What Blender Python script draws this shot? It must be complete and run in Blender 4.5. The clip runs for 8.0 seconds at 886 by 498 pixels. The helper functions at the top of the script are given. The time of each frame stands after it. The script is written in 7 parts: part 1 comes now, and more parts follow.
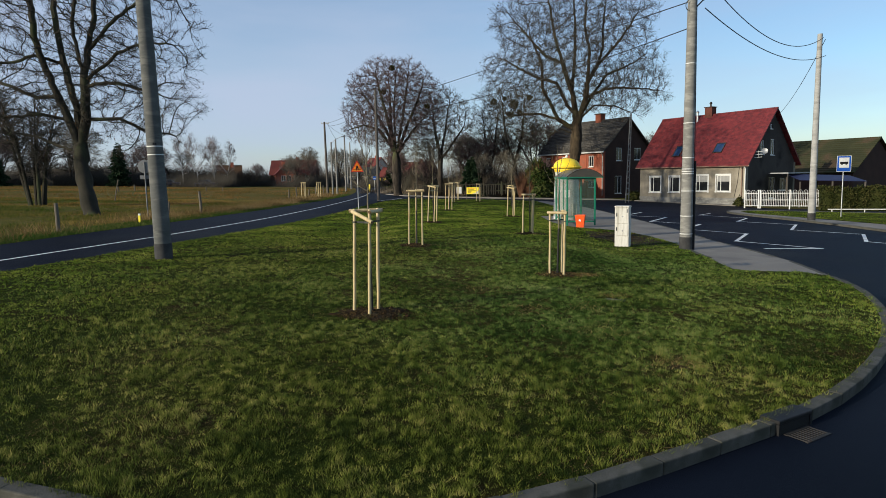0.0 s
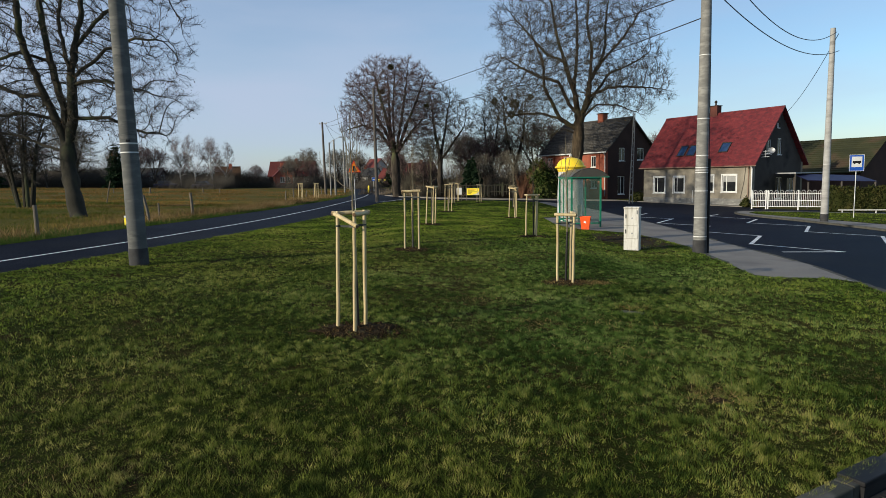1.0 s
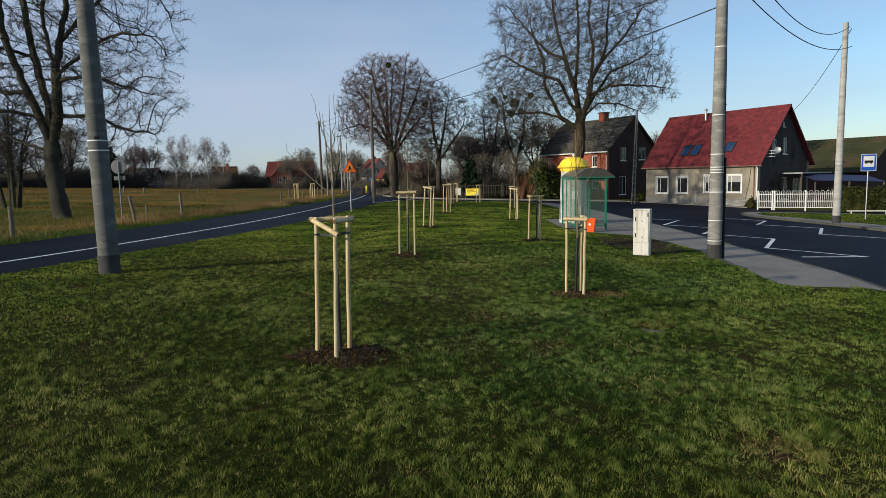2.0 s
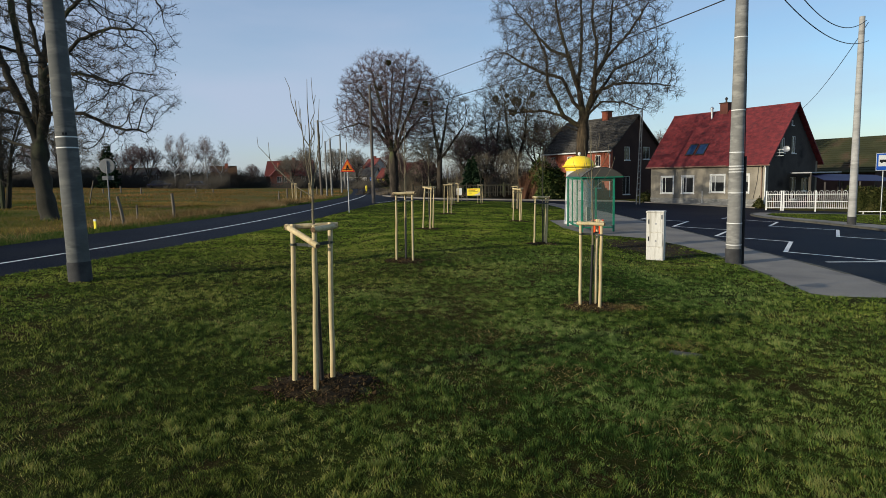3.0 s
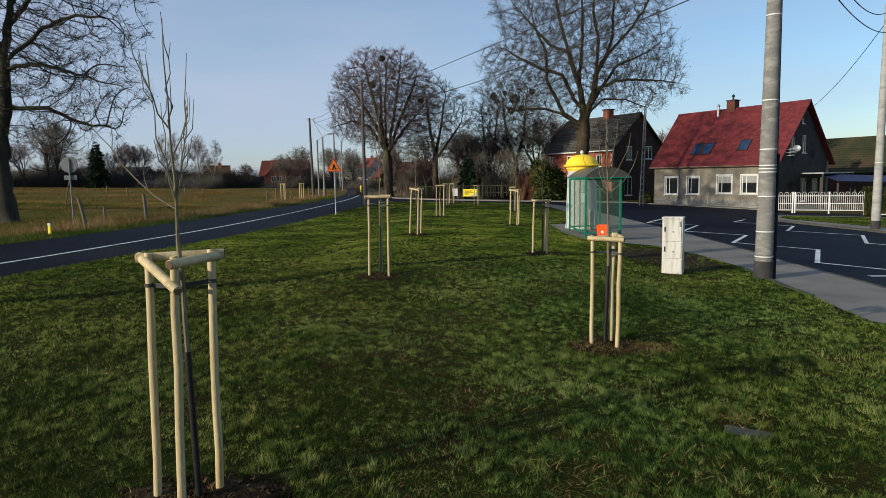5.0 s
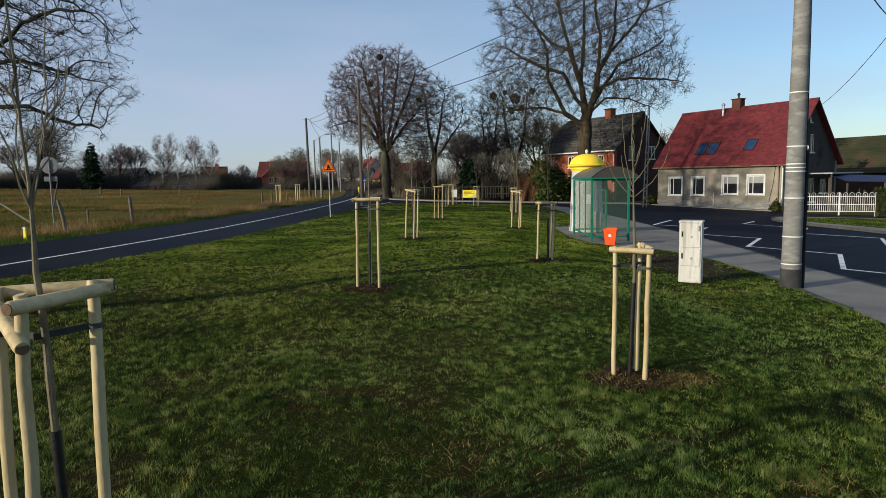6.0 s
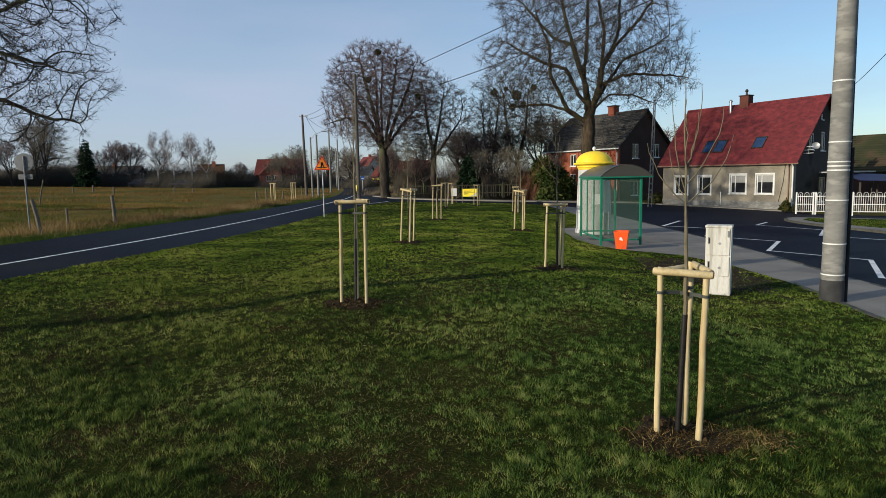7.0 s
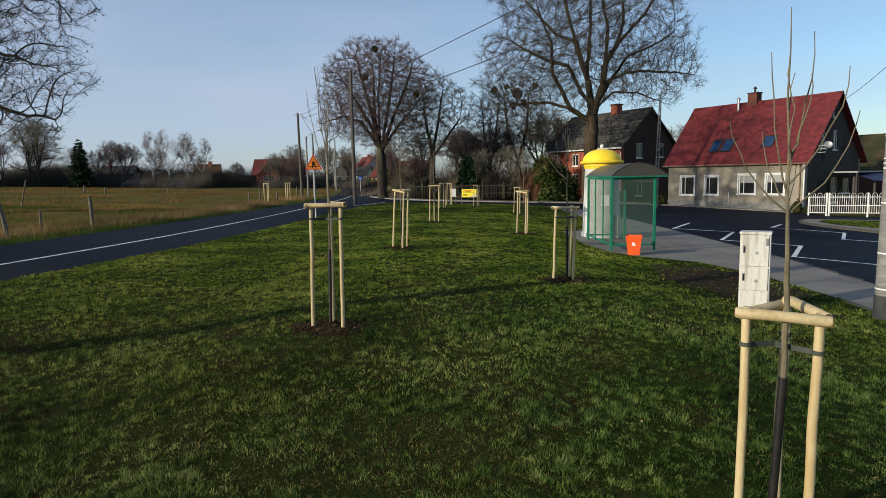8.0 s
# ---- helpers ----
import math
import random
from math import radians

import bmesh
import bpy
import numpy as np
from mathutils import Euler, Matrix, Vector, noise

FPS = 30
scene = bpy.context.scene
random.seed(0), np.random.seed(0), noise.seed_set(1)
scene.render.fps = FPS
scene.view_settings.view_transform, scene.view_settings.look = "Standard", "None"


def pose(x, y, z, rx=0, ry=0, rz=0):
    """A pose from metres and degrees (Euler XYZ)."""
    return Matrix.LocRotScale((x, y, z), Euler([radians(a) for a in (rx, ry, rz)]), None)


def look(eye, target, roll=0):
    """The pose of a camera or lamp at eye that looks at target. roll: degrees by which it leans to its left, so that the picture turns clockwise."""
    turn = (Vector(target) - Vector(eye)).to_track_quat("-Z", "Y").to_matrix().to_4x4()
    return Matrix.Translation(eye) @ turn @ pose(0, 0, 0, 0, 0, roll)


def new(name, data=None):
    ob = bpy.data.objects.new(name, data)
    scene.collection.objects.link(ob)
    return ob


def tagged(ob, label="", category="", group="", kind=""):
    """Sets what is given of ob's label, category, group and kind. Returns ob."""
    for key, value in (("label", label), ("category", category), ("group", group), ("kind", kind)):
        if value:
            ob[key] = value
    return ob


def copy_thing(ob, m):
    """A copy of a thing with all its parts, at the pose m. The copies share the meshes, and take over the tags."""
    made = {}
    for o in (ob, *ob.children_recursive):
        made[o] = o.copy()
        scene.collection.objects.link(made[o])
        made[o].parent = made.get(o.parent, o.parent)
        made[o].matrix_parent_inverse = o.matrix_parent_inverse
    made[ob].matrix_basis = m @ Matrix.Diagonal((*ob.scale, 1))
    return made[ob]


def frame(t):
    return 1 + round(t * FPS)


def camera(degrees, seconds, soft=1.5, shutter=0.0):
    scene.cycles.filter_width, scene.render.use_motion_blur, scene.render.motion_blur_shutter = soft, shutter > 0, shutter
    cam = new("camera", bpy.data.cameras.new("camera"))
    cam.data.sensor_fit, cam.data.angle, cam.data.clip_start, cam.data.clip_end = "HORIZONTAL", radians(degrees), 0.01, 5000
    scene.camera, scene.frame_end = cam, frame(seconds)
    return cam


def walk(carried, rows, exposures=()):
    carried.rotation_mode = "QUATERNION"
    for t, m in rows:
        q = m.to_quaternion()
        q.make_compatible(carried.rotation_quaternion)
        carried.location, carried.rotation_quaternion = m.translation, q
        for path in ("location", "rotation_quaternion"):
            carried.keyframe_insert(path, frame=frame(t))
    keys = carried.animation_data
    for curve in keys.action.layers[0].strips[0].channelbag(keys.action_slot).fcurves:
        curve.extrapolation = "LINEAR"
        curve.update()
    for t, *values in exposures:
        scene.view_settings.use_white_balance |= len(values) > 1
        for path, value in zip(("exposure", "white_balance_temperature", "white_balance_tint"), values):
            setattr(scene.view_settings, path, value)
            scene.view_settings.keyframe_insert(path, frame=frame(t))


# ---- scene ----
cam = camera(70.8, 8.0, soft=0.5)
PATH = [
    (0, (0.263, -0.336, 2.303), (0.215, 1.65, 2.073), 0.6),
    (0.5, (0.291, 0.236, 2.267), (0.238, 2.223, 2.042), 0.5),
    (1, (0.304, 0.946, 2.248), (0.254, 2.932, 2.022), 0.5),
    (1.5, (0.315, 1.609, 2.255), (0.269, 3.596, 2.029), 0.5),
    (3, (0.298, 3.428, 2.259), (0.248, 5.415, 2.032), 0.5),
    (3.5, (0.326, 4.058, 2.273), (0.278, 6.044, 2.043), 0.6),
    (4, (0.408, 4.67, 2.285), (0.361, 6.656, 2.053), 0.8),
    (4.5, (0.527, 5.277, 2.284), (0.48, 7.263, 2.054), 0.7),
    (6, (0.636, 7.234, 2.265), (0.59, 9.22, 2.041), 0.5),
    (6.5, (0.635, 7.975, 2.284), (0.588, 9.962, 2.055), 0.6),
    (7, (0.643, 8.812, 2.284), (0.598, 10.798, 2.054), 0.6),
    (7.5, (0.658, 9.665, 2.266), (0.611, 11.652, 2.038), 0.5),
    (8, (0.713, 10.546, 2.26), (0.668, 12.533, 2.031), 0.6),
]
SLOPE = Matrix.Rotation(radians(1.7), 4, 'Y')  # the whole site falls gently towards +x
walk(cam, [(t, SLOPE @ look(eye, target, roll)) for t, eye, target, roll in PATH], exposures=[(0.0, 0.15, 6250, 6), (1.5, 0.10, 6250, 6), (3.5, 0.07, 6250, 6), (8.0, 0.07, 6250, 6)])

# ---- world and sun ----
SUN_EL, SHADOW_AZ = 14.8, 31.5  # elevation; the way that shadows fall, from +x towards +y
sun_way = Vector((-math.cos(radians(SHADOW_AZ)) * math.cos(radians(SUN_EL)),
                  -math.sin(radians(SHADOW_AZ)) * math.cos(radians(SUN_EL)), math.sin(radians(SUN_EL))))
world = bpy.data.worlds.new("world")
scene.world = world
world.use_nodes = True
wn = world.node_tree
sky = wn.nodes.new("ShaderNodeTexSky")
sky.sky_type = 'NISHITA'
sky.sun_disc = False
sky.sun_elevation = radians(SUN_EL)
sky.sun_rotation = math.atan2(sun_way.x, sun_way.y)
sky.air_density, sky.dust_density, sky.ozone_density = 1.0, 0.6, 3.0
wn.nodes["Background"].inputs["Strength"].default_value = 0.15
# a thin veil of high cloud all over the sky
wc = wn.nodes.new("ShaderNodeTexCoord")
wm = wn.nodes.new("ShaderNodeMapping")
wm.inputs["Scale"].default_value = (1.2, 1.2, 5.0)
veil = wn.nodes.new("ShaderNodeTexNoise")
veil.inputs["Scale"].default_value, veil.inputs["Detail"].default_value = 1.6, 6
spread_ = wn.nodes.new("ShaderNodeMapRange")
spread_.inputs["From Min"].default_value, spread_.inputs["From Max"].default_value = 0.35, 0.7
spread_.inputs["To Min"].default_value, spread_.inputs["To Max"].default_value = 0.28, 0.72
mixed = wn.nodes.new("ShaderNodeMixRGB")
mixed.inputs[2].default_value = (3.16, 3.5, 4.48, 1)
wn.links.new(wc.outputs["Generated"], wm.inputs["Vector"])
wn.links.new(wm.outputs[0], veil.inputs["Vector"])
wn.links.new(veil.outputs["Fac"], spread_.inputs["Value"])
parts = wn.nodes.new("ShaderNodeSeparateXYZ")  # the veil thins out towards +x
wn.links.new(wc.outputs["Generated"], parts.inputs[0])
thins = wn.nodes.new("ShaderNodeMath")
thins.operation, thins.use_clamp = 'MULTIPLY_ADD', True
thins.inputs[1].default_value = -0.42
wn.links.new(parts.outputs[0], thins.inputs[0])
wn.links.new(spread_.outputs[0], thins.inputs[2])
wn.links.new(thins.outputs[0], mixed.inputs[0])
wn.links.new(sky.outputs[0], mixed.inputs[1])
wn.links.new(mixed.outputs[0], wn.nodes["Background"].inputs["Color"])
sun_data = bpy.data.lights.new("sun", 'SUN')
sun_data.energy, sun_data.angle, sun_data.color = 5.0, radians(0.53), (1.0, 0.87, 0.68)
new("sun", sun_data).matrix_world = look(sun_way * 200, (0, 0, 0))


# ---- materials ----
def surface(name, a, b, size=1.0, fine=30.0, rough=0.8, bump=0.2, metal=0.0, dirt=None, dirt_size=0.4, vary=0.0, fine_mix=0.35,
            stretch=(1, 1, 1), spec=0.3, island=0.0):
    """Two colours mixed by a broad noise, a fine grain in value and relief, and stains of a third colour."""
    m = bpy.data.materials.new(name)
    m.use_nodes = True
    nt = m.node_tree
    nodes, links = nt.nodes, nt.links
    bsdf = nodes["Principled BSDF"]
    tc = nodes.new("ShaderNodeTexCoord")
    mp = nodes.new("ShaderNodeMapping")
    mp.inputs["Scale"].default_value = stretch
    links.new(tc.outputs["Object"], mp.inputs["Vector"])

    def noise_at(scale, detail):
        n = nodes.new("ShaderNodeTexNoise")
        n.inputs["Scale"].default_value = scale
        n.inputs["Detail"].default_value = detail
        links.new(mp.outputs[0], n.inputs["Vector"])
        return n

    def mix(kind, fac, c1, c2):
        x = nodes.new("ShaderNodeMix")
        x.data_type, x.blend_type = 'RGBA', kind
        for socket, value in (("Factor", fac), ("A", c1), ("B", c2)):
            target = [i for i in x.inputs if i.name == socket and (socket == "Factor" and i.type == 'VALUE' or i.type == 'RGBA')][0]
            if isinstance(value, (int, float)):
                target.default_value = value
            elif isinstance(value, tuple):
                target.default_value = (*value, 1)
            else:
                links.new(value, target)
        return [o for o in x.outputs if o.type == 'RGBA'][0]

    def spread(src, lo, hi):
        r = nodes.new("ShaderNodeMapRange")
        r.inputs["From Min"].default_value, r.inputs["From Max"].default_value = lo, hi
        links.new(src, r.inputs["Value"])
        return r.outputs[0]

    broad = spread(noise_at(size, 5).outputs["Fac"], 0.32, 0.68)
    col = mix('MIX', broad, a, b)
    grain = noise_at(fine, 4)
    col = mix('OVERLAY', fine_mix, col, mix('MIX', grain.outputs["Fac"], (0.1, 0.1, 0.1), (0.9, 0.9, 0.9)))
    if dirt:
        col = mix('MIX', spread(noise_at(dirt_size, 6).outputs["Fac"], 0.52, 0.66), col, dirt)
    if vary or island:
        if island:
            src = nodes.new("ShaderNodeNewGeometry").outputs["Random Per Island"]
        else:
            src = nodes.new("ShaderNodeObjectInfo").outputs["Random"]
        r = nodes.new("ShaderNodeMapRange")
        amount = vary or island
        r.inputs["To Min"].default_value, r.inputs["To Max"].default_value = 1 - amount, 1 + amount
        links.new(src, r.inputs["Value"])
        hs = nodes.new("ShaderNodeHueSaturation")
        links.new(r.outputs[0], hs.inputs["Value"])
        links.new(col, hs.inputs["Color"])
        col = hs.outputs[0]
    links.new(col, bsdf.inputs["Base Color"])
    bsdf.inputs["Roughness"].default_value = rough
    bsdf.inputs["Metallic"].default_value = metal
    bsdf.inputs["Specular IOR Level"].default_value = spec
    if bump:
        bn = nodes.new("ShaderNodeBump")
        bn.inputs["Strength"].default_value = bump
        bn.inputs["Distance"].default_value = 0.02
        links.new(grain.outputs["Fac"], bn.inputs["Height"])
        links.new(bn.outputs[0], bsdf.inputs["Normal"])
    return m


def glass_like(name, tint, mixing=0.85, rough=0.05):
    """Thin pane: mostly clear, with a glossy coat."""
    m = bpy.data.materials.new(name)
    m.use_nodes = True
    nt = m.node_tree
    bsdf = nt.nodes["Principled BSDF"]
    bsdf.inputs["Base Color"].default_value = (*tint, 1)
    bsdf.inputs["Roughness"].default_value = rough
    bsdf.inputs["Alpha"].default_value = 1 - mixing
    return m


def leafy(name, a, b, c, patch=0.35, rough=0.6, through_light=0.25, single=0.8, gain=1.0, soft_normal=0.0, clump=0.0):
    """Grass or foliage: colour by islands and by patches, some light passing through."""
    m = bpy.data.materials.new(name)
    m.use_nodes = True
    nt = m.node_tree
    nodes, links = nt.nodes, nt.links
    bsdf = nodes["Principled BSDF"]
    tc = nodes.new("ShaderNodeTexCoord")
    n = nodes.new("ShaderNodeTexNoise")
    n.inputs["Scale"].default_value, n.inputs["Detail"].default_value = patch, 6
    links.new(tc.outputs["Object"], n.inputs["Vector"])
    geo = nodes.new("ShaderNodeNewGeometry")
    add = nodes.new("ShaderNodeMath")
    add.operation = 'MULTIPLY_ADD'
    add.inputs[1].default_value, add.inputs[2].default_value = single, -single / 2 - 0.02
    links.new(geo.outputs["Random Per Island"], add.inputs[0])
    broad = nodes.new("ShaderNodeMath")
    broad.operation = 'MULTIPLY_ADD'
    broad.inputs[1].default_value, broad.inputs[2].default_value = gain, 0.5 - 0.5 * gain
    links.new(n.outputs["Fac"], broad.inputs[0])
    total = nodes.new("ShaderNodeMath")
    total.operation = 'ADD'
    links.new(add.outputs[0], total.inputs[0])
    links.new(broad.outputs[0], total.inputs[1])
    value = total.outputs[0]
    if clump:  # tufts a hand or two across
        tuft = nodes.new("ShaderNodeTexNoise")
        tuft.inputs["Scale"].default_value, tuft.inputs["Detail"].default_value = 8.0, 3
        links.new(tc.outputs["Object"], tuft.inputs["Vector"])
        more = nodes.new("ShaderNodeMath")
        more.operation = 'MULTIPLY_ADD'
        more.inputs[1].default_value, more.inputs[2].default_value = clump, -0.52 * clump
        links.new(tuft.outputs["Fac"], more.inputs[0])
        both = nodes.new("ShaderNodeMath")
        both.operation = 'ADD'
        links.new(value, both.inputs[0])
        links.new(more.outputs[0], both.inputs[1])
        value = both.outputs[0]
    ramp = nodes.new("ShaderNodeValToRGB")
    ramp.color_ramp.elements[0].position, ramp.color_ramp.elements[0].color = 0.25, (*a, 1)
    ramp.color_ramp.elements[1].position, ramp.color_ramp.elements[1].color = 0.8, (*c, 1)
    mid = ramp.color_ramp.elements.new(0.52)
    mid.color = (*b, 1)
    links.new(value, ramp.inputs[0])
    links.new(ramp.outputs[0], bsdf.inputs["Base Color"])
    bsdf.inputs["Roughness"].default_value = rough
    bsdf.inputs["Specular IOR Level"].default_value = 0.05
    if soft_normal:  # blades in a mass shade more like one soft surface
        bend = nodes.new("ShaderNodeVectorMath")
        bend.operation = 'MULTIPLY_ADD'
        bend.inputs[1].default_value = (1 - soft_normal,) * 3
        bend.inputs[2].default_value = (-0.25 * soft_normal, -0.45 * soft_normal, soft_normal)
        links.new(geo.outputs["Normal"], bend.inputs[0])
        unit = nodes.new("ShaderNodeVectorMath")
        unit.operation = 'NORMALIZE'
        links.new(bend.outputs[0], unit.inputs[0])
        links.new(unit.outputs[0], bsdf.inputs["Normal"])
    tr = nodes.new("ShaderNodeBsdfTranslucent")
    links.new(ramp.outputs[0], tr.inputs["Color"])
    mx = nodes.new("ShaderNodeMixShader")
    mx.inputs[0].default_value = through_light
    links.new(bsdf.outputs[0], mx.inputs[1])
    links.new(tr.outputs[0], mx.inputs[2])
    links.new(mx.outputs[0], nodes["Material Output"].inputs["Surface"])
    return m


M = {}
M["lawn_soil"] = surface("lawn_soil", (0.014, 0.022, 0.0035), (0.028, 0.030, 0.007), 0.5, 25, 0.95, 0.8, dirt=(0.026, 0.018, 0.007), dirt_size=0.7, spec=0.02)
M["field"] = surface("field", (0.115, 0.082, 0.024), (0.065, 0.08, 0.016), 0.12, 3, 0.95, 0.8, dirt=(0.17, 0.095, 0.032), dirt_size=0.07, spec=0.03)
M["asphalt"] = surface("asphalt", (0.0045, 0.0066, 0.0125), (0.0072, 0.0100, 0.0180), 0.35, 90, 0.62, 0.35, dirt=(0.0125, 0.0145, 0.0185), dirt_size=0.15, spec=0.03)
M["pavement"] = surface("pavement", (0.16, 0.145, 0.125), (0.215, 0.197, 0.17), 0.6, 40, 0.85, 0.3, dirt=(0.13, 0.12, 0.11), dirt_size=0.5)
M["kerb"] = surface("kerb", (0.05, 0.049, 0.04), (0.078, 0.075, 0.063), 3.5, 60, 0.9, 0.2, dirt=(0.034, 0.035, 0.026), dirt_size=2.5, fine_mix=0.4, vary=0.15)
M["paint"] = surface("paint", (0.72, 0.72, 0.70), (0.6, 0.6, 0.58), 2, 60, 0.6, 0.1, dirt=(0.4, 0.4, 0.4), dirt_size=2.5)
M["soil"] = surface("soil", (0.013, 0.009, 0.004), (0.034, 0.022, 0.010), 3, 30, 0.95, 1.0, dirt=(0.042, 0.031, 0.016), dirt_size=3, spec=0.1)
M["clod"] = surface("clod", (0.02, 0.012, 0.005), (0.05, 0.031, 0.014), 4, 40, 0.95, 0.5, island=0.5, spec=0.1)
M["concrete"] = surface("concrete", (0.14, 0.138, 0.128), (0.205, 0.20, 0.186), 1.2, 7, 0.9, 0.5, dirt=(0.25, 0.245, 0.225), dirt_size=3.5, stretch=(.8, .8, 2.2), fine_mix=0.3)
M["concrete_pale"] = surface("concrete_pale", (0.27, 0.265, 0.25), (0.36, 0.355, 0.34), 0.8, 6, 0.9, 0.5, dirt=(0.2, 0.195, 0.185), dirt_size=0.9, stretch=(.6, .6, 3), fine_mix=0.25)
M["concrete_old"] = surface("concrete_old", (0.07, 0.074, 0.071), (0.108, 0.11, 0.105), 0.8, 6, 0.9, 0.5, dirt=(0.13, 0.13, 0.12), dirt_size=3.0, stretch=(.8, .8, 2.5), fine_mix=0.25)
M["tar"] = surface("tar", (0.025, 0.025, 0.026), (0.05, 0.05, 0.05), 4, 40, 0.8, 0.3)
M["steel"] = surface("steel", (0.42, 0.43, 0.44), (0.55, 0.55, 0.55), 3, 60, 0.4, 0.05, 0.8)
M["stake"] = surface("stake", (0.40, 0.315, 0.165), (0.52, 0.42, 0.24), 5, 60, 0.6, 0.15, dirt=(0.38, 0.275, 0.13), dirt_size=11, stretch=(1, 1, 0.22), vary=0.1)
M["crossbar"] = surface("crossbar", (0.41, 0.325, 0.17), (0.53, 0.43, 0.245), 6, 45, 0.6, 0.08, dirt=(0.36, 0.26, 0.125), dirt_size=14, vary=0.1)
M["stake_end"] = surface("stake_end", (0.07, 0.04, 0.02), (0.15, 0.09, 0.045), 20, 90, 0.8, 0.2)
M["strap"] = surface("strap", (0.03, 0.035, 0.03), (0.06, 0.065, 0.055), 8, 90, 0.7, 0.1)
M["guard"] = surface("guard", (0.008, 0.008, 0.009), (0.02, 0.018, 0.017), 8, 60, 0.45, 0.2)
M["car_blue"] = surface("car_blue", (0.012, 0.016, 0.055), (0.018, 0.024, 0.075), 2, 40, 0.35, 0.0)
M["sapling"] = surface("sapling", (0.09, 0.075, 0.045), (0.175, 0.148, 0.092), 6, 60, 0.7, 0.2)
M["bark"] = surface("bark", (0.016, 0.013, 0.010), (0.06, 0.048, 0.036), 3.2, 14, 0.95, 0.8, dirt=(0.07, 0.075, 0.035), dirt_size=0.8, stretch=(1, 1, 0.3))
M["bark_brown"] = surface("bark_brown", (0.013, 0.010, 0.007), (0.078, 0.056, 0.032), 3.2, 9, 0.95, 1.0, dirt=(0.055, 0.052, 0.022), dirt_size=0.8, stretch=(1, 1, 0.3))
M["dead_leaf"] = leafy("dead_leaf", (0.05, 0.03, 0.012), (0.09, 0.05, 0.02), (0.14, 0.08, 0.03), 1.0, 0.7, 0.2)
M["bark_dark"] = surface("bark_dark", (0.017, 0.016, 0.011), (0.036, 0.032, 0.022), 1.5, 14, 0.95, 0.8, dirt=(0.05, 0.06, 0.025), dirt_size=0.8, stretch=(1, 1, 0.3))
M["twig"] = surface("twig", (0.082, 0.054, 0.050), (0.135, 0.092, 0.085), 0.5, 6, 0.9, 0.0, island=0.3)
M["twig_grey"] = surface("twig_grey", (0.092, 0.080, 0.060), (0.16, 0.138, 0.105), 0.5, 6, 0.9, 0.0, island=0.3)
M["twig_dark"] = surface("twig_dark", (0.030, 0.026, 0.020), (0.058, 0.050, 0.038), 0.5, 6, 0.9, 0.0, island=0.3)
M["birch"] = surface("birch", (0.33, 0.32, 0.30), (0.43, 0.42, 0.40), 1.0, 8, 0.8, 0.2, dirt=(0.1, 0.09, 0.08), dirt_size=1.2)
M["birch_twig"] = surface("birch_twig", (0.15, 0.115, 0.11), (0.21, 0.165, 0.155), 0.5, 6, 0.9, 0.0, island=0.25)
M["needles"] = leafy("needles", (0.012, 0.025, 0.012), (0.02, 0.04, 0.02), (0.035, 0.055, 0.028), 0.8, 0.7, 0.1)
M["mistletoe"] = leafy("mistletoe", (0.04, 0.036, 0.014), (0.065, 0.056, 0.02), (0.09, 0.078, 0.03), 2, 0.7, 0.2)
M["ivy"] = leafy("ivy", (0.02, 0.035, 0.008), (0.045, 0.065, 0.016), (0.09, 0.10, 0.03), 1.2, 0.5, 0.2)
M["hedge"] = leafy("hedge", (0.02, 0.026, 0.007), (0.036, 0.042, 0.012), (0.07, 0.066, 0.022), 1.5, 0.6, 0.2)
M["brush"] = surface("brush", (0.075, 0.060, 0.042), (0.13, 0.104, 0.072), 0.3, 5, 0.95, 0.0, island=0.35)
M["red_brush"] = surface("red_brush", (0.10, 0.047, 0.026), (0.15, 0.072, 0.04), 0.5, 5, 0.95, 0.0, island=0.35)
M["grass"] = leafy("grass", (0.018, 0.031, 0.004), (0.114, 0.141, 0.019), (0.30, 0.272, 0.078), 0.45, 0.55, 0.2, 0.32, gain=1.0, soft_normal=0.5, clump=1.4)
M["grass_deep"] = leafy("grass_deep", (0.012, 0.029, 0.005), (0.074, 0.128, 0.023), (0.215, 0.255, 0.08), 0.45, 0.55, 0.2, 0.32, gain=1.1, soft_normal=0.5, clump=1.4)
# grass for the distance: the lit, smoothed look is put into its colour
M["grass_far_lit"] = leafy("grass_far_lit", (0.050, 0.088, 0.009), (0.125, 0.180, 0.018), (0.25, 0.275, 0.05), 0.5, 0.55, 0.2, 0.12, gain=1.7, soft_normal=0.8, clump=.6)
M["straw"] = leafy("straw", (0.046, 0.078, 0.011), (0.125, 0.115, 0.024), (0.31, 0.195, 0.06), 0.11, 0.7, 0.3, 0.4, 2.4)
M["straw_pale"] = leafy("straw_pale", (0.11, 0.07, 0.028), (0.22, 0.145, 0.06), (0.36, 0.25, 0.12), 0.25, 0.7, 0.25, 0.5, 1.5)
M["russet"] = leafy("russet", (0.085, 0.068, 0.016), (0.175, 0.098, 0.028), (0.26, 0.14, 0.045), 0.11, 0.7, 0.3, 0.4, 2.0)
M["twig_mid"] = surface("twig_mid", (0.036, 0.032, 0.023), (0.068, 0.060, 0.043), 0.5, 6, 0.9, 0.0, island=0.3)
M["verge"] = leafy("verge", (0.028, 0.062, 0.009), (0.058, 0.10, 0.015), (0.14, 0.14, 0.045), 0.25, 0.6, 0.3)
M["dry"] = leafy("dry", (0.08, 0.055, 0.016), (0.19, 0.13, 0.045), (0.33, 0.24, 0.10), 1.5, 0.7, 0.2)
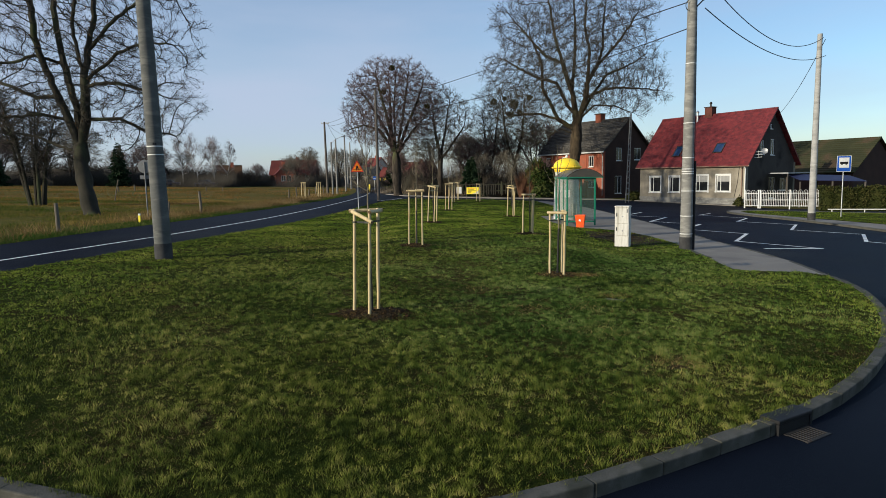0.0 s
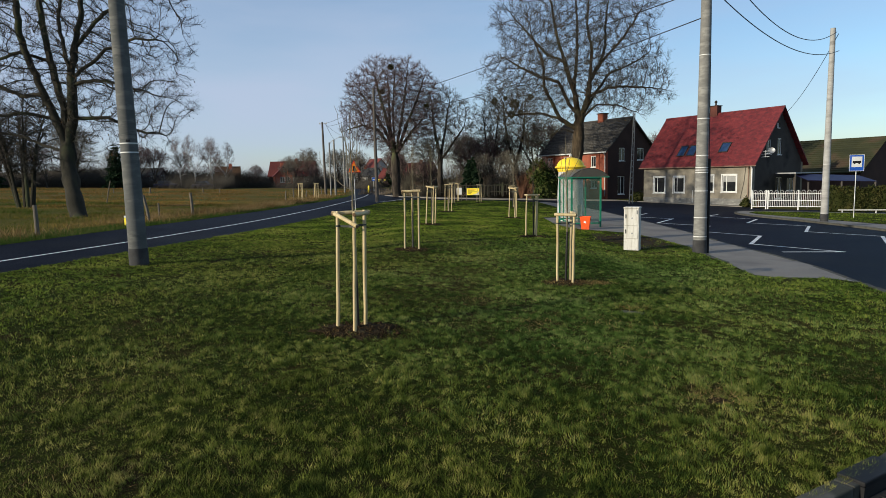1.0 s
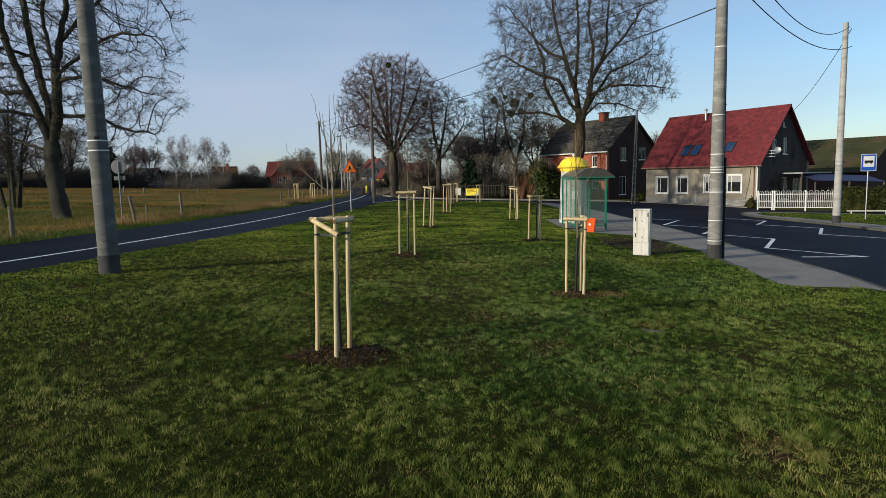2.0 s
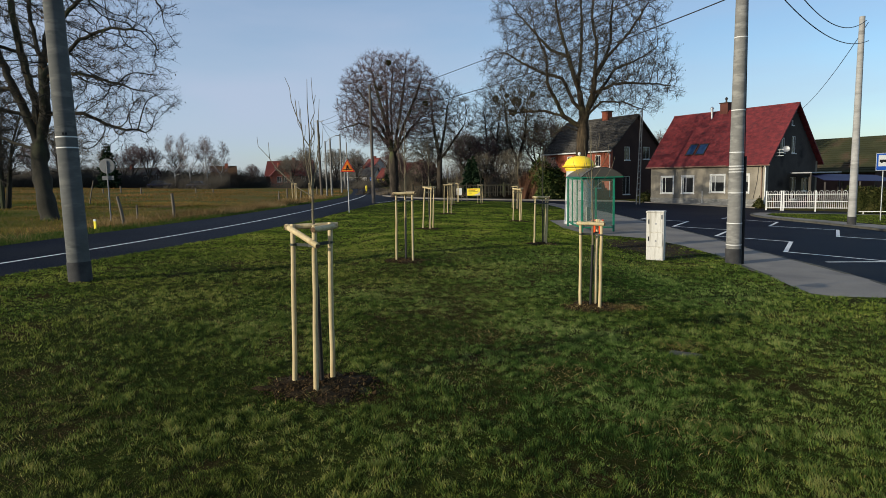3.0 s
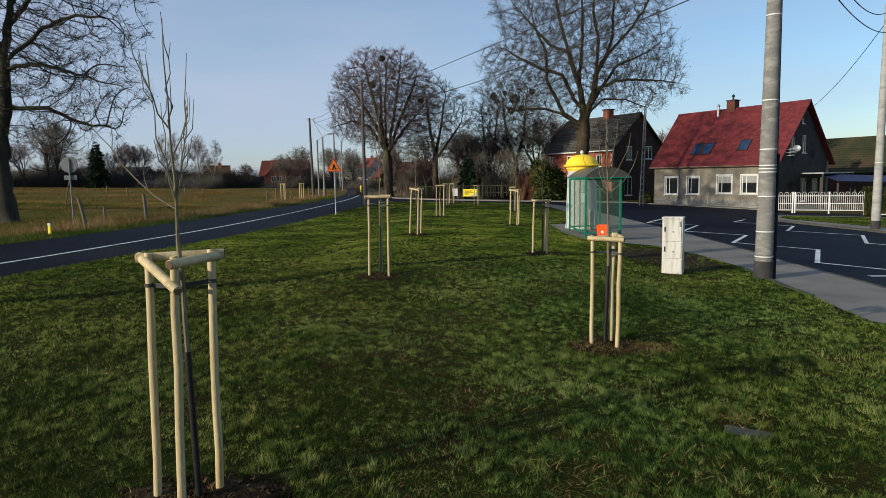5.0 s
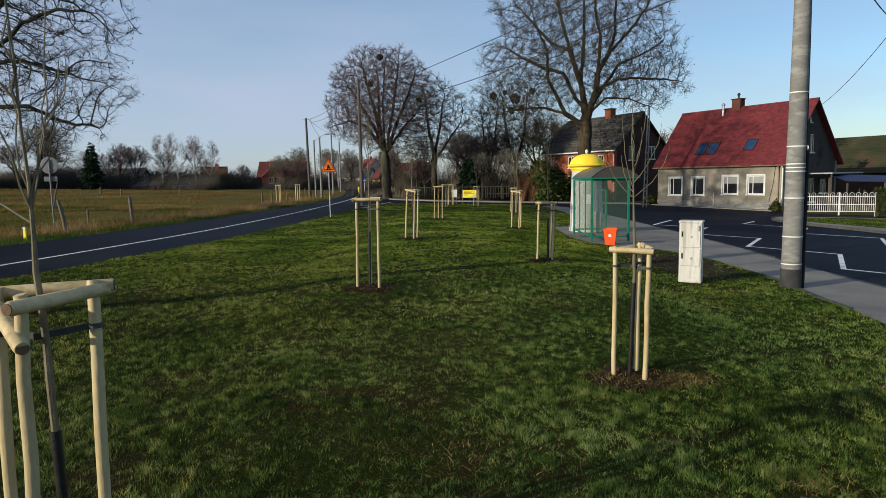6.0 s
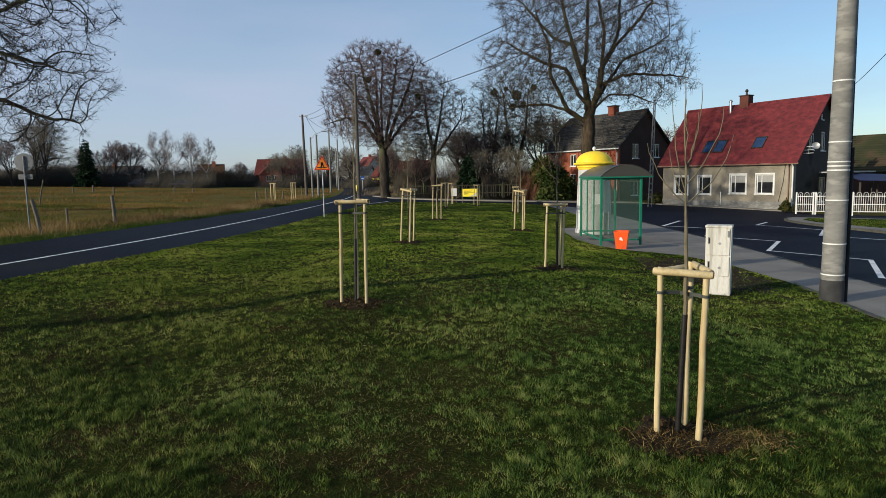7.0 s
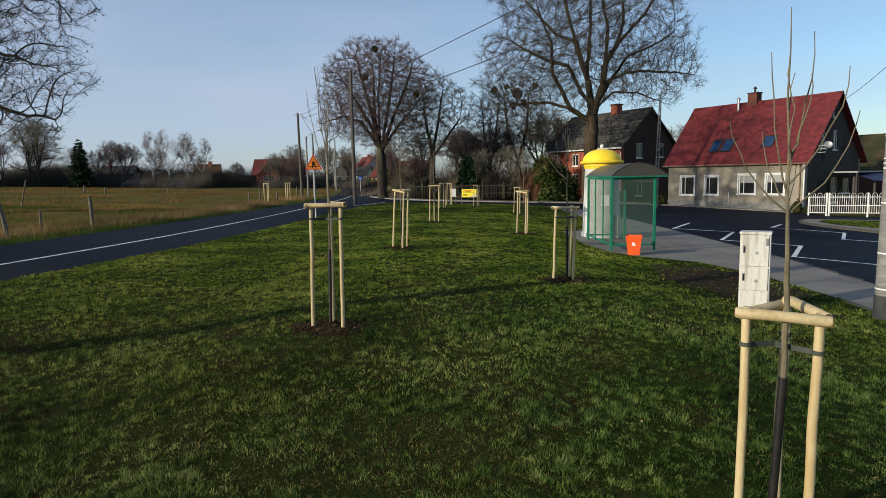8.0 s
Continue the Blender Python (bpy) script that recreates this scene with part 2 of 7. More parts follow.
M["thatch"] = leafy("thatch", (0.036, 0.024, 0.010), (0.085, 0.056, 0.022), (0.19, 0.135, 0.058), 1.5, 0.7, 0.15, 0.6)
M["soil_stone"] = surface("soil_stone", (0.16, 0.12, 0.08), (0.24, 0.19, 0.13), 2, 25, 0.95, 0.8, dirt=(0.1, 0.08, 0.05), dirt_size=2)
M["post"] = surface("post", (0.10, 0.085, 0.065), (0.15, 0.128, 0.10), 2, 25, 0.9, 0.6, dirt=(0.1, 0.085, 0.06), dirt_size=2, stretch=(1, 1, 0.2))
M["pole_dark"] = surface("pole_dark", (0.07, 0.06, 0.052), (0.11, 0.095, 0.08), 1, 15, 0.9, 0.4, stretch=(1, 1, 0.2))
M["green_frame"] = surface("green_frame", (0.008, 0.13, 0.075), (0.012, 0.17, 0.10), 2, 30, 0.45, 0.03, dirt=(0.012, 0.10, 0.06), dirt_size=3)
M["glass"] = glass_like("glass", (0.07, 0.12, 0.095), 0.80, 0.08)
M["smoked"] = glass_like("smoked", (0.05, 0.047, 0.038), 0.12, 0.35)
M["yellow"] = surface("yellow", (0.80, 0.56, 0.02), (0.86, 0.62, 0.04), 1.5, 30, 0.5, 0.05, dirt=(0.6, 0.42, 0.05), dirt_size=1.2)
M["white_wall"] = surface("white_wall", (0.50, 0.50, 0.485), (0.58, 0.58, 0.56), 0.8, 25, 0.8, 0.1, dirt=(0.38, 0.38, 0.36), dirt_size=0.8)
M["bin"] = surface("bin", (0.82, 0.085, 0.012), (0.9, 0.11, 0.02), 3, 40, 0.45, 0.03, dirt=(0.6, 0.08, 0.02), dirt_size=3)
M["cabinet"] = surface("cabinet", (0.47, 0.455, 0.41), (0.56, 0.545, 0.50), 2, 60, 0.7, 0.1, dirt=(0.36, 0.34, 0.29), dirt_size=5, stretch=(2.2, 2.2, 0.22))
M["black"] = surface("black", (0.01, 0.01, 0.011), (0.018, 0.018, 0.019), 4, 40, 0.6, 0.05, spec=0.15)
M["iron"] = surface("iron", (0.016, 0.015, 0.014), (0.03, 0.027, 0.024), 8, 60, 0.7, 0.2, 0.1, dirt=(0.07, 0.046, 0.03), dirt_size=5)
M["render_wall"] = surface("render_wall", (0.172, 0.152, 0.118), (0.275, 0.246, 0.195), 0.7, 12, 0.95, 0.35, dirt=(0.12, 0.115, 0.10), dirt_size=0.5)
# for the gable turned from the sun: its shade is put into the colour
M["dark_wall"] = surface("dark_wall", (0.038, 0.034, 0.030), (0.066, 0.059, 0.052), 0.5, 12, 0.95, 0.3, dirt=(0.017, 0.016, 0.015), dirt_size=0.5)
M["red_roof"] = surface("red_roof", (0.088, 0.012, 0.0145), (0.15, 0.022, 0.023), 2.2, 10, 0.6, 0.15, dirt=(0.07, 0.013, 0.015), dirt_size=2.4, stretch=(1, 1.6, 1.6), vary=0.08)
M["old_roof"] = surface("old_roof", (0.022, 0.02, 0.018), (0.066, 0.060, 0.052), 3.5, 12, 0.95, 0.8, dirt=(0.11, 0.105, 0.09), dirt_size=4.5, vary=0.3, stretch=(1, 1.4, 1.4), fine_mix=0.6)
M["moss_roof"] = surface("moss_roof", (0.024, 0.027, 0.010), (0.042, 0.042, 0.016), 0.4, 8, 0.95, 0.6, dirt=(0.06, 0.04, 0.022), dirt_size=0.4, vary=0.15)
M["brick"] = surface("brick", (0.22, 0.06, 0.035), (0.29, 0.09, 0.05), 0.8, 18, 0.9, 0.3, dirt=(0.22, 0.08, 0.055), dirt_size=1.0, vary=0.15)
M["brick_red"] = surface("brick_red", (0.075, 0.027, 0.020), (0.11, 0.038, 0.028), 0.8, 18, 0.9, 0.3)
M["brick_dark"] = surface("brick_dark", (0.036, 0.02, 0.016), (0.055, 0.03, 0.022), 0.8, 18, 0.9, 0.3)
M["frame_white"] = surface("frame_white", (0.58, 0.58, 0.56), (0.66, 0.66, 0.64), 2, 40, 0.5, 0.03)
M["pane"] = surface("pane", (0.012, 0.013, 0.015), (0.025, 0.027, 0.03), 1.5, 3, 0.08, 0.0, spec=0.4, fine_mix=0.1)
M["curtain"] = surface("curtain", (0.22, 0.22, 0.21), (0.3, 0.3, 0.29), 3, 30, 0.9, 0.1, stretch=(8, 8, 0.3))
# skylight panes: the blue of the reflected sky is part of the base colour
M["sky_pane"] = surface("sky_pane", (0.012, 0.03, 0.08), (0.02, 0.045, 0.11), 1.5, 5, 0.1, 0.0, spec=0.7, fine_mix=0.1)
M["zinc_dull"] = surface("zinc_dull", (0.12, 0.125, 0.13), (0.17, 0.175, 0.18), 2, 30, 0.6, 0.05, 0.2)
M["zinc"] = surface("zinc", (0.24, 0.245, 0.25), (0.32, 0.325, 0.33), 2, 30, 0.5, 0.05, 0.5)
M["rust_pipe"] = surface("rust_pipe", (0.16, 0.10, 0.07), (0.22, 0.15, 0.11), 3, 30, 0.7, 0.1)
M["blue_sign"] = surface("blue_sign", (0.015, 0.075, 0.36), (0.02, 0.09, 0.42), 2, 30, 0.4, 0.02)
M["blue_tarp"] = surface("blue_tarp", (0.012, 0.014, 0.05), (0.02, 0.022, 0.07), 1, 10, 0.6, 0.1)
M["orange"] = surface("orange", (0.85, 0.22, 0.012), (0.9, 0.26, 0.02), 3, 40, 0.45, 0.02)
M["sign_red"] = surface("sign_red", (0.6, 0.03, 0.02), (0.66, 0.04, 0.025), 3, 40, 0.45, 0.02)
M["sign_yellow"] = surface("sign_yellow", (0.85, 0.68, 0.03), (0.9, 0.74, 0.06), 2, 30, 0.5, 0.02)
M["wire"] = surface("wire", (0.02, 0.02, 0.02), (0.03, 0.03, 0.03), 1, 10, 0.6, 0.0)
M["plaster_far"] = surface("plaster_far", (0.28, 0.265, 0.24), (0.36, 0.34, 0.31), 0.3, 5, 0.95, 0.1, vary=0.15)
M["tile_far"] = surface("tile_far", (0.085, 0.018, 0.015), (0.125, 0.028, 0.022), 0.3, 5, 0.9, 0.2, vary=0.2)
M["wood_far"] = surface("wood_far", (0.065, 0.034, 0.016), (0.095, 0.05, 0.024), 0.5, 6, 0.9, 0.2)


# ---- building aids ----
class Geo:
    """Collects vertices and faces for one mesh."""

    def __init__(self):
        self.v, self.f = [], []

    def add(self, verts, faces, m=None):
        k = len(self.v)
        self.v += [tuple(m @ Vector(p)) for p in verts] if m else [tuple(p) for p in verts]
        self.f += [tuple(i + k for i in f) for f in faces]
        return self

    def box(self, lo, hi, m=None, bevel=0.0):
        if not bevel:
            x0, y0, z0 = lo
            x1, y1, z1 = hi
            return self.add([(x0, y0, z0), (x1, y0, z0), (x1, y1, z0), (x0, y1, z0), (x0, y0, z1), (x1, y0, z1), (x1, y1, z1), (x0, y1, z1)],
                            [(3, 2, 1, 0), (4, 5, 6, 7), (0, 1, 5, 4), (1, 2, 6, 5), (2, 3, 7, 6), (3, 0, 4, 7)], m)
        bm = bmesh.new()
        bmesh.ops.create_cube(bm, size=1.0)
        for v in bm.verts:
            v.co = [lo[i] + (v.co[i] + 0.5) * (hi[i] - lo[i]) for i in range(3)]
        bmesh.ops.bevel(bm, geom=bm.edges[:], offset=bevel, segments=2, affect='EDGES', profile=0.5)
        bm.verts.index_update()
        self.add([v.co[:] for v in bm.verts], [[v.index for v in f.verts] for f in bm.faces], m)
        bm.free()
        return self

    def tube(self, pts, radii, n=8, tip=False):
        """A tube along pts with a radius at each; tip: the end runs to a point."""
        pts = [Vector(p) for p in pts]
        k = len(self.v)
        side = None
        rings = len(pts)
        for i, p in enumerate(pts):
            d = (pts[min(i + 1, rings - 1)] - pts[max(i - 1, 0)]).normalized()
            if side is None:
                side = d.orthogonal().normalized()
            side = (side - d * side.dot(d)).normalized()
            up = d.cross(side)
            if tip and i == rings - 1:
                self.v.append(tuple(p))
                break
            for j in range(n):
                a = 2 * math.pi * j / n
                self.v.append(tuple(p + (side * math.cos(a) + up * math.sin(a)) * radii[i]))
        for i in range(rings - 1):
            last = tip and i == rings - 2
            for j in range(n):
                a, b = k + i * n + j, k + i * n + (j + 1) % n
                self.f.append((a, b, k + (i + 1) * n) if last else (a, b, b + n, a + n))
        self.f.append(tuple(k + j for j in reversed(range(n))))
        if not tip:
            self.f.append(tuple(k + (rings - 1) * n + j for j in range(n)))
        return self

    def lathe(self, profile, n=32, m=None):
        verts = [(r * math.cos(2 * math.pi * j / n), r * math.sin(2 * math.pi * j / n), z) for r, z in profile for j in range(n)]
        faces = [(i * n + j, i * n + (j + 1) % n, (i + 1) * n + (j + 1) % n, (i + 1) * n + j) for i in range(len(profile) - 1) for j in range(n)]
        faces += [tuple(reversed(range(n))), tuple((len(profile) - 1) * n + j for j in range(n))]
        return self.add(verts, faces, m)

    def prism(self, poly, z0, z1, m=None):
        n = len(poly)
        verts = [(x, y, z0) for x, y in poly] + [(x, y, z1) for x, y in poly]
        faces = [tuple(reversed(range(n))), tuple(range(n, 2 * n))] + [(i, (i + 1) % n, n + (i + 1) % n, n + i) for i in range(n)]
        return self.add(verts, faces, m)

    def mesh(self, name, smooth=False):
        me = bpy.data.meshes.new(name)
        me.from_pydata(self.v, [], self.f)
        if smooth:
            me.polygons.foreach_set("use_smooth", [True] * len(me.polygons))
            me.set_sharp_from_angle(angle=radians(40))
        me.update()
        return me


def part(name, geo, material, parent=None, label="", smooth=False):
    ob = new(name, geo.mesh(name, smooth) if isinstance(geo, Geo) else geo)
    if material and not ob.data.materials:
        ob.data.materials.append(M[material])
    if parent:
        ob.parent = parent
    return tagged(ob, label)


def ease(a):
    a = np.clip(a, 0, 1)
    return a * a * (3 - 2 * a)


def elev(x, y):
    """The lawn's gentle crown down its middle and its fall towards the footway, over the even slope of the site."""
    crown = .20 * ease((y - 9) / 14) * (1 - ease((y - 45) / 20)) * (1 - ease((np.abs(x - 1) - 2.2) / 2.6))
    fall = .078 * ease((x - 3.6) / 2.2) * (1 - ease((x - 10.6) / .1)) * ease((y - 12.5) / 3.5) * (1 - ease((y - 24.5) / 4))
    return crown - fall


def upright(m):
    """A pose given over level ground, moved onto the sloping site but kept upright."""
    m = m.copy()
    m.translation.z += float(elev(m.translation.x, m.translation.y))
    m.translation = SLOPE @ m.translation
    return m


def draped(poly, z0, z1):
    """A slab over a plan outline whose top follows the lawn's rise and fall."""
    bm = bmesh.new()
    bm.faces.new([bm.verts.new((x, y, z1)) for x, y in poly])
    bm.normal_update()
    bmesh.ops.triangulate(bm, faces=bm.faces[:], ngon_method='EAR_CLIP')
    xs, ys = [p[0] for p in poly], [p[1] for p in poly]
    for axis, lo, hi, step in ((0, max(-4.0, min(xs)), min(11.0, max(xs)), .5), (1, max(9.0, min(ys)), min(65.0, max(ys)), 1.0)):
        for c in np.arange(lo + .013, hi, step):
            at, no = Vector((c, 0, 0)) if axis == 0 else Vector((0, c, 0)), Vector((1, 0, 0)) if axis == 0 else Vector((0, 1, 0))
            bmesh.ops.bisect_plane(bm, geom=bm.verts[:] + bm.edges[:] + bm.faces[:], plane_co=at, plane_no=no)
    bm.normal_update()
    if sum(f.normal.z for f in bm.faces) < 0:
        bmesh.ops.reverse_faces(bm, faces=bm.faces[:])
    for v in bm.verts:
        v.co.z = z1 + float(elev(v.co.x, v.co.y))
    rim = bmesh.ops.extrude_edge_only(bm, edges=[e for e in bm.edges if e.is_boundary])["geom"]
    for v in rim:
        if isinstance(v, bmesh.types.BMVert):
            v.co.z = z0
    me = bpy.data.meshes.new("slab")
    bm.to_mesh(me)
    bm.free()
    return me


def laid(ob, label="", category="", group="", kind=""):
    """Lays a flat thing onto the sloping site."""
    ob.matrix_basis = SLOPE @ ob.matrix_basis
    return tagged(ob, label, category, group, kind)


def thing(name, m, label, category, group="", kind=""):
    ob = new(name)
    ob.empty_display_size = 0.2
    ob.matrix_basis = upright(m)
    return tagged(ob, label, category, group, kind)


def blades(name, xy, z, height, width, lean, material, seed, label, category, bent=True, comb=0.0):
    """Many grass blades, one leaning strip each (bent once, or plain and pointed), as one mesh of kind stuff."""
    rng = np.random.default_rng(seed)
    n = len(xy)
    ang = rng.uniform(0, 2 * np.pi, n)
    wdir = np.stack([np.cos(ang), np.sin(ang)], 1)
    la = rng.uniform(0, 2 * np.pi, n)
    ldir = (np.stack([np.cos(la), np.sin(la)], 1) * (lean * rng.uniform(0.2, 1.6, n))[:, None] + comb) * np.reshape(height, (-1, 1))
    w = (width * rng.uniform(0.6, 1.3, n))[:, None]
    base = np.concatenate([xy, (z + elev(xy[:, 0], xy[:, 1]))[:, None]], 1)
    tip = base.copy()
    tip[:, :2] += ldir
    tip[:, 2] += height
    rows = [(base, -.5), (base, .5)]
    if bent:
        mid = base.copy()
        mid[:, :2] += ldir * 0.35
        mid[:, 2] += height * 0.6
        rows += [(mid, .38), (mid, -.38), (tip, 0)]
    else:
        rows += [(tip, 0)]
    m = len(rows)
    co = np.zeros((n, m, 3), np.float32)
    for i, (p, side) in enumerate(rows):
        co[:, i] = p
        co[:, i, :2] += wdir * w * side
    k = (np.arange(n) * m)[:, None]
    order, first = ([[0, 1, 2, 3, 3, 2, 4]], [[0, 4]]) if bent else ([[0, 1, 2]], [[0]])
    loops = (k + np.array(order)).astype(np.int32).ravel()
    starts = (np.arange(n)[:, None] * len(order[0]) + np.array(first)).astype(np.int32).ravel()
    me = bpy.data.meshes.new(name)
    me.vertices.add(n * m)
    me.vertices.foreach_set("co", co.ravel())
    me.loops.add(len(loops))
    me.loops.foreach_set("vertex_index", loops)
    me.polygons.add(len(starts))
    me.polygons.foreach_set("loop_start", starts)
    me.update(calc_edges=True)
    me.materials.append(M[material])
    return laid(new(name, me), label, category, kind="stuff")


def inside(poly, xy):
    """Which of the points lie in the polygon."""
    hit = np.zeros(len(xy), bool)
    x, y = xy[:, 0], xy[:, 1]
    for (x0, y0), (x1, y1) in zip(poly, poly[1:] + poly[:1]):
        if y0 != y1:
            hit ^= ((y0 > y) != (y1 > y)) & (x < (x1 - x0) * (y - y0) / (y1 - y0) + x0)
    return hit


def waves(xy, seed, size):
    """A smooth field of about -1 to 1 over the plan."""
    rng = np.random.default_rng(seed)
    total = np.zeros(len(xy))
    for octave in range(3):
        table = rng.uniform(-1, 1, (256, 256)).astype(np.float32)
        a, (sx, sy) = rng.uniform(0, 2 * np.pi), rng.uniform(0, 200, 2)
        cell = size * .55 / 2 ** octave
        u = (xy[:, 0] * math.cos(a) - xy[:, 1] * math.sin(a)) / cell + sx
        v = (xy[:, 0] * math.sin(a) + xy[:, 1] * math.cos(a)) / cell + sy
        i, j = np.floor(u).astype(int), np.floor(v).astype(int)
        f, g = u - i, v - j
        f, g = f * f * (3 - 2 * f), g * g * (3 - 2 * g)
        i0, i1, j0, j1 = i % 256, (i + 1) % 256, j % 256, (j + 1) % 256
        total += ((table[i0, j0] * (1 - f) + table[i1, j0] * f) * (1 - g) + (table[i0, j1] * (1 - f) + table[i1, j1] * f) * g) / 2 ** octave
    return total * 1.1


def polyline(pts, step):
    """Points every step along a path, with the heading at each."""
    out, left = [], 0.0
    for (x0, y0), (x1, y1) in zip(pts, pts[1:]):
        d = math.hypot(x1 - x0, y1 - y0)
        while left < d:
            out.append((x0 + (x1 - x0) * left / d, y0 + (y1 - y0) * left / d, math.atan2(y1 - y0, x1 - x0)))
            left += step
        left -= d
    return out


def rounded(pts, times=2):
    """Cuts the corners of an open path."""
    for _ in range(times):
        q = [pts[0]]
        for a, b in zip(pts, pts[1:]):
            q += [(a[0] * .75 + b[0] * .25, a[1] * .75 + b[1] * .25), (a[0] * .25 + b[0] * .75, a[1] * .25 + b[1] * .75)]
        pts = q + [pts[-1]]
    return pts


# ---- ground, roads, lawn ----
ROAD_Z = -0.10
nose = rounded([(-10.4, 13.6), (-9.7, 10.8), (-8.0, 7.6), (-5.8, 5.2), (-3.29, 3.94), (-0.64, 3.39), (0.97, 4.0), (2.6, 5.05), (4.05, 5.99), (5.42, 7.32),
                (6.88, 9.15), (7.93, 10.86), (8.97, 13.09), (9.65, 15.5)])
left_edge = rounded([(-4.5, 65.4), (-5.9, 62.8), (-6.7, 57), (-7.05, 49), (-7.3, 42), (-7.4, 37), (-7.65, 33), (-8.1, 28.2), (-8.8, 23.4), (-9.35, 20), (-9.95, 16.3), (-10.4, 13.6)])
right_edge = [(9.65, 15.5), (9.3, 16.05), (8.6, 16.12), (8.0, 16.15), (7.68, 16.5), (7.75, 17.4), (7.98, 18.9), (8.02, 20.3), (8.35, 22.2), (8.4, 23.6), (8.25, 25.6), (7.85, 26.9),
              (7.4, 27.85), (6.7, 28.4), (5.98, 29.0), (5.45, 30.0), (5.05, 31.8), (5.1, 34.8), (5.2, 37.4), (8.0, 39.5), (8.2, 53), (8.0, 62), (5.5, 64.4), (0, 65.2)]
LAWN = left_edge[:-1] + nose[:-1] + right_edge

laid(part("ground", Geo().add([(-900, -120, -0.14), (900, -120, -0.14), (900, 1800, -0.14), (-900, 1800, -0.14)], [(0, 1, 2, 3)]), "field"),
       "dry meadow ground of yellow and green grass", "ground", kind="structure")
far_side = rounded([(-17.5, -40), (-16.0, 5), (-15.0, 20), (-14.65, 26), (-14.05, 31), (-13.75, 35), (-13.4, 39.5), (-13.2, 44), (-13.0, 50), (-12.9, 58), (-12.9, 66), (-13.2, 77), (-15.2, 94),
                    (-19.5, 120), (-29, 166), (-49, 240)])
ROAD = far_side + [(-43, 241), (-23.5, 170), (-14, 125), (-10.2, 98), (-8.6, 84), (-6.3, 75.5), (-1.9, 72.5), (5.2, 71), (14, 70.5), (18.5, 70.3), (25.6, 57.4),
                   (27, 54), (60, 44), (60, 40), (21.0, 47), (20.6, 20), (24, 5), (40, -40)]
laid(part("road", Geo().prism(ROAD, -0.35, ROAD_Z), "asphalt"), "dark new asphalt street round the lawn", "road", kind="structure")
laid(part("lawn", draped(LAWN, -0.3, 0.0), "lawn_soil"), "mown green lawn with bare patches", "lawn", kind="structure")
KERB_SIDE = [(9.65, 15.5), (9.95, 16.9), (10.2, 18.4), (10.3, 20.4), (10.35, 24), (10.35, 28), (10.42, 31), (10.5, 35), (10.55, 45.6), (10.4, 56)]
PAVE = KERB_SIDE + [(9, 62.5)] + list(reversed(right_edge[1:-2]))
laid(part("pavement", draped(PAVE, -0.3, -0.012), "pavement"), "grey paved footway at the bus stop", "pavement", kind="structure")
FAR_PAVE = [(-9.4, 82.2), (-6.3, 75.7), (-1.9, 72.7), (5.2, 71.2), (14, 70.7), (18.4, 70.5), (18.0, 72.3), (14, 72.6), (5.4, 73.2), (-1.4, 74.6), (-5.4, 77.4), (-8.4, 83)]
laid(part("pavement", Geo().prism(FAR_PAVE, -0.3, 0.0), "pavement"), "pale footway along the gardens", "pavement", kind="structure")
VERGE = rounded([(21.5, 12), (20.7, 24), (20.8, 33), (20.4, 38), (19.5, 43), (20.0, 46.4), (21.6, 48.4)]) + [(26, 48.0), (36, 45.5), (60, 39), (60, 10)]
laid(part("pavement", Geo().prism(VERGE, -0.3, 0.0), "pavement"), "grey footway across the street", "pavement", kind="structure")
STRIP = [(23.4, 22), (23.2, 34), (21.6, 40), (20.6, 44), (21.0, 46), (22.2, 47.6), (26, 47.2), (36, 44.6), (60, 38), (60, 22)]
laid(part("lawn", Geo().prism(STRIP, -0.25, 0.006), "lawn_soil"), "grass verge behind the far footway", "lawn", kind="structure")
HOUSE_PAVE = [(18.3, 70.4), (25.6, 57.5), (26.4, 58.2), (20.0, 69.6)]
laid(part("pavement", Geo().prism(HOUSE_PAVE, -0.3, -0.02), "pavement"), "narrow pavement along a house front", "pavement", kind="structure")


def stroke(geo, a, b, width, z):
    d = Vector((b[0] - a[0], b[1] - a[1])).normalized()
    s = Vector((-d.y, d.x)) * width / 2
    e = d * width / 2
    c = [(a[0] - e.x + s.x, a[1] - e.y + s.y), (a[0] - e.x - s.x, a[1] - e.y - s.y), (b[0] + e.x - s.x, b[1] + e.y - s.y), (b[0] + e.x + s.x, b[1] + e.y + s.y)]
    geo.add([(x, y, z) for x, y in c], [(0, 1, 2, 3)])


def marking(paths, width, label, name="road_marking"):
    g = Geo()
    for path in paths:
        for i, (a, b) in enumerate(zip(path, path[1:])):
            stroke(g, a, b, width, ROAD_Z + 0.004 + 0.0006 * (i % 2))
    laid(part(name, g, "paint"), label, "marking", kind="structure")


marking([[(11.16, 21.85), (13.22, 22.1), (11.22, 24.4), (13.25, 27.95), (11.25, 30.15), (13.28, 33.5), (11.2, 35.4), (13.38, 39.35), (11.2, 41.0), (13.45, 45.0)]], 0.14,
        "white zigzag bus bay marking on asphalt")
marking([[(18.2, 22.5), (16.6, 24.9), (18.7, 28.4), (16.57, 30.5), (18.75, 34.2), (16.5, 36.3), (18.55, 39.6), (16.6, 42.4), (18.2, 44.6)]], 0.14,
        "white zigzag marking along the far kerb")
line = [(-13.4, 5), (-12.3, 16.3), (-11.65, 20.8), (-11.22, 24.3), (-10.8, 29.1), (-10.5, 33), (-10.32, 37.7), (-10.2, 47), (-10.45, 58), (-10.6, 64), (-11.4, 80), (-14.4, 105)]
marking([rounded(line)], 0.13, "white painted line along the street")
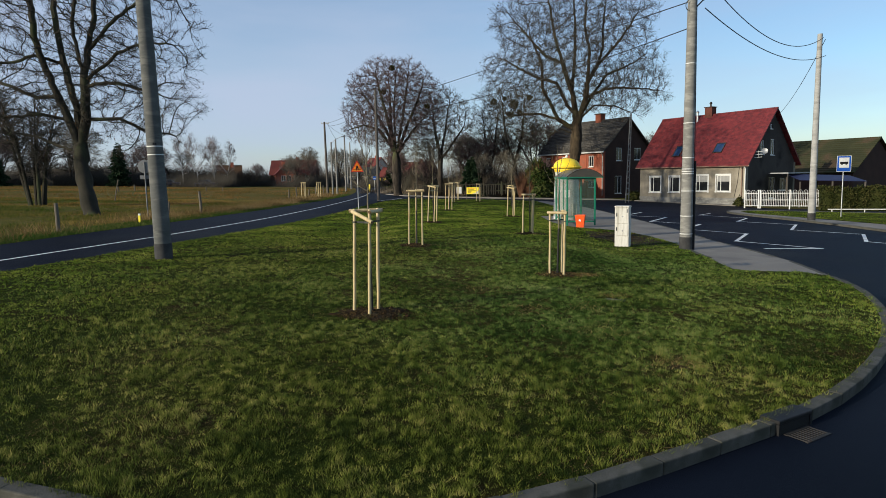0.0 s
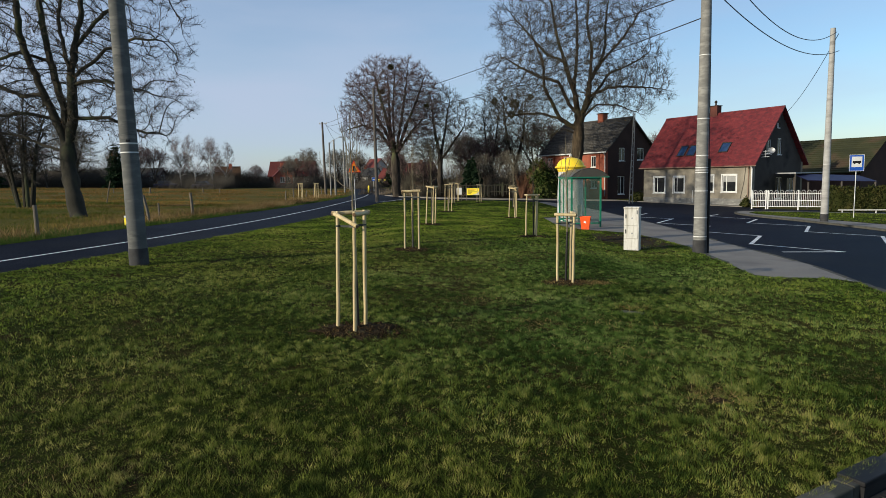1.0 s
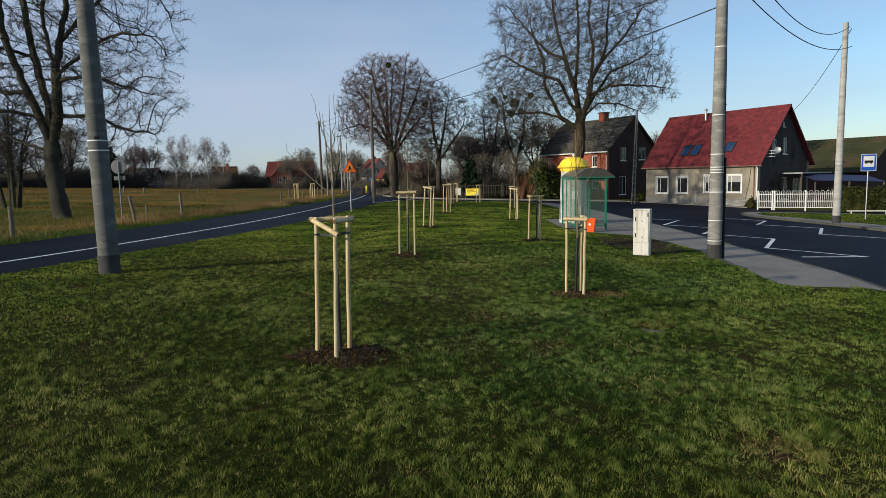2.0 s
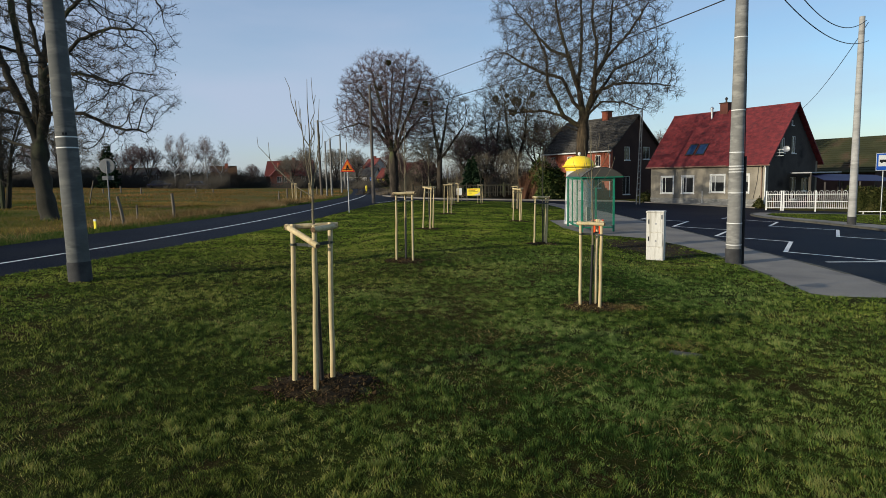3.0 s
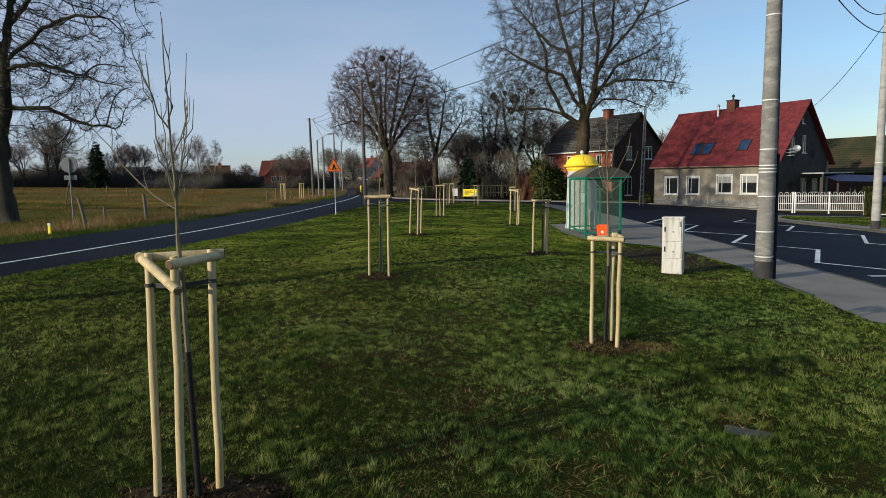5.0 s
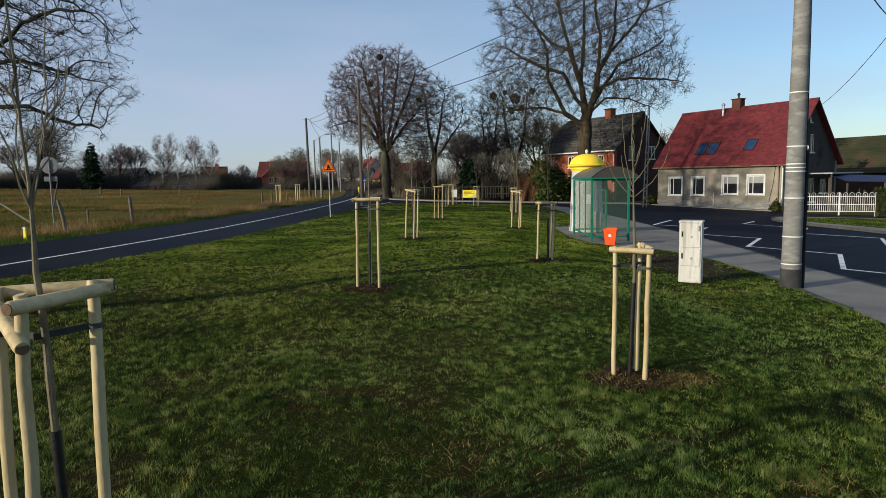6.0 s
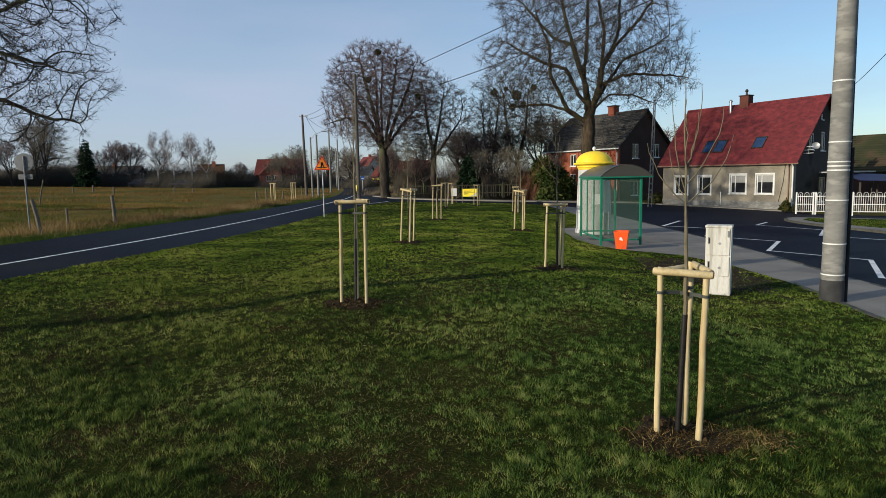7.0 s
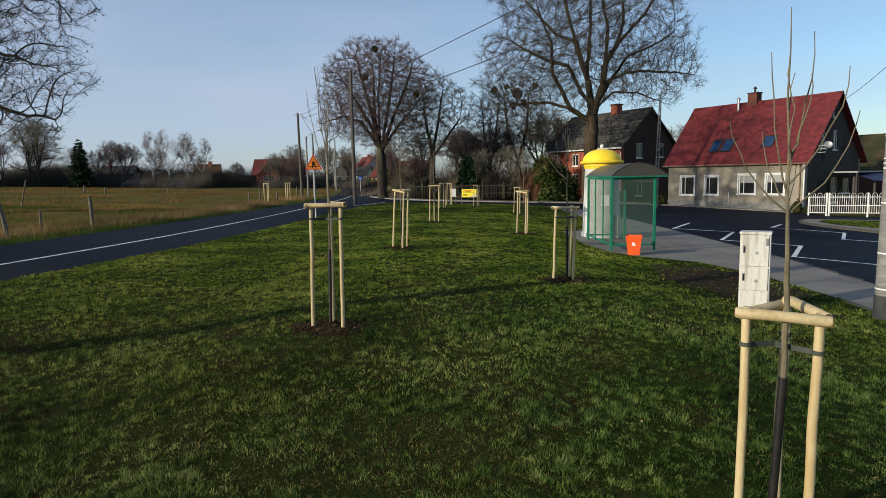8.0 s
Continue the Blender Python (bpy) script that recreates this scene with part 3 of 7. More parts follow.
marking([[(-7.6, 60.4), (-6.6, 64.5), (-6.0, 68.5)]], 0.14, "short white line at the junction")


# kerb stones
def kerb(name, path, top, label, step=1.0):
    base = laid(new(name), label, "kerb", kind="structure")
    me = Geo().box((0.002, -0.075, -0.42), (step - 0.002, 0.075, 0.0), bevel=0.012).mesh("kerb_stone")
    me.materials.append(M["kerb"])
    rng = random.Random(5)
    marks = polyline(path, step)
    for (x, y, _), (x1, y1, _) in zip(marks, marks[1:]):
        a = math.atan2(y1 - y, x1 - x)
        s = new("kerb_stone", me)
        s.matrix_basis = pose(x, y, top + float(elev((x + x1) / 2, (y + y1) / 2)) + rng.uniform(-0.006, 0.006), 0, rng.uniform(-.4, .4), math.degrees(a))
        s.parent = base
    return base


kerb("kerb", nose, 0.02, "grey concrete kerb round the lawn", 0.75)
kerb("kerb", KERB_SIDE, -0.008, "low concrete kerb of the bus stop footway")
kerb("kerb", VERGE[:-4], 0.012, "concrete kerb of the far footway")
edging = [(8.0, 18.9), (8.04, 20.3), (8.37, 22.2), (8.42, 23.6)]
kerb("kerb", edging, 0.012, "thin concrete edging between lawn and footway")

# street gully let into the kerb
gully = new("street_drain")
gully.matrix_basis = pose(3.5, 5.63, 0, 0, 0, 33.5)
laid(gully, "cast-iron street drain with grate at the kerb", "drain")
part("hood", Geo().box((-0.29, -0.10, 0.006), (0.29, 0.10, 0.046), bevel=0.01).box((-0.29, -0.10, -0.1), (-0.25, 0.085, 0.006)).box((0.25, -0.10, -0.1), (0.29, 0.085, 0.006)), "black", gully, "black iron inlet hood")
# a black plate stands for the shade inside the open inlet
part("throat", Geo().box((-0.25, -0.092, -0.1), (0.25, -0.077, 0.004)), "black", gully, "black plate standing for the shaded inlet mouth")
part("grate_frame", Geo().box((-0.21, -0.33, -0.16), (0.21, -0.305, -0.092)).box((-0.21, -0.14, -0.16), (0.21, -0.10, -0.092)), "iron", gully)
for i in range(9):
    x = -0.188 + i * 0.047
    part("grate_bar", Geo().box((x - 0.012, -0.315, -0.15), (x + 0.012, -0.12, -0.09), bevel=0.005), "iron", gully)

# bare earth round the trees and by the cabinet
rng = random.Random(11)


def earth(x, y, rx, ry, label, height=0.05, turn=0.0, n=44, name="soil_patch"):
    g = Geo()
    ct, st = math.cos(radians(turn)), math.sin(radians(turn))
    verts = [(0, 0, height)]
    rings = ((0.15, height), (0.3, height * .95), (0.45, height * 0.85), (0.6, height * .7), (0.75, height * .5), (.88, height * 0.3), (1.0, -.012))
    for k, (f, h) in enumerate(rings):
        for j in range(n):
            a = 2 * math.pi * j / n
            r = f * (1 + 0.16 * math.sin(3 * a + x) + 0.10 * math.sin(7 * a + y) + rng.uniform(-0.06, 0.06))
            u, v = rx * r * math.cos(a), ry * r * math.sin(a)
            u, v = u * ct - v * st, u * st + v * ct
            verts.append((u, v, h + (rng.uniform(-0.35, 0.5) * height if k < 6 else 0) + float(elev(x + u, y + v) - elev(x, y))))
    faces = [(0, 1 + j, 1 + (j + 1) % n) for j in range(n)]
    for k in range(len(rings) - 1):
        faces += [(1 + k * n + j, 1 + (k + 1) * n + j, 1 + (k + 1) * n + (j + 1) % n, 1 + k * n + (j + 1) % n) for j in range(n)]
    g.add(verts, faces)
    ob = part(name, g, "soil", None, "", True)
    ob.matrix_basis = pose(x, y, 0.002 + float(elev(x, y)))
    return laid(ob, label, "soil", kind="structure")


SAPLINGS = [  # x, y, stake height, turn of the stakes, height of the tree, whips
    (-1.25, 9.95, 1.76, -73, 3.25, 8), (2.607, 14.086, 1.492, 60, 3.12, 9), (-1.05, 19.05, 1.74, 90, 3.6, 7), (-0.92, 28.5, 1.70, -73, 3.7, 7),
    (2.93, 23.2, 1.50, -60, 3.3, 9), (3.15, 33.6, 1.60, -75, 3.5, 8), (-0.36, 39.3, 1.70, 90, 3.6, 7), (4.27, 47.5, 1.6, -70, 3.3, 7),
    (-0.28, 53.2, 1.75, -80, 3.5, 6), (0.08, 60.6, 1.75, -70, 3.5, 6), (2.15, 57.8, 1.65, -80, 3.3, 6)]
for i, (x, y, *_) in enumerate(SAPLINGS):
    earth(x + (0 if i else .08), y - 0.05, 0.50 if i else .62, 0.40 if i else .46, "dark dug earth round a young tree" if i else "dark moist earth mound round a young tree", 0.04)
earth(6.9, 24.7, 1.25, 2.9, "bare dark earth beside the grey cabinet", 0.012, 8, 40)
earth(3.0, 7.2, 0.14, 0.10, "small hole of bare earth in the lawn", 0.006)


# ---- lawn grass ----
def grass():
    rng = np.random.default_rng(3)

    def worn(xy):  # a thin, browned stretch of the lawn; spots at y 9.7, 12.2 also paint tree shade
        spots = ((-.5, 15.5, 1.7, 2.7, .8), (2.9, 7.4, .35, .3, .8), (1.5, 17.3, .5, .5, .9), (2.1, 9.6, .5, .4, .6), (.8, 11.9, .5, .6, .6), (-.2, 5.6, .5, .3, .6), (-2.6, 4.9, .6, .4, .6), (.2, 9.7, 1.1, .8, .7), (-.4, 12.2, 1.0, 1.2, .6), (.6, 14.0, .7, .6, .8))
        total = sum(a * np.exp(-((xy[:, 0] - cx) / rx) ** 2 - ((xy[:, 1] - cy) / ry) ** 2) for cx, cy, rx, ry, a in spots)
        return np.clip(total, 0, 1) * np.clip(.7 + .8 * waves(xy, 51, 1.1), 0, 1)

    # blades thin out and broaden with their least distance from the walk down the lawn
    cell = .5
    gx, gy = np.meshgrid(np.arange(-10.5, 9.8, cell), np.arange(3.6, 65.5, cell))
    gx, gy = gx.ravel(), gy.ravel()
    near = np.maximum.reduce([np.full(len(gx), 4.2), np.abs(gx + cell / 2 - .5) / .71, gy - 10.5])
    count = (10500 * (4.2 / near) ** 1.9 * cell * cell).astype(int)
    n = int(count.sum())
    far = np.repeat(near, count)
    xy = np.stack([np.repeat(gx, count), np.repeat(gy, count)], 1) + rng.uniform(0, cell, (n, 2))
    keep = inside(LAWN, xy)
    w = waves(xy, 8, 2.2) + 0.6 * waves(xy, 9, 0.7)
    keep &= rng.uniform(0, 1, n) < np.clip(1.08 + 0.32 * w, 0.4, 1) * np.clip(1.0 + .8 * waves(xy, 15, .45), .3, 1)
    for i, (sx, sy, *_) in enumerate(SAPLINGS):
        r = np.hypot((xy[:, 0] - sx - (0 if i else .08)) / (0.52 if i else .62), (xy[:, 1] - sy + 0.05) / (0.42 if i else .46)) * (1 + .3 * waves(xy, 31, .5))
        keep &= rng.uniform(0, 1, n) > np.clip((1.15 - r) * 1.9, 0, 0.93)
    r = np.hypot((xy[:, 0] - 6.9) / 1.3, (xy[:, 1] - 24.7) / 3.0)
    keep &= rng.uniform(0, 1, n) > np.clip((1.15 - r) * 2.2 + .5 * waves(xy, 33, .8), 0, 0.78)
    keep &= rng.uniform(0, 1, n) > worn(xy) * .72
    keep &= np.hypot(xy[:, 0] - 3.0, xy[:, 1] - 7.2) > .1
    keep &= np.hypot((xy[:, 0] - 3.25) / 0.24, (xy[:, 1] - 11.37) / 0.13) > rng.uniform(.5, 1.1, n)
    valley = waves(xy, 14, .2) + .8 * waves(xy, 16, .09)
    keep &= rng.uniform(0, 1, n) < np.clip(1.0 + .6 * valley, .4, 1)
    xy, far = xy[keep], far[keep]
    n = len(xy)
    tuft = .35 * waves(xy, 12, 3.0) + .7 * waves(xy, 13, .6) + 1.2 * waves(xy, 14, .2) + 1.0 * waves(xy, 16, .09)
    h = np.interp(far, [4.2, 9, 25, 55], [.029, .031, .027, .024]) * np.clip(np.exp(np.interp(far, [8, 20], [.75, .3]) * tuft), 0.25, 2.5) * rng.uniform(0.55, 1.2, n)
    wide = .0056 * (far / 4.2) ** 1.02
    # yellower blades, more of them left and near right to paint in sunlit turf
    pale = rng.uniform(0, 1, n) < np.clip(np.interp(xy[:, 1], [5, 8, 10.5, 17, 24, 32], [1, .5, .3, .35, .6, .8]) + .45 * np.clip((.3 - xy[:, 0]) / 3.5, -.4, 1)
                                          + .45 * np.clip((xy[:, 0] - 2) / 4, 0, 1) * np.clip((15 - xy[:, 1]) / 4, 0, 1) + .22 * waves(xy, 44, 4.0), .02, 1)
    comb = np.stack([waves(xy, 61, .6), waves(xy, 62, .6)], 1) * .26  # tufts lean together
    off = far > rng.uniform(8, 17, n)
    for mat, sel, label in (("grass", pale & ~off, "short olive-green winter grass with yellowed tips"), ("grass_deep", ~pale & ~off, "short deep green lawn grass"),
                            ("grass_far_lit", off, "even olive-green lawn grass, brightened for the lit distance")):
        flat = mat == "grass_far_lit"  # far sward lies closer; its brighter colour stands in for distant lit lawn
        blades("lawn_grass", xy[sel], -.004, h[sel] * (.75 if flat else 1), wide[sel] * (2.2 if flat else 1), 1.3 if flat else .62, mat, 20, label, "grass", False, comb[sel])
    # brown thatch lying between the blades
    n = 150000
    xy = np.stack([rng.uniform(-5, 7, n), rng.uniform(4, 21, n)], 1)
    keep = inside(LAWN, xy) & (rng.uniform(0, 1, n) < np.clip(.30 - .5 * (waves(xy, 8, 2.2) + .6 * waves(xy, 9, .7)) + 2.0 * worn(xy), .04, 1))
    xy = xy[keep]
    blades("thatch", xy, 0.0, rng.uniform(.008, .03, len(xy)), .008, 2.6, "thatch", 29, "brown dead grass lying between green blades", "grass", False)


def clods(x, y, rx, ry, count, seed, label="dark crumbs of dug earth"):
    """Loose lumps of soil, as one mesh."""
    r = random.Random(seed)
    g = Geo()
    for _ in range(count):
        a, q = r.uniform(0, 6.28), r.uniform(0, 1) ** .6
        s = r.uniform(.006, .02) * (2.0 if r.random() < .08 else 1)
        c = (x + rx * q * math.cos(a), y + ry * q * math.sin(a), .05 * (1 - q * .8) + s * .3 + float(elev(x + rx * q * math.cos(a), y + ry * q * math.sin(a))))
        v = [(c[0] + dx * s * r.uniform(.6, 1.5), c[1] + dy * s * r.uniform(.6, 1.5), c[2] + dz * s * r.uniform(.5, 1.1)) for dx, dy, dz in ((1, 0, 0), (0, 1, 0), (-1, 0, 0), (0, -1, 0), (0, 0, 1), (0, 0, -1))]
        g.add(v, [(0, 1, 4), (1, 2, 4), (2, 3, 4), (3, 0, 4), (1, 0, 5), (2, 1, 5), (3, 2, 5), (0, 3, 5)])
    laid(part("soil_crumbs", g, "clod"), label, "soil", kind="stuff")


for k, (x, y, *_) in enumerate(SAPLINGS[:6]):
    clods(x + (0 if k else .08), y - .05, .55 if k else .68, .45 if k else .52, (700, 420, 420, 200, 200, 200)[k], 300 + k)
clods(6.9, 24.7, 1.2, 2.8, 420, 320, "dark crumbs of bare earth beside the cabinet")
grass()


# ---- young trees with stakes ----
def strips(name, start, end, width, material, seed=1, parent=None, label="", pointed=0):
    """Thin tapering strips from start to end, as one mesh: twigs, needles and shoots; the last so many run to a point."""
    rng = np.random.default_rng(seed)
    start, end = np.asarray(start, np.float32), np.asarray(end, np.float32)
    n = len(start)
    d = end - start
    side = np.cross(d, rng.normal(size=(n, 3)))
    side /= np.maximum(np.linalg.norm(side, axis=1), 1e-6)[:, None]
    w = np.asarray(width, np.float32).reshape(-1, 1) * np.ones((n, 1), np.float32)
    k = n - pointed
    a, b = start - side * w / 2, start + side * w / 2
    co = np.concatenate([np.stack([a[:k], b[:k], (end + side * w * 0.4)[:k], (end - side * w * 0.4)[:k]], 1).reshape(-1, 3), np.stack([a[k:], b[k:], end[k:]], 1).reshape(-1, 3)])
    me = bpy.data.meshes.new(name)
    me.vertices.add(len(co))
    me.vertices.foreach_set("co", co.astype(np.float32).ravel())
    me.loops.add(len(co))
    me.loops.foreach_set("vertex_index", np.arange(len(co), dtype=np.int32))
    me.polygons.add(n)
    me.polygons.foreach_set("loop_start", np.concatenate([np.arange(k) * 4, k * 4 + np.arange(pointed) * 3]).astype(np.int32))
    me.update(calc_edges=True)
    me.materials.append(M[material])
    ob = new(name, me)
    if parent:
        ob.parent = parent
    return tagged(ob, label)


SHOOTS = [  # the shoots of the tree by the cabinet: height on the stem, reach, rise, direction
    (2.03, .31, .50, radians(170)), (2.12, .15, .76, radians(200)), (2.08, .14, .40, radians(140)), (2.22, .07, .55, radians(250)), (2.26, .05, .62, radians(80)),
    (2.28, .14, .72, radians(15)), (2.34, .10, .42, radians(-40)), (2.18, .28, .62, radians(-10)), (2.02, .40, .56, radians(8))]


def young_tree(i, x, y, stake_h, turn, tall, whips):
    rng = random.Random(100 + i)
    frame_ = thing("tree_stake_frame", pose(x, y, 0, 0, 0, turn), "peeled pale wooden stakes with crossbars round a young tree", "tree stakes", "tree stakes on the lawn")
    R, splay = (0.205, .95) if i == 1 else (0.225, 1.06)
    tilt = Matrix.Rotation(radians(-turn), 3, 'Z') @ Vector(((.06, .018, .03, .09)[i] if i < 4 else .05, 0, 0))
    tops, feet = [], []
    for k in range(3):
        a = radians(120 * k)
        foot = Vector((R * math.cos(a) * splay, R * math.sin(a) * splay, -0.05))
        top = Vector((R * math.cos(a) + rng.uniform(-.012, .012), R * math.sin(a) + rng.uniform(-.012, .012), stake_h + rng.uniform(-.01, .01))) + tilt
        feet.append(foot)
        tops.append(top)
        r = rng.uniform(0.0245, 0.0285)
        pts = [foot.lerp(top, q) + Vector((rng.uniform(-.006, .006), rng.uniform(-.006, .006), 0)) * (0 < q < 1) for q in (0, .2, .4, .6, .8, .99, 1)]
        part("stake", Geo().tube(pts, [r * 1.02, r, r * .99, r * 1.01, r * .97, r * .96, r * .9], 12), "stake", frame_, smooth=True)
    for k in range(3):
        a, b = tops[k], tops[(k + 1) % 3]
        d = (b - a).normalized()
        out = Vector((d.y, -d.x, 0)) * 0.028
        z = Vector((0, 0, -0.045 + 0.012 * k))
        over = (.02, .055, .02)[k] if i == 1 else .085
        p, q = a - d * over + out + z, b + d * over + out + z
        if turn < -72 and k == 2:
            q = q + Vector((0, 0, -.19 if i == 0 else -.075))
        part("crossbar", Geo().tube([p, p.lerp(q, .02), p.lerp(q, .5) + Vector((0, 0, rng.uniform(-.004, .004))), p.lerp(q, .98), q], [0.028, 0.032, 0.031, 0.032, 0.028], 12),
             "crossbar", frame_, smooth=True)
        part("bar_end", Geo().tube([q, q + d * 0.004], [0.026, 0.026], 12), "stake_end", frame_, "brown sawn end of a crossbar")
        part("bar_end", Geo().tube([p - d * .004, p], [0.026, 0.026], 12), "stake_end", frame_, "brown sawn end of a crossbar")
    zs = stake_h - 0.21
    for k in range(3):
        p = feet[k].lerp(tops[k], zs / stake_h)
        g = Geo().tube([p + Vector((0, 0, -0.012)), p + Vector((0, 0, 0.012))], [0.033, 0.033], 14)
        q = Vector((0.02 * math.cos(k), 0.02 * math.sin(k), zs - 0.015))
        d = (q - p).normalized()
        s = Vector((-d.y, d.x, 0)) * 0.003
        g.add([p + s + Vector((0, 0, -.016)), p - s + Vector((0, 0, -.016)), q - s + Vector((0, 0, -.016)), q + s + Vector((0, 0, -.016)),
               p + s + Vector((0, 0, .016)), p - s + Vector((0, 0, .016)), q - s + Vector((0, 0, .016)), q + s + Vector((0, 0, .016))],
              [(3, 2, 1, 0), (4, 5, 6, 7), (0, 1, 5, 4), (1, 2, 6, 5), (2, 3, 7, 6), (3, 0, 4, 7)])
        part("strap", g, "strap", frame_, "dark woven tie strap")

    spin = rng.uniform(0, 360) + (0 if i else 180)
    tree = thing("young_tree", pose(x, y - .07, 0) if i == 1 else pose(x + (.075 if i == 0 else .04), y, 0, 0, 0, spin), "bare young tree with a dark trunk guard", "young tree", "young trees on the lawn")
    fork = rng.uniform(1.95, 2.2)
    lean = Vector((rng.uniform(-.02, .02), rng.uniform(-.02, .02), 0))
    if i == 1:
        lean = Vector((.012, -.028, 0))
    axis = [Vector((0, 0, -0.03)) - lean * 2, Vector((0, 0, 0.5)) - lean, Vector((0, 0, 1.2))]
    upper = [(Vector((0, 0, 1.2 + (tall - 1.2) * q)) + (Vector((-.05, 0, 0)) if i == 1 else lean * 3) * q + Vector((rng.gauss(0, .004), rng.gauss(0, .004), 0)) * min(1, q * 6)) for q in (.07, .15, .23, .31, .39, .5, .62, .75, .88, 1)]
    part("trunk", Geo().tube(axis + upper, [0.021, 0.0185, 0.0172, 0.018, 0.0158, 0.0168, 0.0135, 0.0105, 0.0082, 0.0068, 0.0056, 0.0042, 0.002], 8), "sapling", tree, smooth=True)
    gd = Geo()
    for k in range(25):
        z0, z1 = 0.02 + k * 0.043, 0.02 + (k + 1) * 0.043 - 0.001
        c0, c1 = axis[0].lerp(axis[2], (z0 + .03) / 1.23), axis[0].lerp(axis[2], (z1 + .03) / 1.23)
        gd.tube([c0, c1], [0.0245, 0.024], 10)
    part("trunk_guard", gd, "guard", tree, "black spiral trunk guard", smooth=True)
    g = Geo()
    stem = axis + upper
    for k in range(whips):
        a = 2 * math.pi * k / whips + rng.uniform(-.4, .4)
        h0 = fork + rng.uniform(-0.25, 0.5)
        L = rng.uniform(0.55, 1.0) * (tall - h0)
        w = rng.uniform(0.10, 0.30) + ((.34 if i != 1 else .38) if k % 6 == 1 else 0)
        L *= .62 if w > .3 else 1
        if i == 1:
            h0, w, L, a = SHOOTS[k]
        root = next(p.lerp(q, (h0 - p.z) / (q.z - p.z)) for p, q in zip(stem, stem[1:]) if q.z >= h0)
        pts = []
        for n, q in enumerate((0, .14, .3, .48, .66, .84, 1)):
            out = w * math.sin(q * 1.45) ** .8 if q else 0
            pts.append(root + Vector((math.cos(a) * out, math.sin(a) * out, L * q)) + Vector((rng.gauss(0, 1), rng.gauss(0, 1), 0)) * (.006 if i == 1 else .011) * (n > 0))
        g.tube(pts, [0.0058, 0.0052, 0.0046, 0.0041, 0.0035, 0.0028, 0.002], 6)
        for _ in range(0 if i == 1 else 2):
            n = rng.randrange(1, 5)
            p = pts[n].lerp(pts[n + 1], rng.random())
            b = a + rng.uniform(-1.2, 1.2)
            g.tube([p, p + Vector((math.cos(b) * .05, math.sin(b) * .05, .07)), p + Vector((math.cos(b) * .07, math.sin(b) * .07, rng.uniform(.14, .3)))], [0.0036, 0.003, 0.002], 5)
    part("crown", g, "sapling", tree, "thin upright brown shoots")


for i, row in enumerate(SAPLINGS):
    young_tree(i, *row)


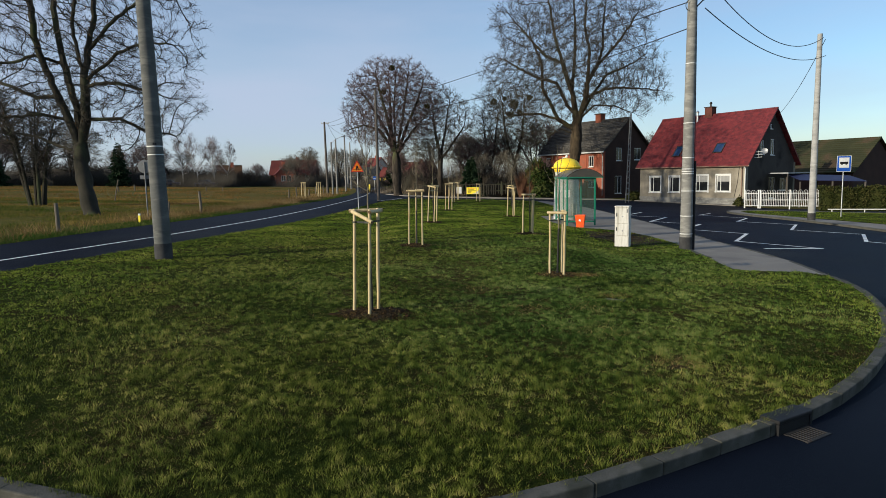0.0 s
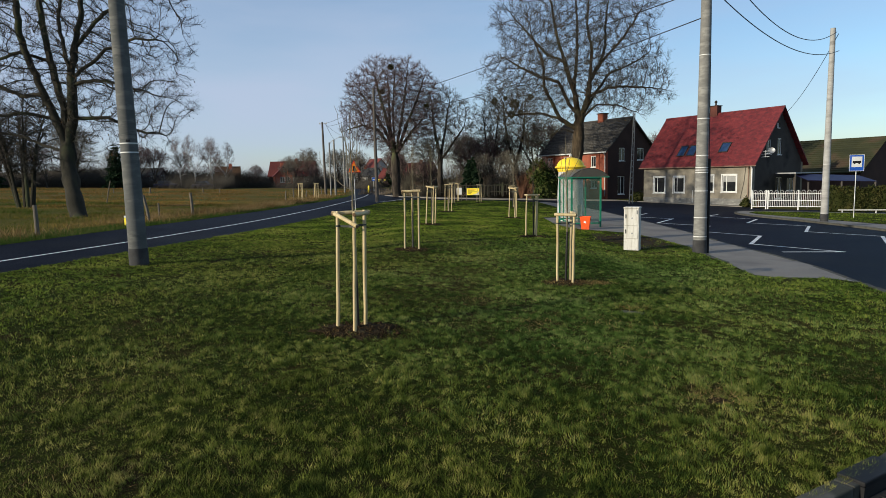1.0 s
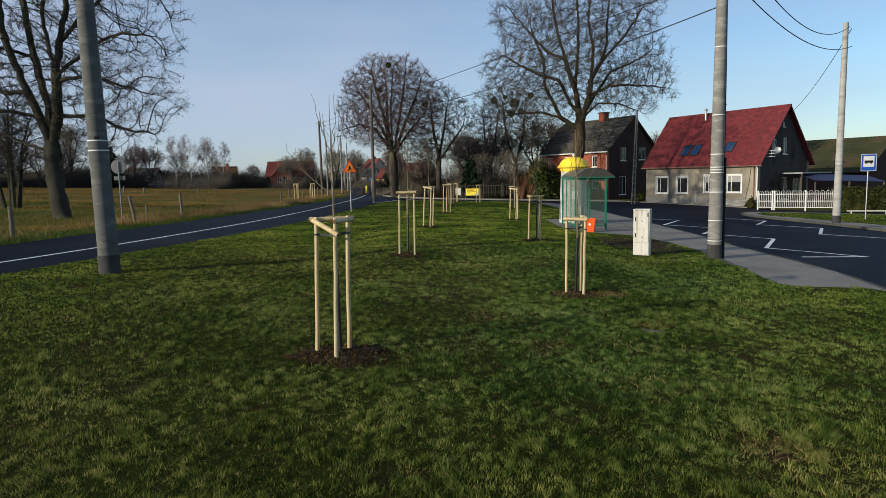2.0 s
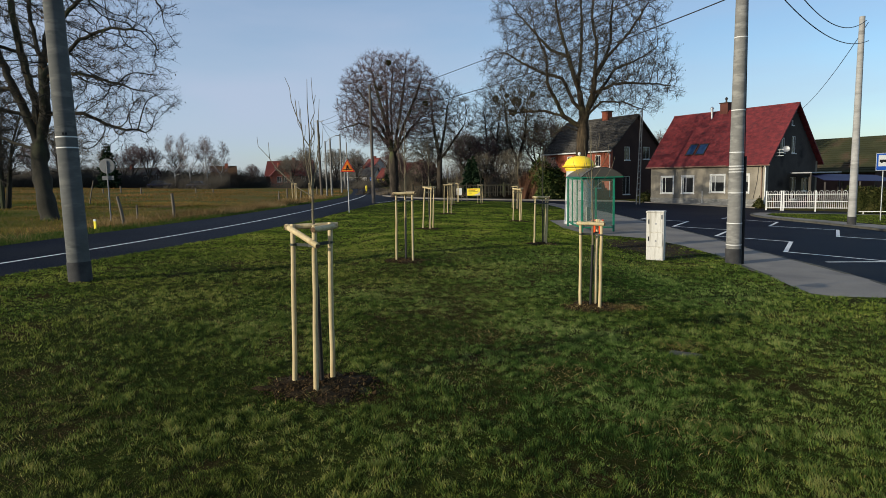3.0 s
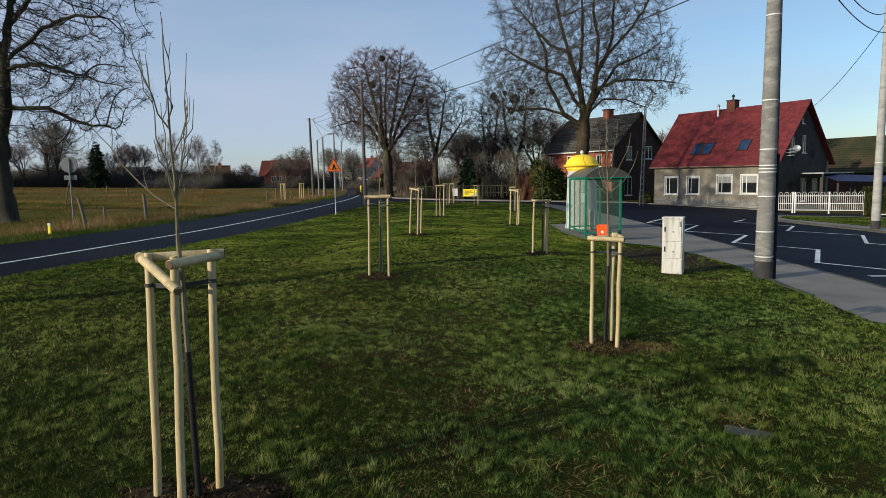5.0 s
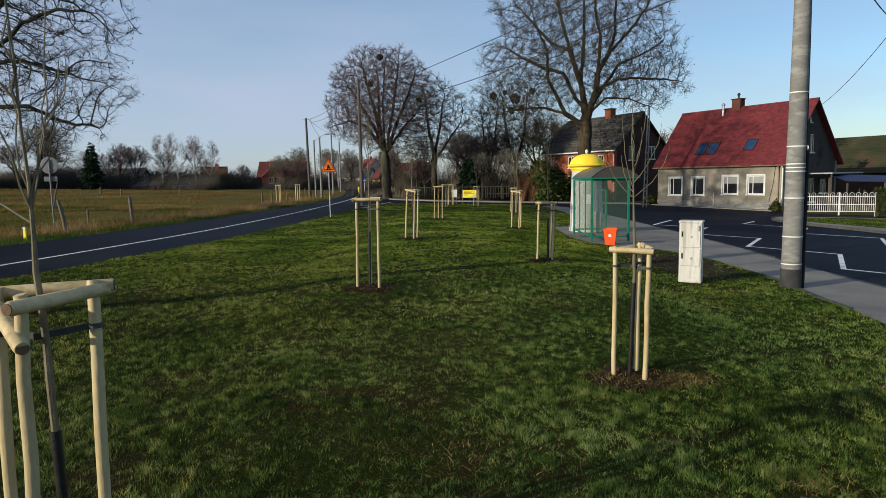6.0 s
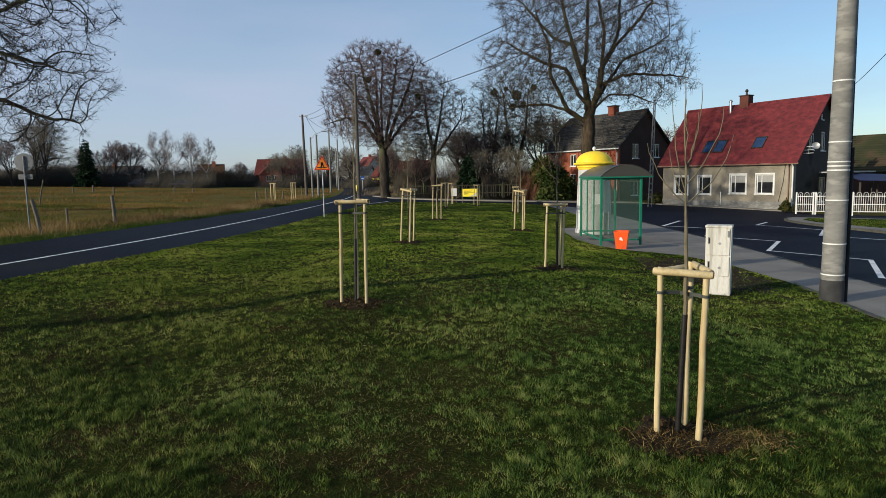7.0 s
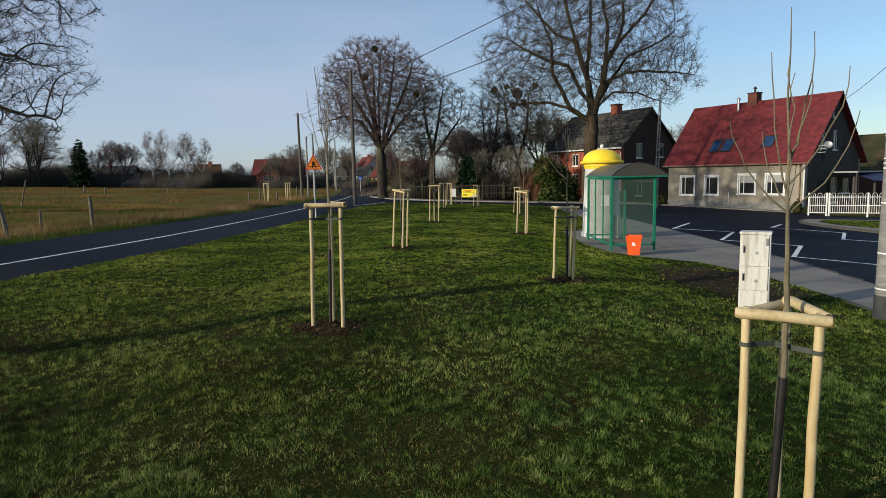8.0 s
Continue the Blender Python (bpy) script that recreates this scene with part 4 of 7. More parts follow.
# ---- large trees ----
def tree(name, x, y, label, seed, height, env, trunk_r, fork=0.25, stems=3, levels=4, kids=(6, 7, 7, 6), spread=48, lean=(0, 0), twig_w=0.02, twig="twig", bark="bark",
         group="", rise=0.35, weep=0.0, category="bare tree", gnarl=1.0, fan=(8, 30)):
    """A bare winter tree: trunk and limbs as tubes, kept within a rounded outline env = (dx, dy, z, rx, ry, rz), and a crown of fine twigs."""
    rng = random.Random(seed)
    ob = thing(name, pose(x, y, -0.1, 0, 0, 0), label, category, group)
    limbs = Geo()
    starts, ends, widths = [], [], []
    ex, ey, ez, erx, ery, erz = env

    def within(p):
        return ((p.x - ex) / erx) ** 2 + ((p.y - ey) / ery) ** 2 + ((p.z - ez) / erz) ** 2

    def branch(p, d, L, r, level):
        if level >= levels:
            for _ in range(2):
                e = p + (d + Vector((rng.gauss(0, .6), rng.gauss(0, .6), rng.gauss(0, .5) - weep))).normalized() * L * rng.uniform(.5, 1.1)
                if within(e) < 1.15:
                    starts.append(p)
                    ends.append(e)
                    widths.append(twig_w * rng.uniform(.6, 1.2))
            return
        for _ in range(6):
            if within(p + d * L) <= 1.0:
                break
            L *= 0.78
        if L < 0.15:
            return
        n = 5 if level == 0 else 4 if level < 2 else 3 if level == 2 else 2
        pts, rad = [p], [r]
        q, dd = p.copy(), d.copy()
        for k in range(n):
            wob = (0.10 if level == 0 else 0.22) * gnarl
            dd = (dd + Vector((rng.gauss(0, wob), rng.gauss(0, wob), rng.gauss(0, wob) + (0.10 if level else 0) * rise - weep * 0.12 * level))).normalized()
            q = q + dd * (L / n)
            pts.append(q.copy())
            rad.append(max(r * (1 - 0.62 * (k + 1) / n), 0.008))
        if level < (3 if levels > 4 else 2):
            limbs.tube(pts, rad, (10, 6, 4)[level])
        else:
            for a, b, w in zip(pts, pts[1:], rad):
                starts.append(a)
                ends.append(b)
                widths.append(max(2 * w, twig_w * 1.1))
        count = kids[level]
        for k in range(count):
            t = 0.25 + 0.75 * (k + rng.uniform(.2, .8)) / count if level else 0.3 + 0.7 * (k + .5) / count
            i = min(int(t * n), n - 1)
            base = pts[i].lerp(pts[i + 1], t * n - i)
            tang = (pts[i + 1] - pts[i]).normalized()
            ang = rng.uniform(0, 2 * math.pi) if level else 2.4 * k + rng.uniform(-.4, .4)
            o = tang.orthogonal().normalized()
            o = (Matrix.Rotation(ang, 3, tang) @ o).normalized()
            tilt = radians(rng.uniform(spread * .65, spread * 1.3))
            nd = (tang * math.cos(tilt) + o * math.sin(tilt) + Vector((0, 0, 0.22 * rise))).normalized()
            branch(base, nd, L * rng.uniform(.48, .72) * (1.05 if level else 0.9), rad[i] * rng.uniform(.45, .6), level + 1)
        branch(pts[-1], dd, L * .6, rad[-1], level + 1)

    zf = height * fork
    foot = Vector((0, 0, -0.2))
    top = Vector((lean[0], lean[1], zf))
    pts = [foot, foot.lerp(top, .08), foot.lerp(top, .3), foot.lerp(top, .65), top]
    limbs.tube(pts, [trunk_r * 1.55, trunk_r * 1.15, trunk_r, trunk_r * .92, trunk_r * .95], 14)
    for k in range(stems):
        a = 2 * math.pi * k / stems + rng.uniform(-.3, .3)
        tilt = radians(rng.uniform(*fan)) if stems > 1 else radians(4)
        d = Vector((math.sin(tilt) * math.cos(a), math.sin(tilt) * math.sin(a), math.cos(tilt)))
        branch(top - d * trunk_r * .8, d, (height - zf) * rng.uniform(.62, .8), trunk_r * (0.72 if stems > 1 else .9), 0)
    for k in range(4):  # low side limbs
        a = 2 * math.pi * k / 4 + rng.uniform(-.5, .5)
        d = Vector((math.cos(a), math.sin(a), 0.55)).normalized()
        branch(foot.lerp(top, rng.uniform(.7, .98)), d, height * rng.uniform(.28, .4), trunk_r * .4, 1)
    part("trunk", limbs, bark, ob, smooth=True)
    strips("crown", starts, ends, widths, twig, seed, ob, "fine bare twigs")
    return ob


def grown_tree(x, y, label, seed, crowns, count, step, trunk_r, stems, twig, bark, twig_w, spray=3, reach=.6, droop=.0, leaf=0.0, thin=.013, foot=.0, lean=(0, 0), flow=.35, hub=5.0, lump=.16):
    """A bare tree grown towards points strewn in its crown, from a trunk and a few main stems (each a list of x, z with its depth drift);
    crowns: rounded volumes (dx, dy, z, rx, ry, rz, share); thick wood as tubes, sprays of fine twigs on the thin wood."""
    rng = np.random.default_rng(seed)
    ob = thing("tree", pose(x, y, foot), label, "bare tree")
    aims = []
    for dx, dy, z, rx, ry, rz, share in crowns:
        n = int(count * share)
        d = rng.normal(size=(n, 3))
        d /= np.linalg.norm(d, axis=1)[:, None]
        d *= (rng.uniform(.02, 1, n) ** .42)[:, None] * (1 + lump * np.sin(d[:, :1] * 7 + seed) * np.cos(d[:, 2:] * 9 + seed))
        aims.append(d * np.array([rx, ry, rz]) + np.array([dx + lean[0], dy + lean[1], z]))
    aims = np.concatenate(aims)
    nodes, parent = [], []
    for k, (line, drift) in enumerate(stems):
        pts = [np.array([px + lean[0] * min(max(pz, 0) / 4, 1), drift * i / max(len(line) - 1, 1) + lean[1] * min(max(pz, 0) / 4, 1), pz]) for i, (px, pz) in enumerate(line)]
        if k:
            near = int(np.argmin(np.linalg.norm(np.array(nodes) - pts[0], axis=1)))
            pts[0] = nodes[near]
        else:
            nodes.append(pts[0])
            parent.append(-1)
            near = 0
        for a, b in zip(pts, pts[1:]):
            m = max(1, int(np.linalg.norm(b - a) / step))
            for i in range(m):
                q = a + (b - a) * (i + 1) / m + rng.normal(0, .09 * step * (1 if k else .5), 3) * (i < m - 1)
                nodes.append(q)
                parent.append(near)
                near = len(nodes) - 1
    pos = np.array(nodes)
    gap = np.full(len(aims), 1e9)
    who = np.zeros(len(aims), int)

    def nearest(lo, hi):
        for c in range(lo, hi, 200):
            dd = np.linalg.norm(aims[:, None] - pos[None, c:min(c + 200, hi)], axis=2)
            j = dd.argmin(1)
            v = dd[np.arange(len(aims)), j]
            better = v < gap
            gap[better] = v[better]
            who[better] = c + j[better]

    nearest(0, len(pos))
    for _ in range(140):
        live = gap > step * 1.3
        aims, gap, who = aims[live], gap[live], who[live]
        if not len(aims) or len(pos) > 12000:
            break
        pull = np.zeros((len(pos), 3))
        v = aims - pos[who]
        np.add.at(pull, who, v / np.linalg.norm(v, axis=1)[:, None])
        act = np.unique(who)
        d = pull[act] / np.linalg.norm(pull[act], axis=1)[:, None] + rng.normal(0, .28, (len(act), 3)) + np.array([0, 0, .08])
        back = pos[act] - pos[np.maximum(np.array(parent)[act], 0)]
        d += .55 * back / np.maximum(np.linalg.norm(back, axis=1), 1e-6)[:, None]
        d /= np.linalg.norm(d, axis=1)[:, None]
        lo = len(pos)
        pos = np.concatenate([pos, pos[act] + d * step])
        parent.extend(int(a) for a in act)
        nearest(lo, len(pos))
    par = np.array(parent)
    n = len(pos)
    tips = np.zeros(n)
    kids = [[] for _ in range(n)]
    for i in range(n - 1, -1, -1):
        tips[i] = max(tips[i], 1)
        if par[i] >= 0:
            tips[par[i]] += tips[i]
            kids[par[i]].append(i)
    power = math.log(trunk_r / thin) / math.log(tips[0])
    rad = thin * tips ** power
    rad *= 1 + .07 * rng.normal(size=n) * (tips > tips[0] * .3)
    rad[0] *= 1.5
    rad[1] *= 1.15
    even = pos.copy()
    for i in range(len(nodes), n):
        if kids[i]:
            even[i] = pos[i] * .5 + pos[par[i]] * .25 + pos[max(kids[i], key=lambda c: tips[c])] * .25
    pos = even
    limbs = Geo()
    S, E, W = [], [], []
    todo = [0]
    while todo:
        i = todo.pop()
        chain = [i] if par[i] < 0 else [par[i], i]
        while kids[chain[-1]]:
            main = max(kids[chain[-1]], key=lambda c: tips[c])
            todo.extend(c for c in kids[chain[-1]] if c != main)
            chain.append(main)
        rr = [rad[c] for c in chain]
        if par[i] >= 0:
            rr[0] = rr[1] * 1.15
        stout = [k for k, r in enumerate(rr) if r > .022]
        cut = stout[-1] + 1 if stout else 0
        if cut > 1:
            limbs.tube([pos[c] for c in chain[:cut + 1]], rr[:cut + 1], 12 if rr[0] > .25 else 7 if rr[0] > .1 else 5 if rr[0] > .05 else 4)
        for k in range(max(cut - 1, 0), len(chain) - 1):
            S.append(pos[chain[k]])
            E.append(pos[chain[k + 1]])
            W.append(max(rr[k] * 2, twig_w * 1.3))
    # sprays of twigs, each bent once and forked
    fine = np.nonzero((tips <= 7) & (par >= 0))[0]
    fine = np.repeat(fine, spray)
    seg = pos[fine] - pos[par[fine]]
    seg /= np.maximum(np.linalg.norm(seg, axis=1), 1e-6)[:, None]
    m = len(fine)
    at = pos[par[fine]] + (pos[fine] - pos[par[fine]]) * rng.uniform(0, 1, (m, 1))

    def bent(v, amount, lift):
        v = v + rng.normal(0, amount, v.shape) + np.array([0, 0, lift])
        return v / np.linalg.norm(v, axis=1)[:, None]

    out = at - np.array([lean[0] * .5, lean[1] * .5, hub])
    out /= np.maximum(np.linalg.norm(out, axis=1), 1e-6)[:, None]
    d1 = bent(seg + out * flow, .55, .08 - droop)
    ln = reach * rng.uniform(.35, 1.1, (m, 1))
    mid = at + d1 * ln * .5
    d2 = bent(d1, .28, .22 - 2.2 * droop)
    end = mid + d2 * ln * .6
    w1 = twig_w * rng.uniform(.8, 1.3, m)
    S, E, W = [np.array(S), at, mid], [np.array(E), mid, end], [np.array(W), w1, w1 * .75]
    for base, dr in ((at + (mid - at) * .6, d1), (mid, d1), (mid + (end - mid) * .5, d2)):
        dd = bent(dr, .55, .12 - droop)
        S.append(base)
        E.append(base + dd * ln * rng.uniform(.3, .65, (m, 1)))
        W.append(w1 * .65)
    part("trunk", limbs, bark, ob, smooth=True)
    strips("crown", np.concatenate(S), np.concatenate(E), np.concatenate(W), twig, seed, ob, "fine bare twigs", 4 * m)
    if leaf:
        some = rng.uniform(0, 1, m) < leaf
        a = end[some]
        strips("leaves", a, a + rng.normal(0, .05, a.shape) + np.array([0, 0, -.06]), .05, "dead_leaf", seed + 1, ob, "few withered leaves left on the twigs")
    return ob


grown_tree(-6.5, 78, "broad bare lime tree with a rounded reddish crown", 1, ((-1.1, 0, 11.0, 6.3, 5.6, 5.9, .78), (-2.4, 0, 8.4, 5.2, 4, 2.6, .22)), 12500, .32, .54,
           (([(-.85, -.3), (-.95, 1.2), (-.9, 2.6), (-.95, 3.8), (-1.0, 5.2)], .0), ([(-1.0, 5.2), (-1.8, 9.2), (-2.6, 12.4), (-3.1, 14.8)], -1.2), ([(-1.0, 5.2), (-1.1, 11.2), (-.8, 15.0)], 1.2),
            ([(-.9, 4.6), (.1, 10.0), (.7, 13.6), (.9, 15.0)], -.6), ([(-1.0, 5.2), (-2.8, 8.0), (-4.8, 8.7), (-6.8, 8.0)], -1.0), ([(-.9, 4.8), (1.2, 8.0), (2.6, 9.5)], 1.0),
            ([(-1.0, 5.0), (-2.2, 8.2), (-4.2, 11.4), (-5.6, 13.6)], 1.4), ([(-.95, 5.0), (.6, 8.6), (2.0, 11.6), (2.8, 13.8)], -1.4), ([(-1.0, 5.4), (-1.6, 9.0), (-1.7, 13.0), (-2.0, 15.0)], 2.6)), "twig", "bark", .021, 5, .66, thin=.0105, flow=.35, hub=6.0, lump=.05)
grown_tree(13.4, 72, "tall bare tree with a wide twiggy crown", 12, ((-.2, 0, 17.0, 9.6, 8.5, 8.8, .74), (-4.6, 0, 12.6, 6.2, 6, 4.2, .20), (5.4, -1, 12.2, 5.0, 4, 3.6, .16), (-5.5, 0, 8.2, 3.2, 2, 1.8, .03)), 9200, .38, .62,
           (([(0, -.3), (.1, 3), (.3, 5.5), (.4, 7.6), (.4, 9.0)], .0), ([(.4, 9.0), (-.1, 12.1), (.1, 14.4), (.3, 16.7), (.3, 19.0), (0, 24.6)], .8), ([(.4, 8.6), (1.3, 10.9), (1.5, 13.2), (1.7, 16.2), (1.1, 19.0), (1.4, 23.8)], -.9),
            ([(1.5, 13.0), (2.7, 14.8), (3.4, 16.9), (3.4, 19.0), (3.8, 22.4)], .9), ([(-.1, 11.4), (-1.3, 15.2), (-2.1, 17.7), (-2.6, 20.0), (-3.2, 23.4)], -1.2), ([(.3, 9.6), (-.7, 10.6), (-1.8, 13.1), (-3.7, 13.7), (-5.9, 14.8), (-7.6, 16.0)], 1.4),
            ([(.4, 7.8), (-1.8, 9.0), (-2.8, 11.0), (-3.6, 12.4), (-3.7, 15.0), (-4.7, 17.2)], -1.6), ([(-1.8, 9.0), (-3.5, 9.6), (-5.2, 9.7), (-7.4, 9.4)], .8), ([(.3, 7.2), (-1.6, 8.0), (-3.0, 6.9), (-5.0, 5.8)], -1.0),
            ([(.6, 9.2), (2.5, 12.0), (3.9, 13.9), (6.3, 14.9), (8.6, 16.3)], 1.6), ([(.8, 8.8), (2.3, 10.4), (4.4, 10.3), (5.9, 9.6), (7.3, 9.0)], -1.4), ([(1.4, 11.1), (3.5, 12.2), (5.4, 12.2), (8.0, 11.9), (9.6, 11.5)], -2.2),
            ([(-1.3, 15.2), (-3.0, 16.1), (-4.7, 18.2), (-6.4, 20.2)], 1.8), ([(2.7, 14.8), (5.0, 17.4), (6.6, 20.0)], -1.8)),
           "twig_mid", "bark_brown", .022, 4, .8, .02, .25, thin=.0105, flow=.2, hub=8.0)
grown_tree(-1.5, 80, "greyish bare tree on the garden edge", 3, ((-.4, 0, 9.0, 4.3, 3.8, 5.0, .8), (.2, 0, 6.6, 4.2, 3.4, 2.6, .2)), 2600, .34, .34,
           (([(-.6, -.3), (-.55, 2.5), (-.5, 4.7)], .0), ([(-.5, 4.7), (-1.1, 8.2), (-1.4, 11.6)], -.6), ([(-.5, 4.7), (.1, 7.7), (.8, 12.0)], .8), ([(-.5, 4.4), (1.2, 6.6), (2.6, 8.6)], -.5)), "twig_grey", "bark", .0215, 5, .75, thin=.010, flow=.25, hub=4.0)
grown_tree(8.2, 86, "bare tree hung with mistletoe balls", 4, ((-.8, 0, 10.0, 4.8, 4.2, 5.2, .8), (-1.0, 0, 7.0, 5.0, 4, 2.6, .2)), 2600, .38, .3,
           (([(0, -.3), (-.1, 2), (-.2, 4.2)], .0), ([(-.2, 4.2), (-1.4, 8.0), (-1.8, 12.5)], .7), ([(-.2, 4.2), (.8, 8.0), (1.2, 13.5)], -.7), ([(-.2, 3.6), (-2.6, 6.4), (-4.0, 9.4)], .4)), "twig_mid", "bark", .0215, 4, .75, thin=.010, flow=.25, hub=4.0)
grown_tree(4.6, 85, "slender grey bare tree in the garden thicket", 6, ((0, 0, 8.2, 3.2, 3, 4.6, 1.0),), 1300, .36, .2,
           (([(0, -.3), (.1, 2), (0, 3.4)], .0), ([(0, 3.4), (-.6, 7.0), (-.9, 11.0)], .5), ([(0, 3.4), (.7, 7.0), (1.1, 11.4)], -.5)), "twig_grey", "bark", .0165, 6, .75, thin=.010, flow=.25, hub=3.5)
grown_tree(-21.0, 35.5, "old bare field tree with dark crooked limbs", 5, ((-1.4, 0, 13.2, 8.2, 7, 10.2, .76), (3.2, -.4, 6.9, 4.3, 3, 3.4, .24), (-4.8, 0, 6.2, 3.8, 3.5, 2.6, .10)), 5600, .34, .43,
           (([(0, -.4), (-.3, 1.3), (-.5, 2.8), (-.44, 4.4)], .0), ([(-.5, 3.9), (-1.0, 5.8), (-1.6, 7.5), (-2.1, 9.0), (-2.5, 10.6), (-2.4, 12.2), (-2.8, 15.0), (-3.6, 19.0)], -.7),
            ([(-.44, 4.4), (-.58, 6.7), (-1.0, 8.1), (-1.27, 9.5), (-1.5, 10.9), (-1.7, 13.2), (-1.8, 16.0), (-1.5, 21.5)], .6), ([(-.44, 4.2), (.06, 5.8), (.22, 8.1), (-.06, 9.9), (-.17, 11.3), (.3, 13.2), (.2, 16.0)], -.5),
            ([(.22, 8.1), (.32, 9.9), (.8, 11.9), (.7, 13.2), (1.2, 16.4), (1.9, 20.5)], 1.0), ([(.22, 8.2), (1.55, 8.9), (2.5, 9.6), (4.4, 10.1), (6.4, 9.8)], -.9),
            ([(.06, 5.8), (2.0, 5.8), (3.4, 5.1), (5.2, 4.7)], .6), ([(.2, 7.7), (1.6, 7.9), (2.8, 7.7), (4.9, 7.1)], -.8), ([(-.5, 3.7), (-1.9, 4.2), (-3.6, 4.9), (-5.4, 5.2)], .8),
            ([(-1.0, 5.8), (-2.5, 6.1), (-4.2, 6.0), (-6.0, 5.8)], -1.0), ([(-1.45, 7.1), (-3.2, 7.2), (-5.0, 8.0), (-6.8, 8.7)], .9), ([(-1.2, 9.2), (-2.7, 9.6), (-3.8, 9.2), (-5.6, 9.1)], -.6),
            ([(.32, 9.9), (2.2, 11.8), (3.8, 12.9), (5.4, 13.6)], .8)),
           "twig_dark", "bark_dark", .0155, 4, .62, .03, .10, thin=.0125, foot=-.2, lean=(-1.3, 2.2), flow=.2, hub=5.0)


def mistletoe(x, y, z, r, seed):
    rng = np.random.default_rng(seed)
    d = rng.normal(size=(420, 3))
    d /= np.linalg.norm(d, axis=1)[:, None]
    c = d * r * rng.uniform(.35, .75, 420)[:, None]
    ob = strips("mistletoe", c, c + d * r * 0.35 + rng.normal(size=(420, 3)) * r * .12, 0.07, "mistletoe", seed)
    ob.matrix_basis = upright(pose(x, y, z))
    tagged(ob, "round olive-green mistletoe clump on a bare tree", "mistletoe", "mistletoe clumps")


for k, (x, z, r) in enumerate(((4.8, 12.3, .42), (7.5, 12.0, .62), (7.0, 10.6, .45), (8.3, 10.9, .4), (6.2, 12.7, .3), (9.5, 12.9, .4))):
    mistletoe(x, 84.5, z, r, 40 + k)
for k, (x, z, r) in enumerate(((-7.8, 15.0, .35), (-3.6, 10.6, .3), (-8.8, 12.2, .3))):
    mistletoe(x, 75, z, r, 50 + k)

# many-stemmed shrub tree in the meadow
shrub = thing("shrub", pose(-31, 45.3, -.1), "many-stemmed bare shrub in the meadow", "shrub")
rng = random.Random(8)
g = Geo()
S, E_, W = [], [], []
for k in range(11):
    a = rng.uniform(0, 6.28)
    tip = Vector((math.cos(a) * rng.uniform(1.5, 3.2), math.sin(a) * 2.2, rng.uniform(5.5, 8.8)))
    p0 = Vector((math.cos(a) * .45, math.sin(a) * .45, -.1))
    mid = p0.lerp(tip, .5) + Vector((-math.cos(a) * .3, -math.sin(a) * .3, .5))
    g.tube([p0, p0.lerp(mid, .5), mid, mid.lerp(tip, .5), tip], [.13, .11, .08, .05, .02], 7)
    for _ in range(60):
        q = rng.uniform(.25, 1)
        p = p0.lerp(mid, q * 2) if q < .5 else mid.lerp(tip, q * 2 - 1)
        d = Vector((rng.gauss(0, 1), rng.gauss(0, 1), rng.uniform(.2, 1.4))).normalized()
        e = p + d * rng.uniform(.5, 1.7)
        S.append(p); E_.append(e); W.append(.04)
        for _ in range(9):
            b = p.lerp(e, rng.uniform(.2, 1))
            S.append(b); E_.append(b + (d + Vector((rng.gauss(0, .6), rng.gauss(0, .6), rng.gauss(0, .5)))).normalized() * rng.uniform(.2, .7)); W.append(.022)
part("stem", g, "bark_dark", shrub, smooth=True)
strips("crown", S, E_, W, "twig_dark", 9, shrub, "fine bare twigs")


# conifers
def conifer(x, y, height, radius, seed, label):
    rng = np.random.default_rng(seed)
    ob = thing("conifer", pose(x, y, -.1), label, "conifer")
    part("trunk", Geo().tube([(0, 0, 0), (0, 0, height * .5), (0, 0, height)], [radius * .09, radius * .06, .02], 8), "bark", ob)
    n = 6500
    t = 1 - .97 * np.sqrt(rng.uniform(0, 1, n))
    tier = np.round(t * 16) / 16
    a = rng.uniform(0, 2 * np.pi, n)
    arm = np.round(a / (2 * np.pi) * 13 + tier * 5) / 13 * 2 * np.pi + rng.normal(0, .13, n)
    full = radius * (1 - tier) ** .75 * (0.62 + .38 * np.sin(arm * 2 + tier * 23 + seed) * np.cos(arm * 3 - tier * 11)) + .1
    rr = full * rng.uniform(.12, 1, n) ** .6
    z = tier * height - rr * .32 + rng.normal(0, .06, n) * height / 8
    s = np.stack([np.cos(arm) * rr, np.sin(arm) * rr, np.maximum(z, .15)], 1)
    d = np.stack([np.cos(arm + rng.normal(0, .7, n)), np.sin(arm + rng.normal(0, .7, n)), rng.normal(-.25, .35, n)], 1)
    strips("needles", s, s + d * (radius * .17), radius * .075, "needles", seed, ob, "dark green needle sprays")


conifer(-62.9, 115, 7.9, 2.35, 1, "dark green spruce on the meadow edge")
conifer(1.85, 77.6, 4.8, 2.0, 2, "dark spruce among bare bushes")
conifer(-17.6, 165, 6.5, 2.2, 3, "dark spruce by far houses")
conifer(-14.8, 172, 7.5, 2.0, 4, "slim dark spruce by far houses")
conifer(-82, 108, 7.5, 3.2, 5, "broad dark pine at the wood's edge")
conifer(-89, 112, 8.5, 3.4, 6, "broad dark pine at the wood's edge")

